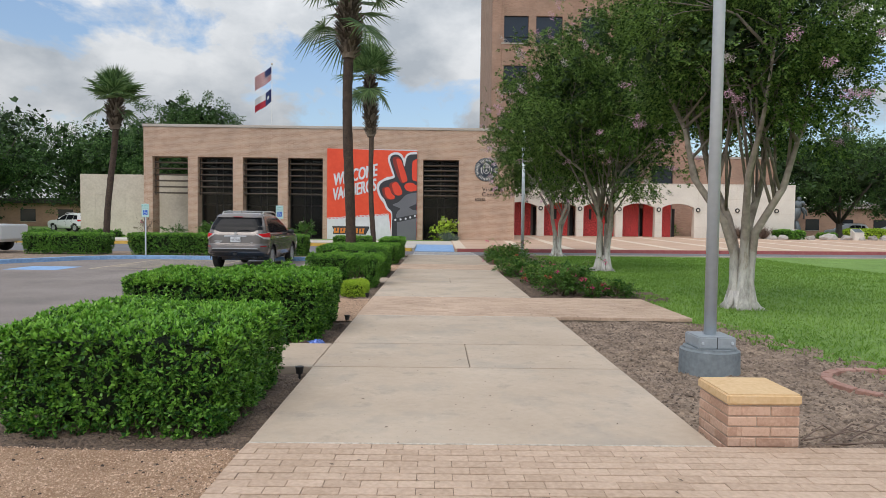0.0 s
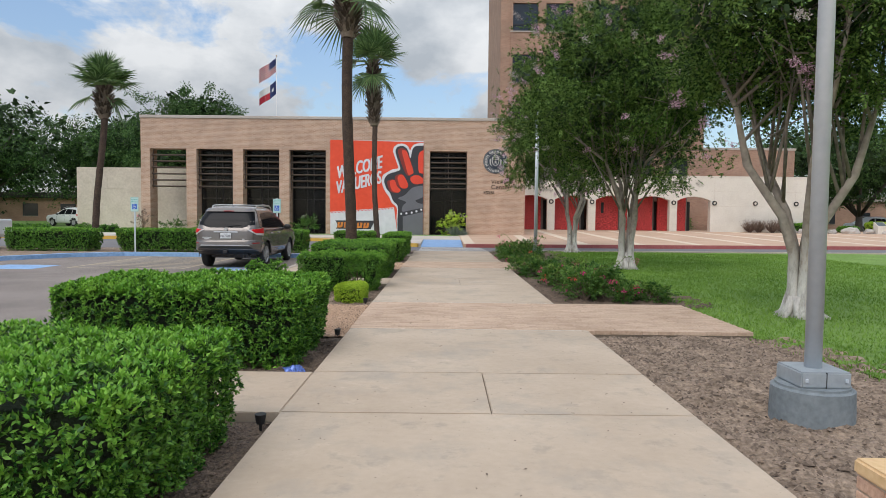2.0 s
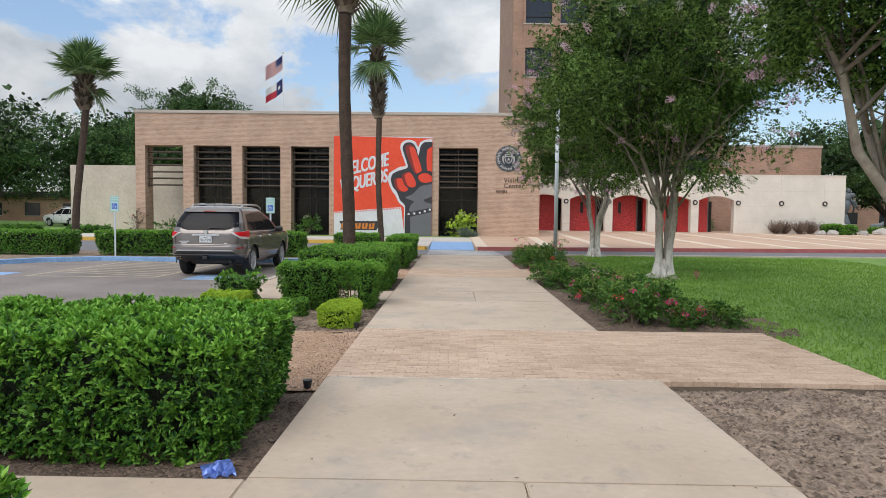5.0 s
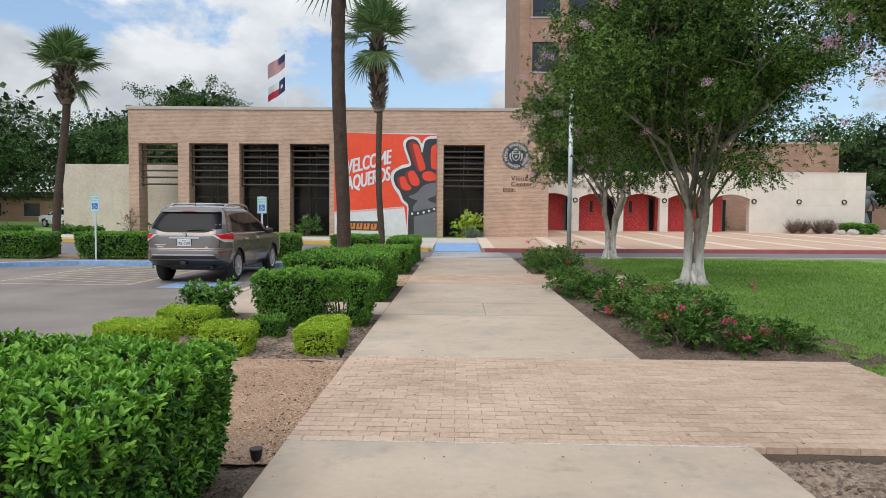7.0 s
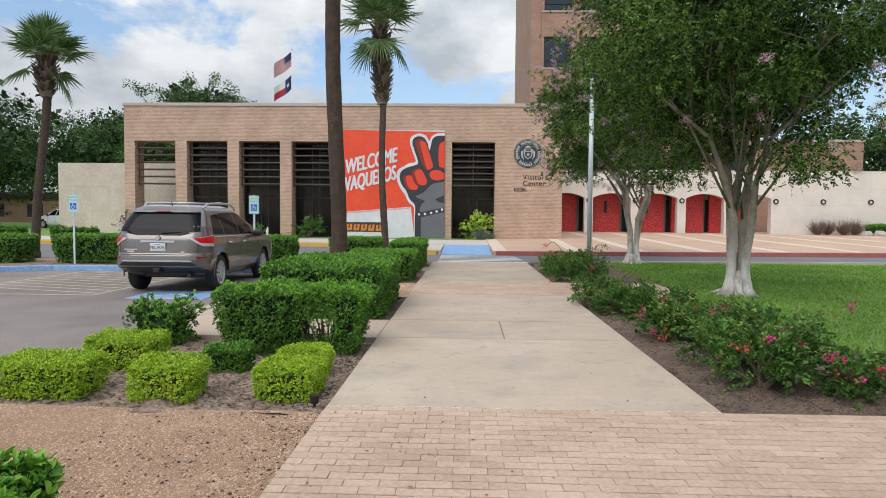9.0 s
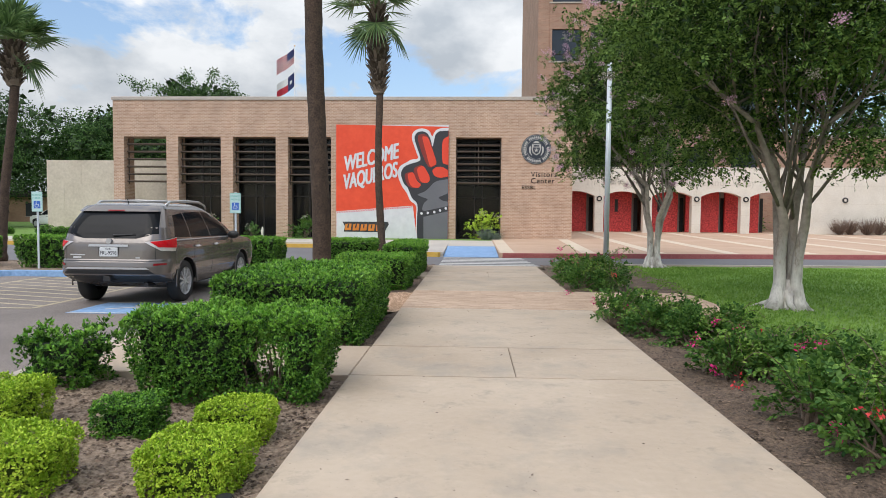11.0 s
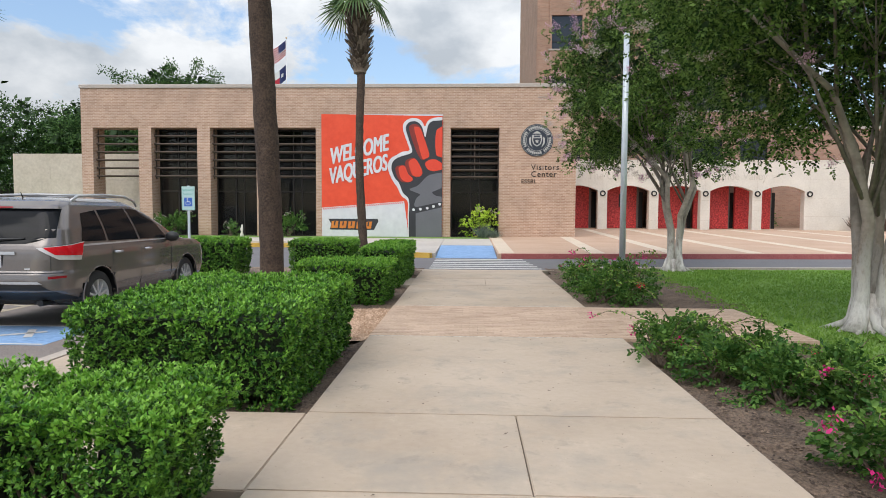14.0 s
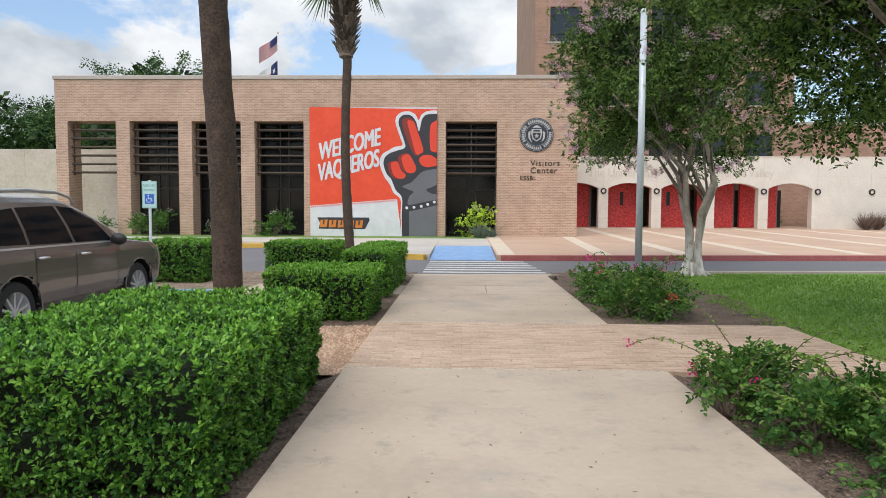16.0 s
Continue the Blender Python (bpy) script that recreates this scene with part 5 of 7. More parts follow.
M_flower_s = shade("scarlet_bract", (0.62, 0.020, 0.045), (0.85, 0.085, 0.085), 0.6, big=4, fine=20, rnd="island", spread=0.5, bump=0, thin=0.3)
BUSHES = [(2.76, 12.66, 0.40, 0.58, 7, 1.0), (3.12, 12.95, 0.46, 0.60, 5, 1.2), (3.42, 12.40, 0.36, 0.36, 20, 0.9), (4.0, 12.55, 0.34, 0.30, 2, 0.8), (2.68, 13.45, 0.38, 0.48, 3, 1.1), (3.2, 13.75, 0.44, 0.54, 4, 1.2),
          (2.66, 14.98, 0.40, 0.46, 5, 0.8), (3.06, 15.0, 0.38, 0.46, 3, 0.9), (3.5, 15.3, 0.36, 0.40, 3, 1.0), (2.8, 16.6, 0.40, 0.42, 3, 1.0), (3.22, 16.65, 0.40, 0.42, 2, 1.2), (2.5, 17.25, 0.38, 0.44, 2, 1.0), (2.95, 17.5, 0.38, 0.44, 2, 1.4), (2.16, 17.95, 0.34, 0.46, 3, 1.2), (2.55, 18.3, 0.38, 0.48, 1, 2.1),
          (2.5, 22.65, 0.48, 0.55, 1, 1.0), (3.0, 22.5, 0.46, 0.56, 2, 1.1), (2.75, 23.25, 0.46, 0.66, 4, 1.5), (3.25, 23.2, 0.42, 0.62, 7, 1.4), (2.5, 24.1, 0.42, 0.56, 1, 1.1), (3.1, 24.3, 0.40, 0.52, 2, 1.2), (2.5, 25.4, 0.38, 0.46, 2, 1.0), (2.95, 26.4, 0.36, 0.44, 1, 1.0)]
for i, (x, y, r, h, fl, reach) in enumerate(BUSHES):
    near = y < 20
    bush(x, y, r, h, 100 + i, 0.044 if near else 0.052, fl, dens=1.0 if near else 0.9, canes=6, reach=reach, blade=leaf_oval if near else leaf_arrays)
for i, (x, r, h) in enumerate(((0.55, 0.85, 1.45), (-9.3, 0.8, 1.15), (-15.6, 0.95, 1.15), (-18.2, 0.6, 0.9), (-12.4, 0.4, 0.6))):
    bush(x, 45.2, r, h, 160 + i, 0.13, 6 if i < 3 else 0, "shrub", "leafy green shrub at the foot of the brick piers", group="shrubs before the building", mat=M_leaf_y if i < 1 else M_leaf_b, dens=0.5, canes=0, z0=0.14, fmat=M_flower_p, blade=leaf_arrays)


def tuft(x, y, z, r, h, seed, c, label, n=160, w=0.02):
    g = rng(seed)
    e = thing("ornamental_grass", label, "grass", "tufts of ornamental grass", at=(x, y, z))
    a, l = g.uniform(0, 6.28, n), g.uniform(0.5, 1.0, n)
    D = np.stack([np.cos(a) * g.uniform(0.1, 1, n), np.sin(a) * g.uniform(0.1, 1, n), np.full(n, 0.9)], 1)
    V, Q = leaf_arrays(g.normal(0, r * 0.15, (n, 3)) * [1, 1, 0], D, g.normal(0, 1, (n, 3)), h * l * 1.2, w, 0.3)
    cloud_mesh("blades", V, Q, c, e)
    return e


M_tan = shade("dry_grass", (0.13, 0.085, 0.065), (0.26, 0.19, 0.15), 0.8, big=2, fine=8, rnd="island", spread=0.5, bump=0, thin=0.2)
M_bluegrass = shade("blue_green_blades", (0.10, 0.14, 0.11), (0.20, 0.25, 0.20), 0.7, big=2, fine=8, rnd="island", spread=0.4, bump=0, thin=0.2)
hedge(-24.8, -21.9, 44.5, 45.5, 0.62, seed=71, density=1700, L=0.08, W=0.04, name="shrub", label="low spreading green shrub before the grey wall", group="shrubs before the building", z0=0.12, round_=0.42, amp=0.22, lean=0.05, young=0.3, near=False)
hedge(-30.5, -27.8, 46.5, 47.6, 0.55, seed=72, density=1300, L=0.09, W=0.045, name="shrub", label="low spreading green shrub before the grey wall", group="shrubs before the building", z0=0.12, round_=0.35, amp=0.2, lean=0.05, young=0.3, near=False)
bush(-20.3, 45.0, 0.6, 1.25, 171, 0.10, 0, "shrub", "thin reddish-twigged shrub before the grey wall", group="shrubs before the building", mat=M_tan, dens=0.22, canes=5, reach=1.1, z0=0.14, blade=leaf_arrays, tips=M_tan)
tuft(0.9, 44.6, 0.16, 0.8, 0.75, 1, M_bluegrass, "blue-green spiky grass tuft by the entrance bay", 260)
tuft(1.45, 44.7, 0.16, 0.6, 0.5, 2, M_bluegrass, "blue-green spiky grass tuft by the entrance bay", 160)
for i, x in enumerate((26.0, 26.9, 27.9, 28.9)):
    tuft(x, 56.0 + 0.3 * (i % 2), rise(56), 0.6, 1.15 if i != 3 else 1.3, 5 + i, M_tan, "dry russet fountain grass before the white wall", 300, 0.03)
bush(22.3, 61.5, 1.0, 1.3, 190, 0.16, 0, "shrub", "low green shrub in the court behind the arch", group="shrubs before the building", mat=M_leaf_b, dens=0.5, canes=0, z0=0.3, blade=leaf_arrays)
# ---- vehicles ----
SUV = [(0.30, 0.62, 4.50, 0.80, 0.25), (0.42, 0.30, 4.70, 0.89, 0.30), (0.50, 0.10, 4.76, 0.91, 0.34), (0.55, 0.02, 4.78, 0.925, 0.38), (0.68, 0.02, 4.80, 0.935, 0.40), (0.77, 0.035, 4.80, 0.935, 0.40), (0.80, 0.07, 4.79, 0.932, 0.38), (0.95, 0.08, 4.70, 0.932, 0.36), (1.04, 0.09, 4.45, 0.925, 0.34),
       (1.08, 0.10, 4.00, 0.91, 0.31), (1.12, 0.115, 3.62, 0.89, 0.28), (1.33, 0.21, 3.20, 0.835, 0.22), (1.54, 0.34, 2.75, 0.75, 0.24), (1.64, 0.42, 2.48, 0.70, 0.24), (1.70, 0.50, 2.30, 0.65, 0.24), (1.745, 0.66, 2.10, 0.56, 0.22), (1.76, 0.95, 1.8, 0.32, 0.2)]
TRUCK = [(0.42, 0.12, 5.5, 0.88, 0.2), (0.55, 0.03, 5.6, 0.95, 0.2), (0.9, 0.03, 5.6, 0.97, 0.16), (1.10, 0.03, 5.4, 0.97, 0.14), (1.16, 0.06, 4.9, 0.94, 0.14), (1.17, 1.9, 4.3, 0.9, 0.12), (1.55, 2.0, 3.7, 0.83, 0.15), (1.80, 2.15, 3.3, 0.74, 0.18), (1.86, 2.4, 3.1, 0.55, 0.2)]


class Shell:
    """The skin of a vehicle: levels of z, rear, front, half width and corner radius. s runs from the middle of the tail to the right."""

    def __init__(self, levels):
        self.t = np.array(levels)

    def level(self, z):
        return [float(np.interp(z, self.t[:, 0], self.t[:, k])) for k in (1, 2, 3, 4)]

    def at(self, s, z, out=0.0):
        yr, yf, hw, r = self.level(z)
        sg, s = (1, s) if s >= 0 else (-1, -s)
        a = hw - r
        arc = r * math.pi / 2
        if s <= a:
            p = (s, yr - out)
        elif s <= a + arc:
            q = (s - a) / r
            p = (a + (r + out) * math.sin(q), yr + r - (r + out) * math.cos(q))
        else:
            y = yr + r + (s - a - arc)
            lim = yf - r * 1.3
            p = (hw + out, y) if y <= lim else (hw + out - (y - lim) ** 2 / (r * 4), y)
        return Vector((sg * p[0], p[1], z))

    def side(self, y, z):
        yr, yf, hw, r = self.level(z)
        return hw - r + r * math.pi / 2 + (y - yr - r)

    def ring(self, z, n):
        yr, yf, hw, r = self.level(z)
        pts = []
        k = n // 4
        for c, (cx, cy, a0) in enumerate(((hw - r, yr + r, -90), (hw - r * 1.0, yf - r, 0), (-hw + r, yf - r, 90), (-hw + r, yr + r, 180))):
            nx = ((hw - r, yf - r), (-hw + r, yf - r), (-hw + r, yr + r), (hw - r, yr + r))[c]
            for j in range(9):
                a = radians(a0 + 90 * j / 8)
                pts.append((cx + r * math.cos(a), cy + r * math.sin(a)))
            e = pts[-1]
            d0 = a0 + 90
            st = (nx[0] + r * math.cos(radians(d0)), nx[1] + r * math.sin(radians(d0)))
            for j in range(1, k):
                u = j / k
                pts.append((e[0] + (st[0] - e[0]) * u, e[1] + (st[1] - e[1]) * u))
        return pts

    def patch(self, corners, nu=10, nv=5, out=0.006, by_y=False, sign=1):
        """A patch lying on the skin from four corners (s or y, z), bottom left first, then right, top right, top left."""
        bm = bmesh.new()
        g = []
        for j in range(nv + 1):
            row = []
            for i in range(nu + 1):
                u, v = i / nu, j / nv
                a = [(1 - v) * ((1 - u) * corners[0][k] + u * corners[1][k]) + v * ((1 - u) * corners[3][k] + u * corners[2][k]) for k in (0, 1)]
                s = self.side(a[0], a[1]) if by_y else a[0]
                row.append(bm.verts.new(self.at(sign * s, a[1], out)))
            g.append(row)
        for j in range(nv):
            for i in range(nu):
                q = (g[j][i], g[j][i + 1], g[j + 1][i + 1], g[j + 1][i])
                bm.faces.new(q if sign > 0 else q[::-1])
        return bm


M_car = plain("brown_grey_metallic", (0.172, 0.150, 0.139), 0.24, 0.40, 0.05, bump=0, big=0.8)
M_car.node_tree.nodes["Principled BSDF"].inputs["Coat Weight"].default_value = 0.7
M_car_white = plain("white_car_paint", (0.72, 0.72, 0.72), 0.3, 0.0, 0.03, bump=0)
M_tint = plain("privacy_glass", (0.010, 0.011, 0.013), 0.06, 0.0, 0.1, bump=0, gloss=0.11)
M_chrome = plain("chrome", (0.62, 0.62, 0.63), 0.22, 0.6, 0.05, bump=0)
M_silver = plain("silver_trim", (0.50, 0.50, 0.50), 0.4, 0.25, 0.05, bump=0)
M_tail = plain("red_lens", (0.55, 0.008, 0.014), 0.2, 0.0, 0.15, bump=0, gloss=0.2)
M_tail_dark = plain("dark_red_lens", (0.22, 0.006, 0.01), 0.3, 0.0, 0.15, bump=0, gloss=0.2)
M_clear = plain("clear_lens", (0.62, 0.58, 0.56), 0.12, 0.2, 0.1, bump=0)
M_rubber = plain("tyre_rubber", (0.018, 0.018, 0.018), 0.8, 0, 0.25)
M_satin = plain("satin_silver", (0.46, 0.46, 0.47), 0.3, 0.3, 0.06, bump=0)
M_seam = plain("dark_seam", (0.02, 0.02, 0.02), 0.7, 0, 0.1, bump=0)
M_plate_white = plain("plate_white", (0.66, 0.67, 0.68), 0.5, 0, 0.04, bump=0)
M_ink = plain("dark_ink", (0.02, 0.022, 0.03), 0.6, 0, 0.1, bump=0)


def wheel(parent, x, y, sgn, r=0.37):
    def lathe(prof, n=36):
        bm = bmesh.new()
        rings = [[bm.verts.new((px * sgn, pr * math.cos(2 * math.pi * k / n), pr * math.sin(2 * math.pi * k / n))) for px, pr in prof] for k in range(n)]
        for k in range(n):
            a, b = rings[k], rings[(k + 1) % n]
            for j in range(len(prof) - 1):
                bm.faces.new((a[j], b[j], b[j + 1], a[j + 1]))
        bmesh.ops.recalc_face_normals(bm, faces=bm.faces)
        bmesh.ops.translate(bm, verts=bm.verts, vec=(x, y, r))
        return bm
    w = part("wheel", lathe([(-0.11, 0.18), (-0.11, r - 0.07), (-0.085, r - 0.01), (-0.05, r), (0.05, r), (0.085, r - 0.012), (0.105, r - 0.06), (0.10, 0.245)]), M_rubber, parent, "black tyre on alloy rim", smooth=True)
    part("rim", lathe([(0.10, 0.245), (0.085, 0.235), (0.03, 0.225), (0.02, 0.20)]), M_silver, w, smooth=True)
    part("brake_well", lathe([(0.0, 0.225), (0.0, 0.001)]), M_black, w)
    bm = bmesh.new()
    for k in range(10):
        a = 2 * math.pi * k / 10
        q = box(bmesh.new(), 0.03, 0.085, -0.016, 0.016, 0.04, 0.235)
        q.transform(Matrix.Translation((x, y, r)) @ Matrix.Rotation(a, 4, "X") @ Matrix.Diagonal((sgn, 1, 1, 1)))
        t = bpy.data.meshes.new("t")
        q.to_mesh(t)
        q.free()
        bm.from_mesh(t)
        bpy.data.meshes.remove(t)
    bmesh.ops.create_cone(bm, cap_ends=True, segments=20, radius1=0.06, radius2=0.05, depth=0.08, matrix=Matrix.Translation((x + sgn * 0.055, y, r)) @ Matrix.Rotation(math.pi / 2 * sgn, 4, "Y"))
    bmesh.ops.recalc_face_normals(bm, faces=bm.faces)
    part("spokes", bm, M_silver, w, "silver spokes")
    return w


def vehicle(name, label, levels, paint, at, turn, axles, detail=True, glass=True, group="", size=1.0):
    e = thing(name, label, "car" if name != "pickup_truck" else "truck", group, at=at, turn=turn)
    e.scale = (size, size, size)
    S = Shell(levels)
    z0, z1 = levels[0][0], levels[-1][0]
    zs = sorted({*np.round(np.linspace(z0, z1, 44), 4).tolist(), *[l[0] for l in levels]})
    bm = bmesh.new()
    rings = [[bm.verts.new((px, py, z)) for px, py in S.ring(z, 120 if detail else 60)] for z in zs]
    n = len(rings[0])
    for a, b in zip(rings, rings[1:]):
        for j in range(n):
            bm.faces.new((a[j], a[(j + 1) % n], b[(j + 1) % n], b[j]))
    bm.faces.new(rings[-1])
    gone = [f for f in bm.faces if any(abs(f.calc_center_median().x) > 0.55 and (f.calc_center_median().y - ay) ** 2 + (f.calc_center_median().z - 0.38) ** 2 < 0.43 ** 2 for ay in axles)]
    bmesh.ops.delete(bm, geom=gone, context="FACES")
    part("body", bm, paint, e, smooth=True)
    part("underbody", B(-0.72, 0.72, 0.85, levels[0][2] - 0.3, 0.26, 0.55), M_black, e)
    hw = S.level(0.6)[2]
    for sg in (1, -1):
        for ay in axles:
            bm = bmesh.new()
            arc = [(sg * hw * 0.995, ay + 0.425 * math.cos(radians(t)), 0.38 + 0.425 * math.sin(radians(t))) for t in range(-10, 191, 10)]
            tube(bm, arc, [0.013] * len(arc), 8)
            part("wheel_arch", bm, paint if paint is M_car else M_black, e, smooth=True)
            bm = bmesh.new()
            for k in range(20):
                q = [bm.verts.new((sg * xx, ay + 0.43 * math.cos(math.pi * t / 20), 0.38 + 0.43 * math.sin(math.pi * t / 20))) for xx, t in ((0.6, k), (0.6, k + 1), (hw - 0.02, k + 1), (hw - 0.02, k))]
                bm.faces.new(q)
            part("wheel_well", bm, M_black, e)
            wheel(e, sg * (hw - 0.13), ay, sg)
    if not glass:
        return e, S
    for sg in (1, -1):
        for tag, c in (("quarter_window", [(0.62, 1.16), (1.22, 1.15), (1.18, 1.58), (0.80, 1.54)]), ("rear_door_window", [(1.27, 1.145), (2.12, 1.135), (1.98, 1.61), (1.23, 1.585)]), ("front_door_window", [(2.18, 1.135), (3.08, 1.125), (2.56, 1.57), (2.04, 1.61)])):
            part(tag, S.patch(c, 10, 6, 0.005, True, sg), M_tint, e, "dark tinted glass", smooth=True)
        part("belt_trim", S.patch([(0.60, 1.10), (3.2, 1.098), (3.2, 1.116), (0.60, 1.125)], 20, 1, 0.010, True, sg), M_chrome, e)
        part("door_seam", S.patch([(2.12, 0.45), (2.132, 0.45), (2.132, 1.08), (2.12, 1.08)], 1, 8, 0.004, True, sg), M_seam, e)
        part("door_seam", S.patch([(1.30, 0.60), (1.312, 0.60), (1.312, 1.08), (1.30, 1.08)], 1, 8, 0.004, True, sg), M_seam, e)
        part("door_seam", S.patch([(3.16, 0.45), (3.172, 0.45), (3.172, 1.05), (3.16, 1.05)], 1, 8, 0.004, True, sg), M_seam, e)
        for y in (1.42, 2.30):
            p = S.at(sg * S.side(y, 0.98), 0.98)
            bm = B(-0.02, 0.035, -0.10, 0.10, -0.018, 0.018, bevel=0.012, seg=2)
            bmesh.ops.translate(bm, verts=bm.verts, vec=p + Vector((sg * 0.02, 0, 0)))
            part("door_handle", bm, M_chrome, e, "chrome handle", smooth=True)
        bm = bmesh.new()
        bmesh.ops.create_uvsphere(bm, u_segments=14, v_segments=10, radius=1, matrix=Matrix.LocRotScale((sg * 1.02, 3.02, 1.14), None, (0.12, 0.075, 0.085)))
        tube(bm, [(sg * 0.84, 3.06, 1.10), (sg * 1.0, 3.03, 1.11)], [0.03, 0.03], 6)
        part("wing_mirror", bm, M_black if paint is not M_car else M_black, e, "black wing mirror", smooth=True)
        bm = bmesh.new()
        rail = [(sg * 0.62, 0.80, 1.70), (sg * 0.635, 0.95, 1.775), (sg * 0.635, 1.6, 1.805), (sg * 0.63, 2.2, 1.79), (sg * 0.62, 2.5, 1.73), (sg * 0.60, 2.62, 1.65)]
        tube(bm, rail, [0.02, 0.022, 0.022, 0.022, 0.02, 0.016], 8)
        part("roof_rail", bm, M_satin, e, "silver roof rail", smooth=True)
        # tail lamp, red above and clear below, wrapping the corner
        part("tail_lamp", S.patch([(0.82, 1.005), (1.21, 0.985), (1.28, 1.150), (0.68, 1.10)], 16, 5, 0.020, False, sg), M_tail, e, "red tail lamp lens", smooth=True)
        part("tail_lamp_lower", S.patch([(0.86, 0.945), (1.20, 0.925), (1.295, 1.162), (0.60, 1.095)], 16, 5, 0.013, False, sg), M_clear, e, "clear lower lamp lens", smooth=True)
        part("reflector", S.patch([(0.76, 0.70), (0.98, 0.71), (0.98, 0.737), (0.76, 0.733)], 6, 1, 0.008, False, sg), M_tail_dark, e, "red bumper reflector")
    part("rear_window", S.patch([(-0.80, 1.225), (0.80, 1.225), (0.73, 1.60), (-0.73, 1.60)], 20, 6, 0.006), M_tint, e, "dark tinted rear window", smooth=True)
    part("window_base", S.patch([(-0.44, 1.15), (0.44, 1.15), (0.78, 1.228), (-0.78, 1.228)], 20, 2, 0.006), M_tint, e, smooth=True)
    part("spoiler", S.patch([(-0.68, 1.60), (0.68, 1.60), (0.62, 1.70), (-0.62, 1.70)], 16, 4, 0.05), paint, e, smooth=True)
    part("brake_light", S.patch([(-0.14, 1.605), (0.14, 1.605), (0.14, 1.627), (-0.14, 1.627)], 4, 1, 0.056), M_tail_dark, e)
    part("bumper_cladding", S.patch([(-1.00, 0.40), (1.00, 0.40), (0.68, 0.632), (-0.68, 0.632)], 20, 4, 0.012), M_black, e, "black lower bumper", smooth=True)
    part("bumper_trim", S.patch([(-0.70, 0.642), (0.70, 0.642), (0.65, 0.674), (-0.65, 0.674)], 20, 2, 0.03), M_satin, e, smooth=True)
    part("bumper_seam", S.patch([(-0.93, 0.772), (0.93, 0.772), (0.93, 0.782), (-0.93, 0.782)], 24, 1, 0.004), M_seam, e)
    part("chrome_strip", S.patch([(-0.34, 1.013), (0.34, 1.013), (0.33, 1.050), (-0.33, 1.050)], 6, 2, 0.022), M_satin, e)
    for sg in (1, -1):
        part("gate_seam", S.patch([(0.77, 0.80), (0.78, 0.80), (0.775, 1.14), (0.765, 1.14)], 1, 6, 0.004, False, sg), M_seam, e)
    bm = bmesh.new()
    bmesh.ops.create_cone(bm, cap_ends=True, segments=24, radius1=0.052, radius2=0.048, depth=0.03, matrix=Matrix.Translation((0, 0.085, 1.105)) @ FACE_SOUTH)
    part("badge", bm, M_chrome, e, "plain chrome badge")
    if detail:
        pl = part("number_plate", B(-0.155, 0.155, 0.065, 0.09, 0.845, 1.0, bevel=0.008), M_plate_white, e, "white number plate with dark characters")
        part("plate_frame", B(-0.172, 0.172, 0.075, 0.10, 0.83, 1.008), M_black, pl)
        lettering("plate_text", "FRL-9598", 0.088, Matrix.Translation((0, 0.063, 0.880)) @ FACE_SOUTH, M_ink, pl, depth=0.001, align="CENTER", width=0.82)
        lettering("plate_text", "TEXAS", 0.036, Matrix.Translation((0, 0.063, 0.960)) @ FACE_SOUTH, M_ink, pl, depth=0.001, align="CENTER")
        part("model_script", S.patch([(-0.66, 0.865), (-0.40, 0.865), (-0.40, 0.885), (-0.66, 0.885)], 4, 1, 0.005), M_silver, e)
        part("model_script", S.patch([(-0.60, 0.82), (-0.46, 0.82), (-0.46, 0.85), (-0.60, 0.85)], 4, 1, 0.005), M_silver, e)
        part("model_script", S.patch([(0.46, 0.82), (0.53, 0.82), (0.53, 0.84), (0.46, 0.84)], 2, 1, 0.005), M_silver, e)
        bm = bmesh.new()
        tube(bm, [(0.06, 0.125, 1.20), (0.26, 0.135, 1.21), (0.42, 0.14, 1.215)], [0.018, 0.014, 0.009], 6)
        part("wiper", bm, M_black, e)
        bm = bmesh.new()
        tube(bm, [(0, 0.75, 1.74), (0, 0.70, 1.82)], [0.012, 0.004], 6)
        part("aerial", bm, M_black, e)
        for y in (1.05, 2.2):
            bm = bmesh.new()
            tube(bm, [(-0.63, y, 1.785), (0, y, 1.80), (0.63, y, 1.785)], [0.017, 0.017, 0.017], 8)
            part("cross_bar", bm, M_satin, e, "silver roof cross bar", smooth=True)
        bm = B(-0.06, 0.06, 0.0, 0.45, 0.44, 0.52, bevel=0.01)
        part("tow_hitch", bm, M_black, e)
        bm = bmesh.new()
        tube(bm, [(0.55, 0.22, 0.37), (0.55, 0.8, 0.37)], [0.04, 0.04], 12)
        part("exhaust", bm, M_black, e)
    return e, S


vehicle("suv", "brown-grey metallic SUV parked in the accessible bay", SUV, M_car, (-6.16, 19.38, -0.12), 0, (0.98, 3.80), size=1.035)
vehicle("suv", "white SUV parked under the oaks", SUV, M_car_white, (-33.0, 62.0, 0.15), 68, (0.98, 3.80), detail=False)
vehicle("pickup_truck", "white pickup truck at the far bays", TRUCK, M_car_white, (-17.75, 26.9, 0.0), 90, (1.0, 4.5), glass=False)
for i, (x, y, a) in enumerate(((49.5, 74, 100), (56.0, 75.0, 80), (63.0, 74.5, 95), (71, 76, 90))):
    vehicle("suv", "white car parked beyond the plaza", SUV, M_car_white, (x, y, 0.1), a, (0.98, 3.80), detail=False, group="parked white cars beyond the plaza")
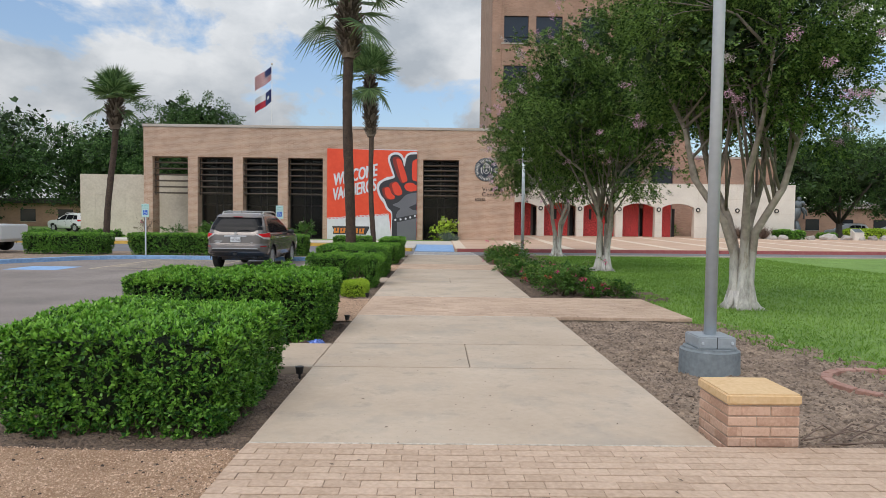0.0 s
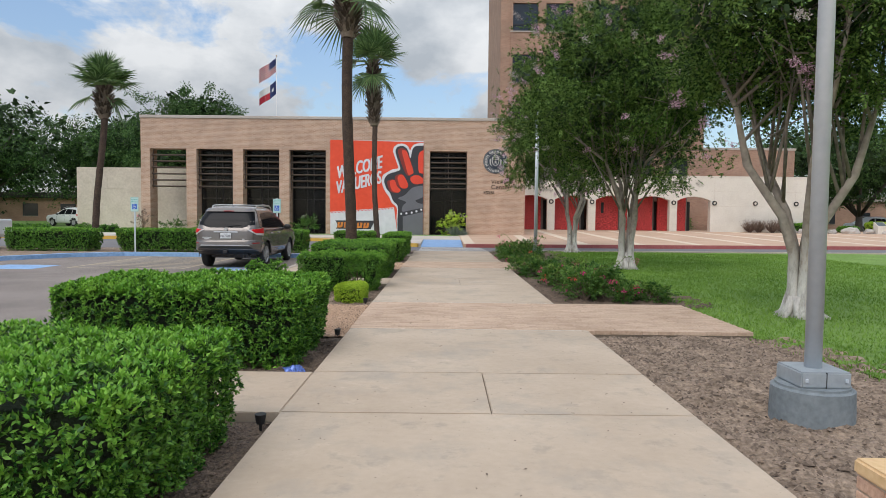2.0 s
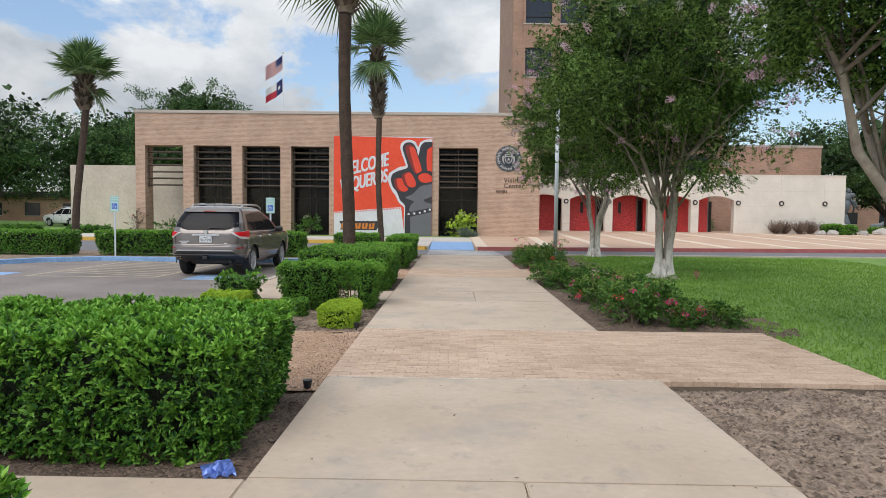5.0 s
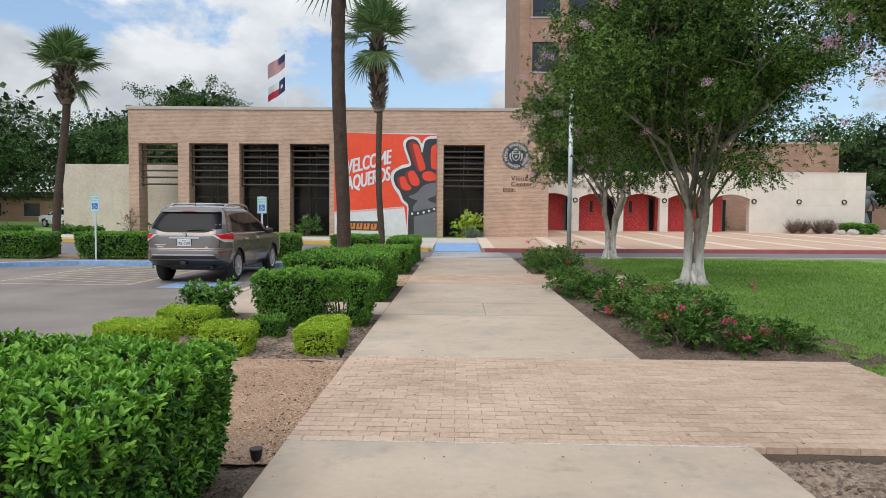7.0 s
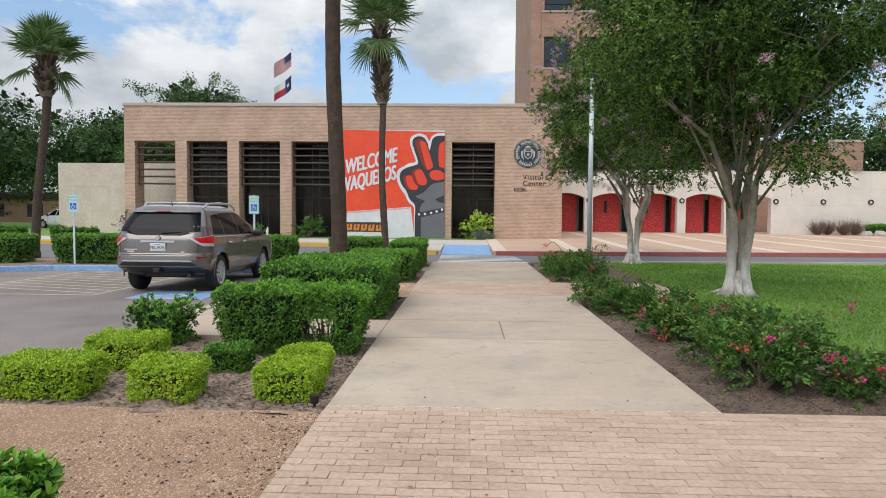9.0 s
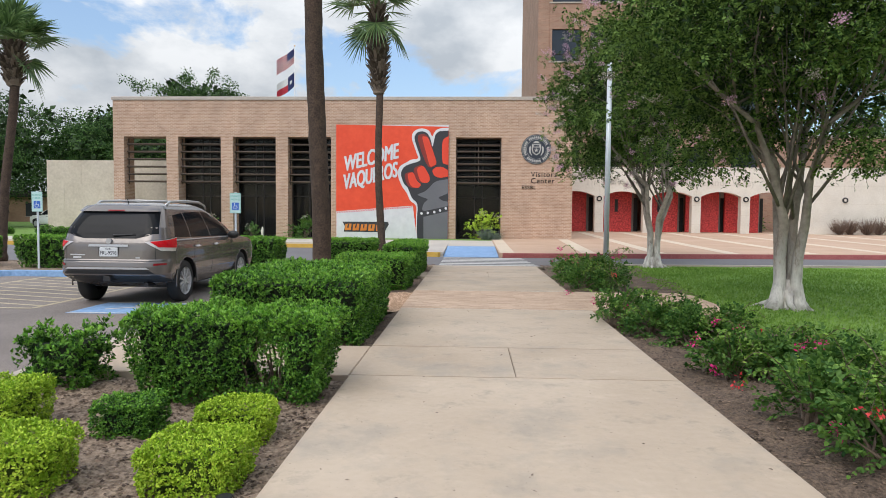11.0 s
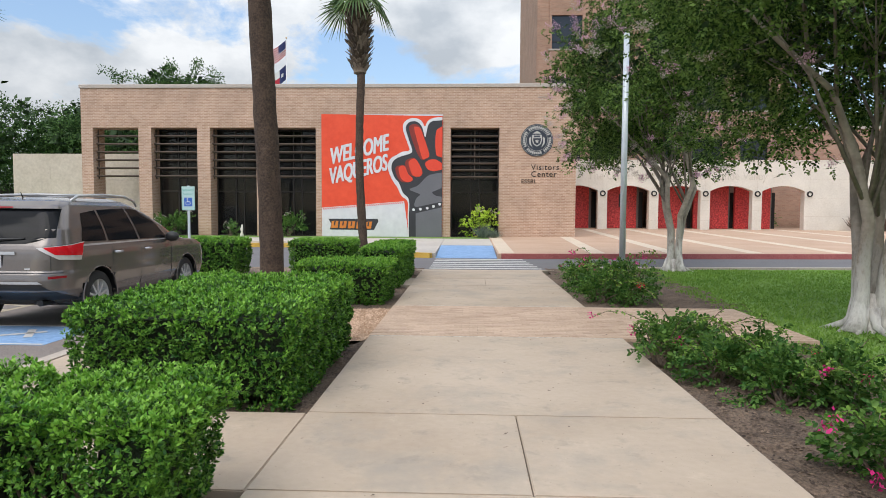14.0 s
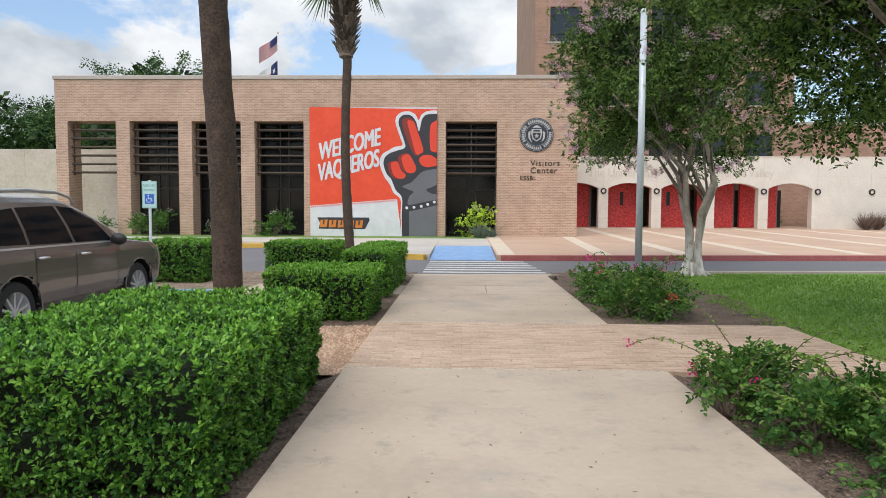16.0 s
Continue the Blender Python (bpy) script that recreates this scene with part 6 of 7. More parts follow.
# ---- banner, seal, lettering ----
M_b_red = shade("banner_red", (0.72, 0.060, 0.018), (0.82, 0.085, 0.030), 0.55, big=0.8, fine=4, bump=0.25, bump_scale=1.6, bdist=0.06)
M_b_red2 = shade("banner_finger_red", (0.68, 0.050, 0.022), (0.76, 0.07, 0.03), 0.55, bump=0.25, bump_scale=1.6, bdist=0.06)
M_b_dkred = shade("banner_dark_red", (0.20, 0.022, 0.016), (0.26, 0.03, 0.02), 0.55, bump=0.25, bump_scale=1.6, bdist=0.06)
M_b_white = shade("banner_white", (0.60, 0.60, 0.63), (0.72, 0.72, 0.74), 0.55, big=0.8, fine=4, bump=0.3, bump_scale=1.6, bdist=0.06)
M_b_black = shade("banner_black", (0.026, 0.026, 0.032), (0.04, 0.04, 0.047), 0.5, bump=0.25, bump_scale=1.6, bdist=0.06)
M_b_grey = shade("banner_grey", (0.125, 0.125, 0.14), (0.16, 0.16, 0.178), 0.55, bump=0.25, bump_scale=1.6, bdist=0.06)
M_b_orange = shade("banner_orange", (0.62, 0.17, 0.02), (0.72, 0.25, 0.04), 0.55, bump=0.1)
BX0, BX1, BZ0, BZ1, BY = -7.70, -1.28, 0.13, 6.62, FY - 0.07
banner = thing("banner", "large red and white welcome banner hung on the brick front", "banner", at=(0, 0, 0))


def bp_(u, v):
    """From the banner's drawing grid, 529 wide and 526 high, to the wall."""
    return (BX0 + (u - 16) / 529 * (BX1 - BX0), BZ1 - (v - 37 + (u - 16) * 0.017) / 526 * (BZ1 - BZ0))


def wavy(name, y, material, u0, u1, v0, v1, label):
    bm = bmesh.new()
    g = []
    for j in range(33):
        row = []
        for i in range(33):
            px, pz = bp_(u0 + (u1 - u0) * i / 32, v0 + (v1 - v0) * j / 32)
            row.append(bm.verts.new((px, y + 0.012 * noise.noise(Vector((px * 0.8, pz * 0.5, 3))), pz)))
        g.append(row)
    for j in range(32):
        for i in range(32):
            bm.faces.new((g[j][i], g[j + 1][i], g[j + 1][i + 1], g[j][i + 1]))
    return part(name, bm, material, banner, label, smooth=True)


part("backing", B(BX0, BX1, BY + 0.02, BY + 0.03, BZ0, BZ1 - 0.02), M_b_white, banner)
wavy("cloth", BY, M_b_red, 16, 545, 37, 563, "red cloth")


def art(name, pts, layer, material, smooth=True):
    q = []
    n = len(pts)
    for i in range(n):
        p0, p1, p2, p3 = (pts[(i + k - 1) % n] for k in range(4))
        hard = [a > 540 or b > 556 for a, b in (p1, p2)]
        for t in ((0, 0.25, 0.5, 0.75) if smooth and not any(hard) else (0,)):
            q.append(tuple(0.5 * (2 * p1[k] + (p2[k] - p0[k]) * t + (2 * p0[k] - 5 * p1[k] + 4 * p2[k] - p3[k]) * t * t + (3 * p1[k] - p0[k] - 3 * p2[k] + p3[k]) * t ** 3) for k in (0, 1)))
    return plate(name, [bp_(min(max(a, 16), 544), min(b, 562)) for a, b in q], BY - 0.016 - 0.006 * layer, material, banner, thick=0.003)


art("white_field", [(17, 446), (380, 409), (400, 562), (17, 562)], 0, M_b_white, False)
art("stitch_band", [(17, 437), (378, 402), (380, 411), (17, 448)], 1, M_b_white, False)
for k in range(44):
    u = 20 + k * 8.1
    v = 446 - (u - 17) * 0.097
    art("stitch", [(u, v), (u + 3.4, v - 0.4), (u + 6.4, v - 8), (u + 3, v - 7.6)], 2, M_b_red2, False)
art("hand_outline", [(398, 561), (394, 470), (394, 405), (366, 378), (350, 345), (330, 318), (314, 285), (307, 252), (318, 222), (345, 205), (370, 191), (401, 184), (394, 158), (383, 128), (373, 95), (377, 68), (400, 51), (430, 48), (455, 60), (468, 82), (480, 60), (500, 47), (528, 42), (544, 42), (544, 300), (544, 561)], 1, M_b_white)
art("hand_shape", [(400, 561), (399, 470), (400, 396), (374, 366), (355, 322), (336, 300), (323, 262), (330, 233), (352, 216), (380, 206), (412, 193), (408, 165), (394, 125), (385, 92), (394, 70), (415, 61), (440, 66), (458, 90), (469, 128), (477, 100), (484, 74), (505, 58), (544, 55), (544, 300), (544, 561)], 2, M_b_black)
for nm, pts, m, lay in (
        ("finger_shade", [(400, 92), (415, 74), (440, 78), (460, 110), (486, 200), (470, 222), (448, 218), (420, 160)], M_b_dkred, 3), ("finger", [(422, 92), (432, 84), (448, 90), (460, 118), (488, 200), (474, 216), (458, 218), (440, 160)], M_b_red2, 4),
        ("finger", [(516, 110), (524, 92), (544, 80), (544, 212), (520, 206), (514, 160)], M_b_red2, 4), ("thumb", [(470, 240), (488, 223), (520, 222), (543, 236), (543, 264), (512, 271), (482, 264)], M_b_red2, 4),
        ("finger_shade", [(382, 240), (400, 220), (428, 220), (456, 268), (452, 292), (425, 296), (398, 282)], M_b_dkred, 3), ("finger", [(398, 240), (408, 224), (430, 222), (456, 266), (454, 290), (432, 296), (412, 284)], M_b_red2, 4),
        ("finger_shade", [(340, 262), (356, 250), (378, 250), (398, 288), (410, 316), (372, 320), (350, 300)], M_b_dkred, 3), ("finger", [(354, 262), (364, 252), (382, 252), (396, 284), (416, 304), (404, 319), (378, 316), (362, 298)], M_b_red2, 4),
        ("palm_grey", [(402, 350), (440, 332), (480, 292), (520, 280), (544, 276), (544, 340), (520, 352), (500, 362), (520, 376), (544, 380), (544, 400), (432, 426), (430, 392), (448, 372), (425, 362)], M_b_grey, 3),
        ("wrist_grey", [(430, 561), (429, 452), (544, 424), (544, 561)], M_b_grey, 3)):
    art(nm, pts, lay, m, nm != "wrist_grey")
for u, v in ((420, 437), (450, 434), (480, 429), (507, 421), (534, 411)):
    art("stud", [(u + 6 * math.cos(k * 0.785), v + 6 * math.sin(k * 0.785)) for k in range(8)], 5, M_b_white)


def words(text, u, v, size, width, slope):
    c = bpy.data.curves.new("t", "FONT")
    c.body, c.size, c.extrude, c.shear, c.offset = text, size, 0.0008, 0.06, 0.0
    o = new("t", c)
    bpy.context.view_layer.update()
    me = bpy.data.meshes.new_from_object(o.evaluated_get(bpy.context.evaluated_depsgraph_get()))
    bpy.data.objects.remove(o)
    co = np.array([v_.co for v_ in me.vertices])
    k = width / (co[:, 0].max() - co[:, 0].min())
    px, pz = bp_(u, v)
    co[:, 0] = (co[:, 0] - co[:, 0].min()) * k
    faces = [list(p.vertices) for p in me.polygons]
    V, F = [], []
    for n_, (dx, dz) in enumerate(((0, 0), (0.03, 0), (0.06, 0), (0, 0.03), (0.03, 0.03), (0.06, 0.03))):
        F += [[i + len(co) * n_ for i in f] for f in faces]
        V.append(np.stack([px + co[:, 0] + dx, BY - 0.024 - 0.002 * n_ - co[:, 2], pz + co[:, 1] + dz + co[:, 0] * slope], 1))
    bold = bpy.data.meshes.new("banner_text")
    bold.from_pydata(np.concatenate(V).tolist(), [], F)
    bold.materials.append(M_b_white)
    bpy.data.meshes.remove(me)
    ob = new("banner_text", bold)
    ob.parent = banner
    tagged(ob, "white slanted capital letters")


words("WELCOME", 54, 252, 1.22, 3.08, 0.25)
words("VAQUEROS", 50, 337, 1.22, 3.05, 0.25)
# the plain slanted mark below
art("mark_outline", [(46, 484), (262, 480), (266, 490), (246, 528), (52, 530), (58, 506)], 2, M_b_black, False)
for k in range(5):
    u = 60 + k * 37
    art("mark_block", [(u, 494), (u + 30, 492), (u + 26, 522), (u - 3, 524)], 3, M_b_orange, False)
    art("mark_gap", [(u + 12, 494), (u + 18, 494), (u + 15, 512), (u + 9, 512)], 4, M_b_black, False)

M_seal = plain("seal_blue_black", (0.032, 0.042, 0.06), 0.5, 0.2, 0.1, bump=0)
M_seal_l = plain("seal_pale", (0.50, 0.49, 0.46), 0.5, 0.2, 0.05, bump=0)
seal = thing("wall_seal", "round dark wall seal with pale ring and shield", "sign", at=(3.66, FY, 5.26))
for r0, y, m, nm in ((0.84, -0.05, M_seal, "disc"), (0.80, -0.056, M_seal_l, "rim_line"), (0.785, -0.062, M_seal, "letter_band"), (0.56, -0.068, M_seal_l, "rim_line"), (0.545, -0.074, M_seal, "field")):
    bm = bmesh.new()
    bmesh.ops.create_cone(bm, cap_ends=True, segments=48, radius1=r0, radius2=r0, depth=-y, matrix=Matrix.Translation((0, y / 2, 0)) @ FACE_SOUTH)
    part(nm, bm, m, seal)
for k in range(40):
    a = 2 * math.pi * k / 40
    if k % 9 == 8:
        continue
    bm = B(-0.035, 0.035, -0.070, -0.055, 0.605, 0.74)
    bm.transform(Matrix.Rotation(a, 4, "Y"))
    part("letter_bar", bm, M_seal_l, seal)
plate("shield", [(-0.25, 0.28), (0.25, 0.28), (0.27, 0.05), (0.2, -0.2), (0, -0.34), (-0.2, -0.2), (-0.27, 0.05)], -0.080, M_seal_l, seal)
plate("shield_field", [(-0.20, 0.10), (0.20, 0.10), (0.20, 0.0), (0.15, -0.17), (0, -0.28), (-0.15, -0.17), (-0.20, 0.0)], -0.086, M_seal, seal)
plate("star", [((0.13 if k % 2 == 0 else 0.055) * math.sin(k * math.pi / 5), -0.06 + (0.13 if k % 2 == 0 else 0.055) * math.cos(k * math.pi / 5)) for k in range(10)], -0.092, M_seal_l, seal)
plate("book", [(-0.16, 0.24), (0.16, 0.24), (0.16, 0.15), (-0.16, 0.15)], -0.086, M_seal, seal)
for sg in (1, -1):
    plate("laurel", [(sg * 0.30, 0.2), (sg * 0.42, 0.1), (sg * 0.40, -0.18), (sg * 0.22, -0.40), (sg * 0.32, -0.14)][::sg], -0.080, M_seal_l, seal)
plate("torch", [(-0.05, 0.46), (0.05, 0.46), (0.22, 0.34), (-0.22, 0.34)], -0.080, M_seal_l, seal)
sign_vc = thing("wall_lettering", "dark metal wall lettering reading Visitors Center ESSBL", "sign", at=(0, FY, 0))
for text, x, z, s in (("Visitors", 3.37, 3.72, 0.42), ("Center", 3.37, 3.36, 0.42), ("ESSBL", 2.86, 3.02, 0.30)):
    lettering("letters", text, s, Matrix.Translation((x, -0.012, z)) @ FACE_SOUTH, M_mullion, sign_vc, depth=0.012, space=1.12)
carved = thing("wall_inscription", "carved inscription across the white limestone wall", "sign", at=(0, AY, 0))
lettering("letters", "The University of Texas Rio Grande Valley", 0.78, Matrix.Translation((8.3, -0.012, 3.78)) @ FACE_SOUTH, M_carved, carved, depth=0.01, width=0.90)

# ---- accessible parking signs ----
M_sign_w = plain("sign_white", (0.62, 0.68, 0.70), 0.4, 0, 0.04, bump=0)
M_sign_g = plain("sign_green", (0.10, 0.42, 0.36), 0.5, 0, 0.05, bump=0)
M_sign_b = plain("sign_blue", (0.03, 0.13, 0.52), 0.4, 0, 0.05, bump=0)
M_sign_p = plain("pale_aqua_sign", (0.50, 0.68, 0.66), 0.5, 0, 0.05, bump=0)


def access_sign():
    e = thing("parking_sign", "reserved accessible parking sign on a steel post in the hedge", "sign", "accessible parking signs")
    part("post", B(-0.028, 0.028, 0.0, 0.03, -0.1, 2.12, bevel=0.006), M_steel, e)
    pan = part("panel", B(-0.155, 0.155, -0.008, -0.002, 1.55, 2.10, bevel=0.003), M_sign_p, e)
    for x0, x1, z0, z1 in ((-0.145, 0.145, 2.085, 2.092), (-0.145, 0.145, 1.558, 1.565), (-0.145, -0.138, 1.565, 2.085), (0.138, 0.145, 1.565, 2.085)):
        part("border", B(x0, x1, -0.011, -0.008, z0, z1), M_sign_g, pan)
    for t, z in (("RESERVED", 1.99), ("PARKING", 1.90)):
        lettering("letters", t, 0.068, Matrix.Translation((0, -0.010, z)) @ FACE_SOUTH, M_sign_g, pan, depth=0.001, align="CENTER", width=0.85)
    part("blue_field", B(-0.095, 0.095, -0.012, -0.008, 1.64, 1.84), M_sign_b, pan)
    plate("head", [(-0.02 + 0.016 * math.cos(k * 0.785), 1.812 + 0.016 * math.sin(k * 0.785)) for k in range(8)], -0.016, M_sign_w, pan)
    plate("figure", [(-0.028, 1.79), (-0.012, 1.79), (-0.008, 1.745), (0.03, 1.742), (0.05, 1.69), (0.066, 1.695), (0.044, 1.757), (-0.006, 1.76), (-0.026, 1.73)], -0.016, M_sign_w, pan)
    ring = [(-0.012 + 0.052 * math.cos(a), 1.715 + 0.052 * math.sin(a)) for a in np.linspace(2.3, 6.0, 14)] + [(-0.012 + 0.040 * math.cos(a), 1.715 + 0.040 * math.sin(a)) for a in np.linspace(6.0, 2.3, 14)]
    plate("wheel", ring, -0.016, M_sign_w, pan)
    return e


s0 = access_sign()
s0.matrix_world = pose(-6.36, 26.1, -0.03)
copy_thing(s0, pose(-11.88, 26.05, -0.03))

# ---- painted bays ----
marks = thing("road_marking_bays", "faded paint of the accessible bays on asphalt", "road marking", kind="structure")
def stripe(x0, y0, x1, y1, w, m, parent=marks, z=-0.116):
    d = Vector((x1 - x0, y1 - y0)).normalized()
    n = Vector((-d.y, d.x)) * w / 2
    bm = bmesh.new()
    bm.faces.new([bm.verts.new((p[0] + s * n.x, p[1] + s * n.y, z)) for p, s in (((x0, y0), -1), ((x1, y1), -1), ((x1, y1), 1), ((x0, y0), 1))])
    bmesh.ops.recalc_face_normals(bm, faces=bm.faces)
    for f in bm.faces:
        if f.normal.z < 0:
            f.normal_flip()
    return part("paint_line", bm, m, parent)


stripe(-7.35, 19.2, -7.35, 24.5, 0.1, M_paint_pale)
stripe(-10.6, 19.2, -10.6, 24.5, 0.1, M_paint_pale)
stripe(-10.6, 19.2, -7.35, 19.2, 0.1, M_paint_pale)
for k in range(11):
    y = 19.5 + k * 0.48
    stripe(-10.55, min(24.4, y + 0.9), -7.4, y, 0.09, M_paint_pale)
stripe(-4.45, 15.0, -4.45, 24.4, 0.1, M_paint_white)
bl = thing("road_marking_access", "blue painted accessible parking square with a white symbol", "road marking", kind="structure")
part("blue_square", B(-6.5, -5.0, 18.75, 20.05, -0.122, -0.1165), M_paint_blue, bl)
stripe(-6.48, 18.79, -5.02, 18.79, 0.06, M_paint_white, bl, -0.1125)
stripe(-6.48, 20.01, -5.02, 20.01, 0.06, M_paint_white, bl, -0.1125)
stripe(-6.1, 19.2, -5.5, 19.6, 0.1, M_paint_white, bl, -0.1125)
stripe(-5.5, 19.2, -5.8, 19.75, 0.1, M_paint_white, bl, -0.1125)
part("blue_square", B(-12.9, -11.3, 18.6, 20.1, -0.122, -0.1165), M_paint_blue, bl)

# ---- lamp posts, pillar ----
lp = thing("street_lamp", "tall grey steel lamp post on a round concrete base", "lamp post", "lamp posts", at=(3.02, 5.55, -0.1))
part("base", cyl(bmesh.new(), 0, 0, -0.1, 0.30, 0.305, 0.295, 40, 0.03), M_lamp_base, lp, "grey painted round concrete base", smooth=False)
pc = part("base_cover", B(-0.19, 0.19, -0.19, 0.19, 0.30, 0.425, bevel=0.012, seg=2), M_cover, lp, "square steel base cover")
part("cover_seam", B(-0.003, 0.003, -0.1925, -0.18, 0.305, 0.42), M_seam, pc)
part("shaft", cyl(bmesh.new(), 0, 0, 0.425, 9.0, 0.062, 0.055, 28), M_steel, lp, smooth=True)
for sx in (-1, 1):
    part("bolt", cyl(bmesh.new(), sx * 0.15, -0.196, 0.35, 0.375, 0.012, n=10), M_steel, pc)
lp2 = thing("street_lamp", "slim grey steel lamp post beside the walk", "lamp post", "lamp posts", at=(3.88, 27.2, -0.08))
part("base", cyl(bmesh.new(), 0, 0, -0.05, 0.25, 0.2, 0.19, 24, 0.02), M_lamp_base, lp2)
part("shaft", cyl(bmesh.new(), 0, 0, 0.25, 5.82, 0.075, 0.068, 24), M_steel, lp2, smooth=True)
part("cap", cyl(bmesh.new(), 0, 0, 5.82, 5.89, 0.08, 0.05, 24), M_steel, lp2)

PX, PY, PW = 2.36, 3.33, 0.48
pil = thing("brick_pillar", "short square brick pillar with an ochre cap beside the walk", "pillar", at=(PX, PY, -0.10))
part("core", B(-PW / 2 + 0.006, PW / 2 - 0.006, -PW / 2 + 0.006, PW / 2 - 0.006, -0.05, 0.365), M_mortar, pil)
bl_, bh = 0.2, 0.07
g = rng(77)
def mk(nm, a, b, c):
    bm = B(-a / 2, a / 2, -b / 2, b / 2, -c / 2, c / 2, bevel=0.004)
    me = bpy.data.meshes.new(nm)
    bm.to_mesh(me)
    bm.free()
    me.materials.append(M_pbrick)
    return me


me_l, me_h = mk("brick", 0.19, 0.095, 0.06), mk("brick_half", 0.092, 0.095, 0.06)
for r in range(6):
    z = 0.01 + r * bh
    if z > 0.33:
        break
    for sd in range(4):
        rot = Matrix.Rotation(sd * math.pi / 2, 4, "Z")
        xs = [(-0.145, me_l), (0.052, me_l), (0.194, me_h)] if (r + sd) % 2 else [(-0.194, me_h), (-0.052, me_l), (0.145, me_l)]
        for x, me in xs:
            o = new("brick", me)
            o.parent = pil
            o.matrix_local = rot @ pose(x, -PW / 2 + 0.0475 - 0.002 * g.random(), z + 0.03, 0, 0, g.normal(0, 0.5))
bm = B(-0.252, 0.252, -0.252, 0.252, 0.362, 0.435, bevel=0.012, seg=3)
for v in bm.verts:
    if v.co.z > 0.43:
        v.co.z += 0.015 * (1 - max(abs(v.co.x), abs(v.co.y)) / 0.262)
part("cap", bm, M_cap, pil, "ochre painted concrete cap")

# ---- flags ----
M_f_red, M_f_blue, M_f_white = plain("flag_red", (0.42, 0.02, 0.04), 0.7, 0, 0.05, bump=0), plain("flag_blue", (0.02, 0.03, 0.12), 0.7, 0, 0.05, bump=0), plain("flag_white", (0.66, 0.66, 0.66), 0.7, 0, 0.03, bump=0)
FLX, FLY, FLZ = -30.2, 120.0, 29.8
fp = thing("flagpole", "tall white flagpole with two flags behind the building", "flagpole", at=(FLX, FLY, 0))
part("pole", cyl(bmesh.new(), 0, 0, 0, FLZ, 0.12, 0.06, 16), M_f_white, fp, smooth=True)
bm = bmesh.new()
bmesh.ops.create_uvsphere(bm, u_segments=12, v_segments=8, radius=0.14, matrix=Matrix.Translation((0, 0, FLZ + 0.1)))
part("finial", bm, M_cap, fp, smooth=True)


def flag_piece(name, u0, u1, v0, v1, top, m, parent, lay=0):
    """A piece of a flag that flies to the left of the pole and droops; u along the fly, v down the hoist, both 0 to 1."""
    bm = bmesh.new()
    n = 10
    def pt(u, v):
        return Vector((-0.1 - 2.8 * u, -0.3 * math.sin(u * 7) - 0.5 * u - 0.015 * lay, top - 2.4 * v - 2.3 * u - 0.2 * math.sin(u * 6)))
    g = [[bm.verts.new(pt(u0 + (u1 - u0) * i / n, v0 + (v1 - v0) * j / 2)) for i in range(n + 1)] for j in range(3)]
    for j in range(2):
        for i in range(n):
            bm.faces.new((g[j][i], g[j][i + 1], g[j + 1][i + 1], g[j + 1][i]))
    return part(name, bm, m, parent)


f1 = flag_piece("flag", 0, 1, 0, 1, FLZ - 0.3, M_f_white, fp)
tagged(f1, "red and white striped flag with blue canton")
for k in range(0, 13, 2):
    flag_piece("stripe", 0, 1, k / 13, (k + 1) / 13, FLZ - 0.3, M_f_red, f1, 1)
flag_piece("canton", 0, 0.4, 0, 7 / 13, FLZ - 0.3, M_f_blue, f1, 2)
f2 = flag_piece("flag", 0, 1, 0, 1, FLZ - 4.3, M_f_white, fp)
tagged(f2, "flag with blue hoist band, white star, white and red halves")
flag_piece("red_half", 0.34, 1, 0.5, 1, FLZ - 4.3, M_f_red, f2, 1)
flag_piece("blue_band", 0, 0.34, 0, 1, FLZ - 4.3, M_f_blue, f2, 1)
flag_piece("star", 0.12, 0.23, 0.38, 0.62, FLZ - 4.3, M_f_white, f2, 2)

# ---- statue bed ----
M_bronze = shade("weathered_bronze", (0.075, 0.095, 0.105), (0.15, 0.175, 0.185), 0.55, 0.35, big=2, fine=10, bump=0.3)
M_rock = shade("pale_boulder", (0.28, 0.25, 0.22), (0.47, 0.43, 0.39), 0.9, big=1.2, fine=8, rnd="object", spread=0.3, bump=0.6, bump_scale=8, bdist=0.05)
SX, SY = 33.6, 60.0
st = bmesh.new()
def blob(c, s, r=(0, 0, 0)):
    bmesh.ops.create_uvsphere(st, u_segments=16, v_segments=12, radius=1, matrix=Matrix.LocRotScale(c, Euler([radians(a) for a in r]), s))
blob((0.1, 0, 2.2), (0.55, 0.5, 0.95), (0, 18, 0))
blob((0.25, 0, 3.1), (0.5, 0.45, 0.55), (0, 30, 0))
blob((0.75, 0, 3.35), (0.32, 0.25, 0.25), (0, 30, 0))
blob((0.45, 0, 3.8), (0.22, 0.22, 0.28))
for pts, rr in (([(-0.2, 0.25, 1.8), (-0.45, 0.3, 1.1), (-0.35, 0.3, 0.2)], [0.24, 0.16, 0.12]), ([(-0.1, -0.25, 1.8), (-0.4, -0.3, 1.0), (-0.55, -0.3, 0.15)], [0.24, 0.16, 0.12]), ([(0.7, 0.2, 2.8), (1.05, 0.25, 2.2), (0.95, 0.25, 1.6)], [0.17, 0.11, 0.08]), ([(0.7, -0.2, 2.8), (1.1, -0.25, 2.5), (1.2, -0.25, 2.0)], [0.17, 0.11, 0.08]), ([(-0.4, 0, 2.0), (-0.8, 0, 1.6), (-0.8, 0, 0.8)], [0.1, 0.14, 0.05]), ([(0.3, 0, 0.0), (0.4, 0, 0.6), (0.2, 0, 1.4)], [0.5, 0.3, 0.2])):
    tube(st, pts, rr, 10)
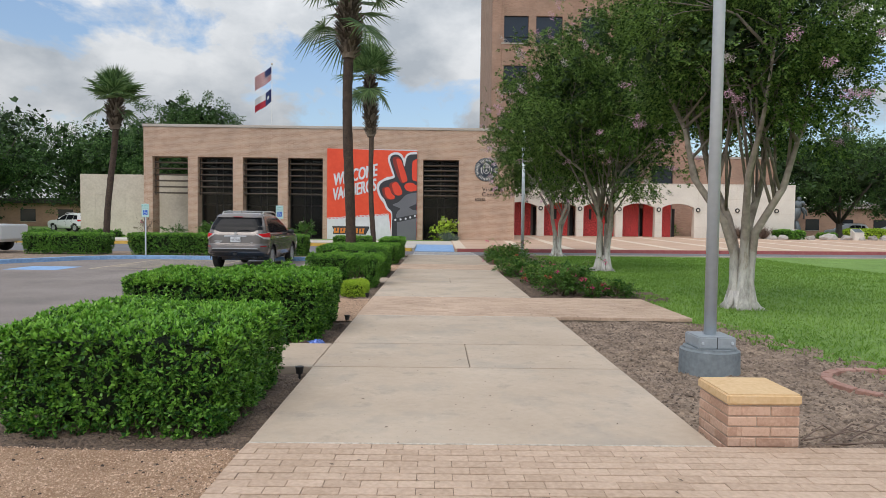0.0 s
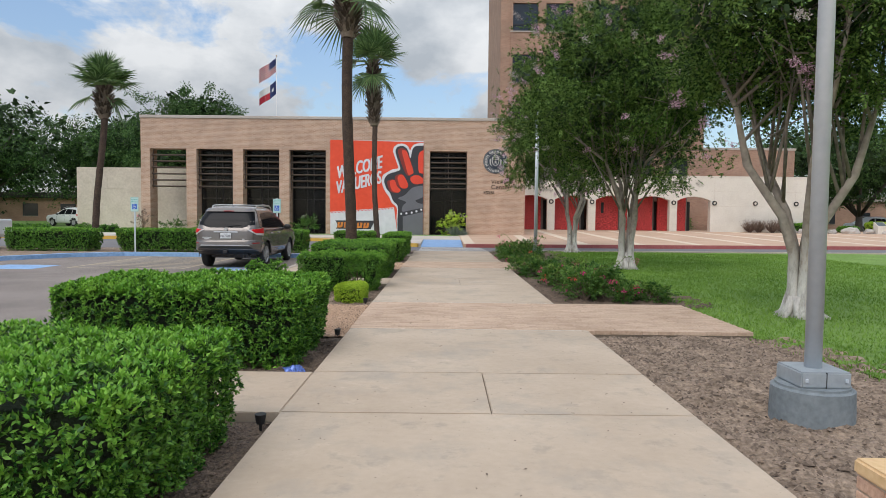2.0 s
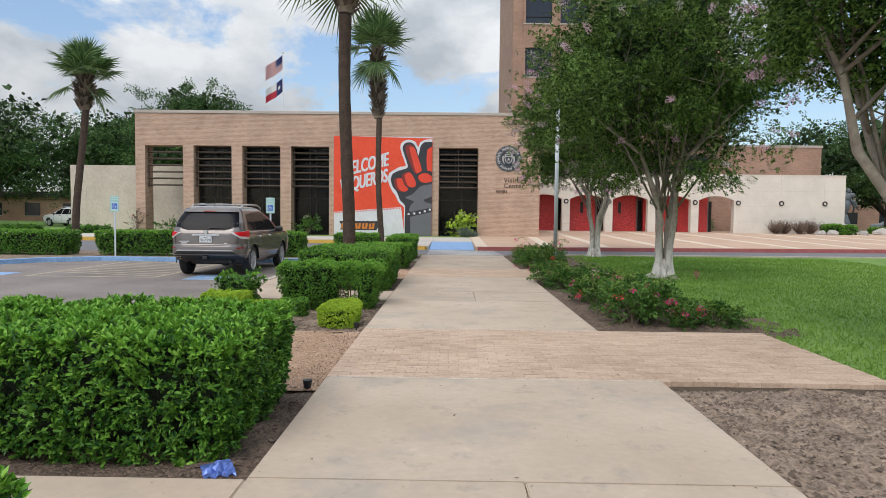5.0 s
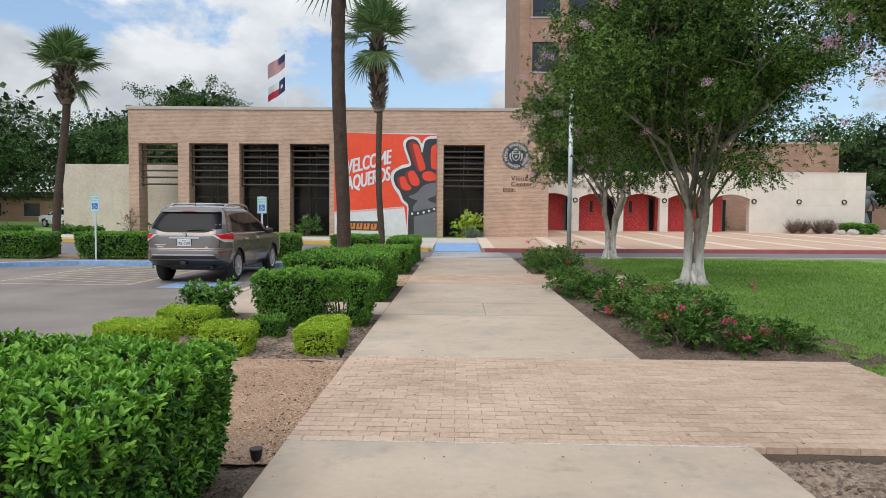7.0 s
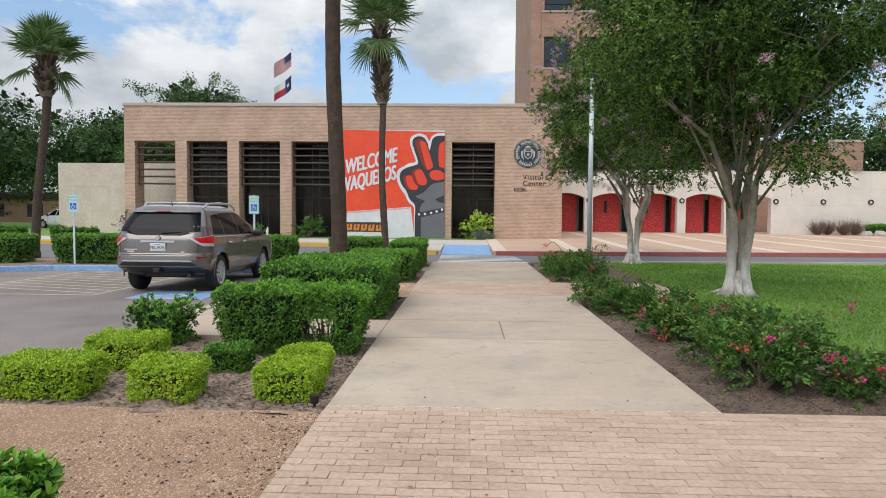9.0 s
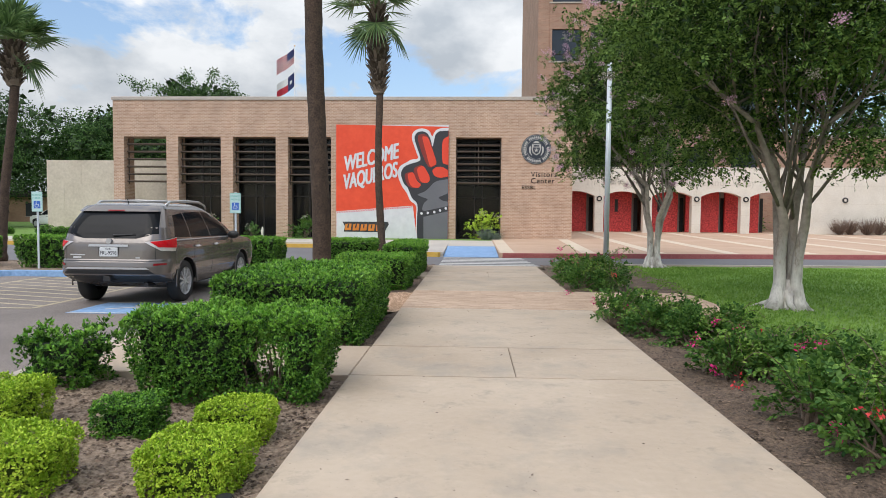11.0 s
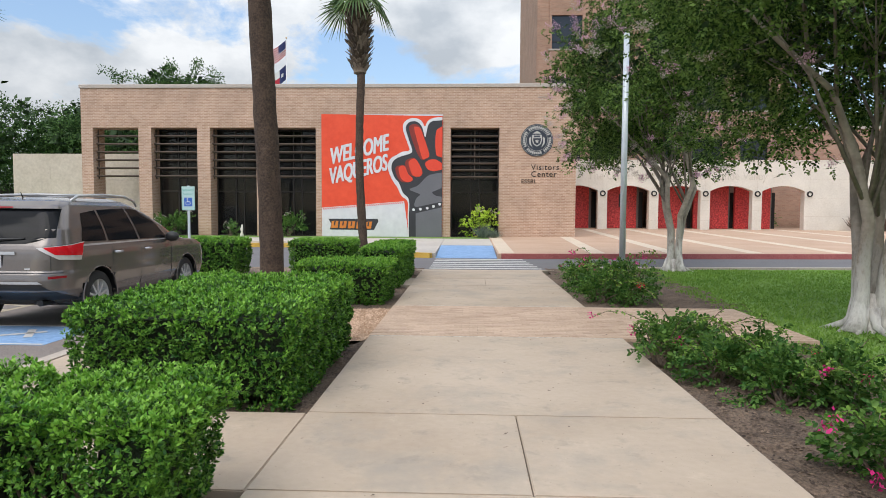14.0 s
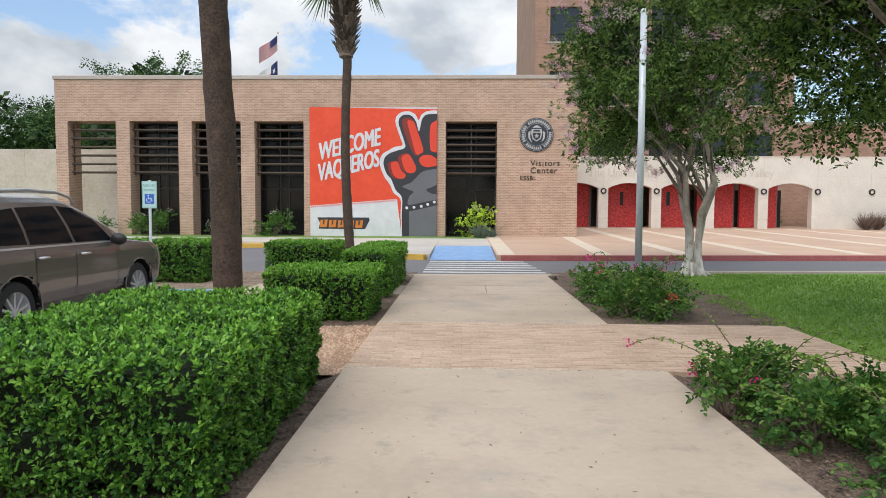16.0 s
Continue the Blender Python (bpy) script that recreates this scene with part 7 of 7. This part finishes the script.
for v in st.verts:
    v.co += Vector((noise.noise(v.co * 3), noise.noise(v.co * 3 + Vector((4, 0, 0))), noise.noise(v.co * 3 + Vector((9, 0, 0))))) * 0.06
so = part("statue", st, M_bronze, None, smooth=True)
so.matrix_world = pose(SX, SY, 0.80, 0, 0, -20) @ Matrix.Diagonal((0.85, 0.85, 0.85, 1))
tagged(so, "weathered bronze statue of a rearing animal on a rock base", "statue")


def boulder(x, y, z, s, seed):
    bm = bmesh.new()
    bmesh.ops.create_icosphere(bm, subdivisions=3, radius=1)
    for v in bm.verts:
        v.co *= 1 + 0.35 * noise.noise(v.co * 1.3 + Vector((seed, 0, 0))) + 0.12 * noise.noise(v.co * 4 + Vector((seed, 3, 0)))
        v.co = Vector((v.co.x * s, v.co.y * s * 0.8, v.co.z * s * 0.6))
    o = part("boulder", bm, M_rock, None)
    o.matrix_world = pose(x, y, z, 0, 0, seed * 40)
    return tagged(o, "pale rough boulder in the statue bed", "rock", "boulders of the statue bed")


for i, (x, y, s) in enumerate(((34.4, 58.3, 1.15), (33.0, 57.9, 0.65), (32.2, 57.4, 0.55), (35.6, 57.7, 0.7), (36.9, 57.3, 0.5), (38.0, 57.2, 0.55), (39.3, 57.4, 0.45), (31.0, 56.6, 0.42), (29.9, 56.4, 0.36), (30.4, 57.0, 0.4), (40.4, 57.5, 0.5), (33.6, 57.0, 0.4))):
    boulder(x - 0.8 if x > 33 else x - 0.9, y + 1.5 if i == 0 else y - 1.3, rise(57) + 0.1, s, i + 1)
plq = thing("plaque_stand", "white stone plaque stand with a dark sloping plate", "sign", at=(36.9, 55.8, rise(55.8)))
bm = B(-0.42, 0.42, -0.3, 0.3, -0.05, 1.0)
for v in bm.verts:
    if v.co.z > 0.5 and v.co.y < 0:
        v.co.z -= 0.35
part("stand", bm, M_white, plq)
bm = bmesh.new()
bm.faces.new([bm.verts.new(p) for p in ((-0.36, -0.27, 0.69), (0.36, -0.27, 0.69), (0.36, 0.27, 1.00), (-0.36, 0.27, 1.00))])
part("plate", bm, M_bronze, plq)
for i, (x, y, w, d, h) in enumerate(((30.6, 56.2, 1.7, 1.0, 1.15), (32.0, 56.4, 1.1, 0.9, 1.1), (31.2, 55.4, 1.0, 0.6, 0.8), (35.9, 58.6, 1.6, 1.2, 0.9), (40.0, 59.5, 3.4, 1.6, 1.3))):
    hedge(x - w / 2, x + w / 2, y - d / 2, y + d / 2, h, seed=60 + i, density=1100, L=0.10, W=0.05, near=False, label="rounded clipped shrub in the statue bed", group="clipped shrubs of the statue bed", name="shrub", mat=M_leaf_y if i == 4 else M_leaf_h, z0=0.3, round_=0.3, amp=0.1)

# ---- low far buildings ----
for i, (x0, x1, y0, y1, h) in enumerate(((-86, -47, 96, 104, 4.3), (40, 110, 104, 112, 5.2), (-130, -88, 90, 98, 4.5))):
    e = thing("far_building", "low brown brick campus building beyond the oaks", "building", "far campus buildings", at=((x0 + x1) / 2, y0, 0))
    w2 = (x1 - x0) / 2
    part("wall", B(-w2, w2, 0, y1 - y0, 0, h - 0.8), M_brick_t, e)
    part("roof", B(-w2 - 0.4, w2 + 0.4, -0.5, y1 - y0 + 0.5, h - 0.8, h, bevel=0.05), M_soffit if i == 0 else M_coping, e)
    k = -w2 + 3
    while k < w2 - 3:
        wn_ = part("window", B(k, k + 2.2, -0.05, 0.1, 0.9, 2.7), M_glass_t, e, "dark window")
        part("frame", B(k - 0.08, k + 2.28, -0.08, -0.05, 0.82, 0.9), M_coping, wn_)
        k += 5.5

gs = bmesh.new()
tube(gs, [(0, 0, 0), (0, 0, 0.1), (0.01, 0, 0.22), (0, 0, 0.4), (0.02, 0, 0.5), (0.02, 0, 0.62)], [0.11, 0.10, 0.05, 0.085, 0.05, 0.03], 12)
o = part("garden_statue", gs, M_white, None, smooth=True)
o.matrix_world = pose(-11.7, 44.9, 0.16)
tagged(o, "small pale stone garden figure in the grass", "statue")
# ---- small stuff on the ground ----
def scatter_stones(name, label, pts, size, material, seed, flat=0.6):
    """Small angular stones, each a squashed octahedron with its own jitter."""
    g = rng(seed)
    n = len(pts)
    base = np.array([(1, 0, 0), (0, 1, 0), (-1, 0, 0), (0, -1, 0), (0, 0, 1)], float)
    base[:4, 2] = -0.35
    V = base[None] * (1 + g.normal(0, 0.25, (n, 5, 1)))
    s = size * (0.5 + g.random(n) ** 2 * 1.2)
    V = V * s[:, None, None] * np.array([1, 1, flat])
    a = g.uniform(0, 6.28, n)
    c, sn = np.cos(a)[:, None], np.sin(a)[:, None]
    V = np.stack([V[..., 0] * c - V[..., 1] * sn, V[..., 0] * sn + V[..., 1] * c, V[..., 2]], -1) + pts[:, None]
    F = np.array([(0, 1, 4), (1, 2, 4), (2, 3, 4), (3, 0, 4)])
    Q = (np.arange(n)[:, None, None] * 5 + F[None]).reshape(-1, 3)
    o = cloud_mesh(name, V.reshape(-1, 3), Q, material)
    return tagged(o, label, "stones", kind="stuff")


g = rng(5)
for y0, y1, n, x0, s in ((1.2, 3.02, 26000, -3.6, 0.0055), (8.62, 11.6, 52000, KX + 0.12, 0.0057), (18.9, 21.6, 9000, KX + 0.12, 0.016)):
    P = np.stack([g.uniform(x0, XL - 0.01, n), g.uniform(y0, y1, n), np.zeros(n)], 1)
    P[:, 2] = [gravel_h(a, b) + 0.004 for a, b in P[:, :2]]
    scatter_stones("gravel", "loose pinkish crushed gravel", P, s, M_gravel, int(y0 * 10))
n = 12000
P = np.stack([g.uniform(XR + 0.01, 5.2, n), g.uniform(3.05, 8.9, n), np.zeros(n)], 1)
P = P[[p[0] < lawn_edge(p[1]) + 0.2 for p in P]]
P[:, 2] = [soil_h(a, b) for a, b in P[:, :2]]
scatter_stones("soil_clods", "dry crumbled soil clods", P, 0.019, M_clod, 3)
n = 9000
P = np.stack([g.uniform(XR + 0.01, 4.6, n), g.uniform(11.65, 19.0, n), np.zeros(n)], 1)
P[:, 2] = [soil_h(a, b) + 0.003 for a, b in P[:, :2]]
scatter_stones("mulch_chips", "dark wood mulch chips", P, 0.012, M_mulch, 4, 0.3)
for y0, y1, n in ((3.05, 5.28, 2500), (6.62, 8.6, 2500), (11.65, 14.5, 4000), (16.0, 18.8, 2500)):
    P = np.stack([g.uniform(KX + 0.15, XL - 0.01, n), g.uniform(y0, y1, n), np.zeros(n)], 1)
    P[:, 2] = [soil_h(a, b) + 0.003 for a, b in P[:, :2]]
    scatter_stones("mulch_chips", "dark wood mulch chips", P, 0.017, M_mulch, int(y0 * 7), 0.35)
# debris washed against the walk's edges
def edge_litter(label, x0, x1, y0, y1, n, size, hgt, material, seed, power=2.2):
    g = rng(seed)
    u = g.random(n) ** power
    P = np.stack([x0 + (x1 - x0) * u, g.uniform(y0, y1, n), np.zeros(n)], 1)
    P[:, 2] = [hgt(a, b) + 0.005 for a, b in P[:, :2]]
    return scatter_stones("debris", label, P, size, material, seed, 0.45)


edge_litter("dark bark crumbs on the gravel beside the walk", XL - 0.01, -2.6, 8.7, 11.55, 1500, 0.010, gravel_h, M_chip, 91)
edge_litter("dark bark crumbs on the gravel beside the walk", XL - 0.01, -2.6, 1.3, 3.0, 500, 0.009, gravel_h, M_chip, 92)
edge_litter("dark bark crumbs on the soil beside the walk", XL - 0.01, -3.4, 11.7, 14.5, 1600, 0.011, soil_h, M_chip, 93, 1.3)
edge_litter("brown bark chips on the bed beside the walk", XR + 0.01, 4.2, 11.65, 18.95, 5200, 0.010, soil_h, M_chip, 94, 1.2)
edge_litter("brown bark chips on the bed beside the walk", XR + 0.01, 4.6, 3.1, 8.9, 2600, 0.010, soil_h, M_chip, 95, 1.2)
# grass blades, thickest near the walk
n = 105000
X = 4.0 + 11 * g.random(n) ** 1.4
Y = 2.0 + 27.4 * g.random(n) ** 0.9
ed = np.array([lawn_edge(y) for y in np.linspace(0, 30, 601)])
edge_x = np.interp(Y, np.linspace(0, 30, 601), ed)
m = (X > edge_x - 0.28 * g.random(n) ** 2) & ~((Y > 8.9) & (Y < 11.65) & (X < 4.22)) & ~((Y > 19) & (Y < 21.7) & (X < 4.38))
X, Y = X[m], Y[m]
n = len(X)
P = np.stack([X, Y, np.full(n, -0.078)], 1)
P[:, 2] += 0.02 * np.array([fbm(a * 0.5, b * 0.5) for a, b in zip(X, Y)])
D = np.stack([g.normal(0, 0.5, n), g.normal(0, 0.5, n), np.full(n, 0.8)], 1)
V, Q = leaf_arrays(P, D, g.normal(0, 1, (n, 3)), 0.055 * (0.5 + g.random(n)), 0.010 + 0.0006 * Y, 0.25)
tagged(cloud_mesh("grass", V, Q, M_blade, kind="stuff"), "short mown grass blades", "grass")
# dead leaves on the paving
n = 1100
P = np.stack([g.uniform(XL, XR + 1.6, n), g.uniform(2.2, 27, n), np.full(n, 0.006)], 1)
P = P[((P[:, 0] < XR) & (g.random(n) < 0.45)) | ((P[:, 1] > 9) & (P[:, 1] < 11.5))]
V, Q = leaf_arrays(P, np.stack([g.normal(0, 1, len(P)), g.normal(0, 1, len(P)), np.full(len(P), 0.1)], 1), np.array([0, 0, 1.0]) + g.normal(0, 0.2, P.shape), 0.032 * (0.3 + g.random(len(P))), 0.013, 0.3)
tagged(cloud_mesh("leaf_litter", V, Q, M_twig, kind="stuff"), "scattered dead leaf bits on the paving", "litter")
# fallen twigs by the pillar
tw = thing("fallen_twigs", "bare dry twigs lying on the soil by the pillar", "twigs", at=(2.75, 3.2, -0.04))
for k in range(7):
    bm = bmesh.new()
    a, l = g.uniform(-0.5, 0.6), g.uniform(0.3, 0.9)
    p0 = Vector((g.uniform(-0.1, 0.4), g.uniform(-0.05, 0.25), 0.0))
    tube(bm, [p0, p0 + Vector((l * 0.5 * math.cos(a), l * 0.5 * math.sin(a), 0.06 + 0.05 * g.random())), p0 + Vector((l * math.cos(a + 0.2), l * math.sin(a + 0.2), 0.02))], [0.006, 0.005, 0.002], 5)
    part("twig", bm, M_tan, tw)
# little black spot lamps in the beds
for i, (x, y) in enumerate(((-1.16, 5.12), (-1.18, 8.66), (-1.2, 11.75))):
    e = thing("garden_spotlight", "small black garden spotlight at the walk's edge", "lamp", "garden spotlights", at=(x, y, -0.09))
    part("stake", cyl(bmesh.new(), 0, 0, 0, 0.07, 0.012, n=10), M_black, e)
    part("head", cyl(bmesh.new(), 0, 0, 0.06, 0.13, 0.03, 0.042, 16), M_black, e)
lit = bmesh.new()
bmesh.ops.create_grid(lit, x_segments=7, y_segments=7, size=0.09)
for v in lit.verts:
    v.co.z = 0.03 + 0.05 * noise.noise(v.co * 30)
o = part("wrapper", lit, plain("blue_foil", (0.10, 0.16, 0.42), 0.3, 0.4, 0.5, bump=0), None)
o.matrix_world = pose(-1.30, 6.78, -0.06, 10, 0, 30)
tagged(o, "crumpled blue foil wrapper on the soil", "litter")
# round brick edging in the grass
ring = thing("brick_edging", "low curved edging of red bricks in the grass", "edging", at=(4.62, 4.95, -0.08))
me_e = bpy.data.meshes.new("edging_brick")
bm = B(-0.10, 0.10, -0.05, 0.05, -0.03, 0.035, bevel=0.006)
bm.to_mesh(me_e)
bm.free()
me_e.materials.append(shade("edging_red", (0.30, 0.16, 0.12), (0.44, 0.27, 0.22), 0.9, big=4, fine=40, rnd="object", spread=0.3))
for k in range(17):
    a = 2 * math.pi * k / 17
    o = new("brick", me_e)
    o.parent = ring
    o.matrix_local = pose(0.62 * math.cos(a), 0.62 * math.sin(a), 0.02, 0, 0, math.degrees(a) + 90)

# ---- brick paving: each paver its own piece near the walk, the rest joined ----
PL, PWD, GAP = 0.2055, 0.1025, 0.004
me_p = []
for k in range(4):
    bm = B(-PL / 2 + 0.001, PL / 2 - 0.001, -PWD / 2 + 0.0065, PWD / 2 - 0.0065, -0.05, 0.0, bevel=0.0025)
    for v in bm.verts:
        v.co.z += 0.0015 * noise.noise(v.co * 8 + Vector((k * 5, 0, 0)))
    me = bpy.data.meshes.new("paver")
    bm.to_mesh(me)
    bm.free()
    me.materials.append(M_paver)
    me_p.append(me)


def paving(label, x0, x1, y0, y1, far_y):
    e = thing("pavement_brick_band", label, "pavement", kind="structure")
    part("joint_bed", B(x0 + 0.01, x1 - 0.01, y0 + 0.01, y1 - 0.01, -0.2, -0.008), M_joint, e)
    g = rng(int(abs(y0) * 10) + 1)
    rows = int(round((y1 - y0) / PWD))
    step = (y1 - y0) / rows
    count = 0
    V, Q = [], []
    src = np.array([v.co for v in me_p[0].vertices])
    fs = [list(p.vertices) for p in me_p[0].polygons]
    bmj = bmesh.new()
    for r in range(rows):
        y = y0 + (r + 0.5) * step
        x = x0 + (PL / 2 if r % 2 else 0.0) - PL / 2
        while x < x1 - 0.02:
            a, b = max(x, x0), min(x + PL, x1)
            x += PL
            if b - a < 0.03:
                continue
            full = b - a > PL - 0.01
            dz, tw_ = g.normal(0, 0.0012), g.normal(0, 0.35)
            if full and count < 300 and y < far_y and -1.4 < (a + b) / 2 < 4.2:
                o = new("paver", me_p[g.integers(0, 4)])
                o.parent = e
                o.matrix_local = pose((a + b) / 2, y, dz, g.normal(0, 0.25), g.normal(0, 0.25), tw_)
                count += 1
            else:
                sc = (b - a - GAP) / (PL - GAP)
                vs = src * [sc, 1, 1] + [(a + b) / 2, y, dz]
                V.append(vs)
                Q.append(len(V) - 1)
    if V:
        n = len(src)
        me = bpy.data.meshes.new("pavers")
        me.from_pydata(np.concatenate(V).tolist(), [], [[i + k * n for i in f] for k in range(len(V)) for f in fs])
        me.materials.append(M_paver_j)
        o = new("pavers", me)
        o.parent = e
        tagged(o, kind="stuff")
    return e


paving("pinkish clay brick paving across the walk", XL, 6.6, 1.0, 3.03, 9.0)
paving("pinkish clay brick band crossing the walk", XL, 4.18, 8.94, 11.60, 99.0)
paving("pinkish clay brick band crossing the walk", XL, 4.36, 19.03, 21.64, 99.0)
tagged(part("pavement_apron", B(KX + 0.12, 30, -6, 0.995, -0.2, -0.004), M_paver_j), "brick paving behind the walker", "pavement", kind="structure")
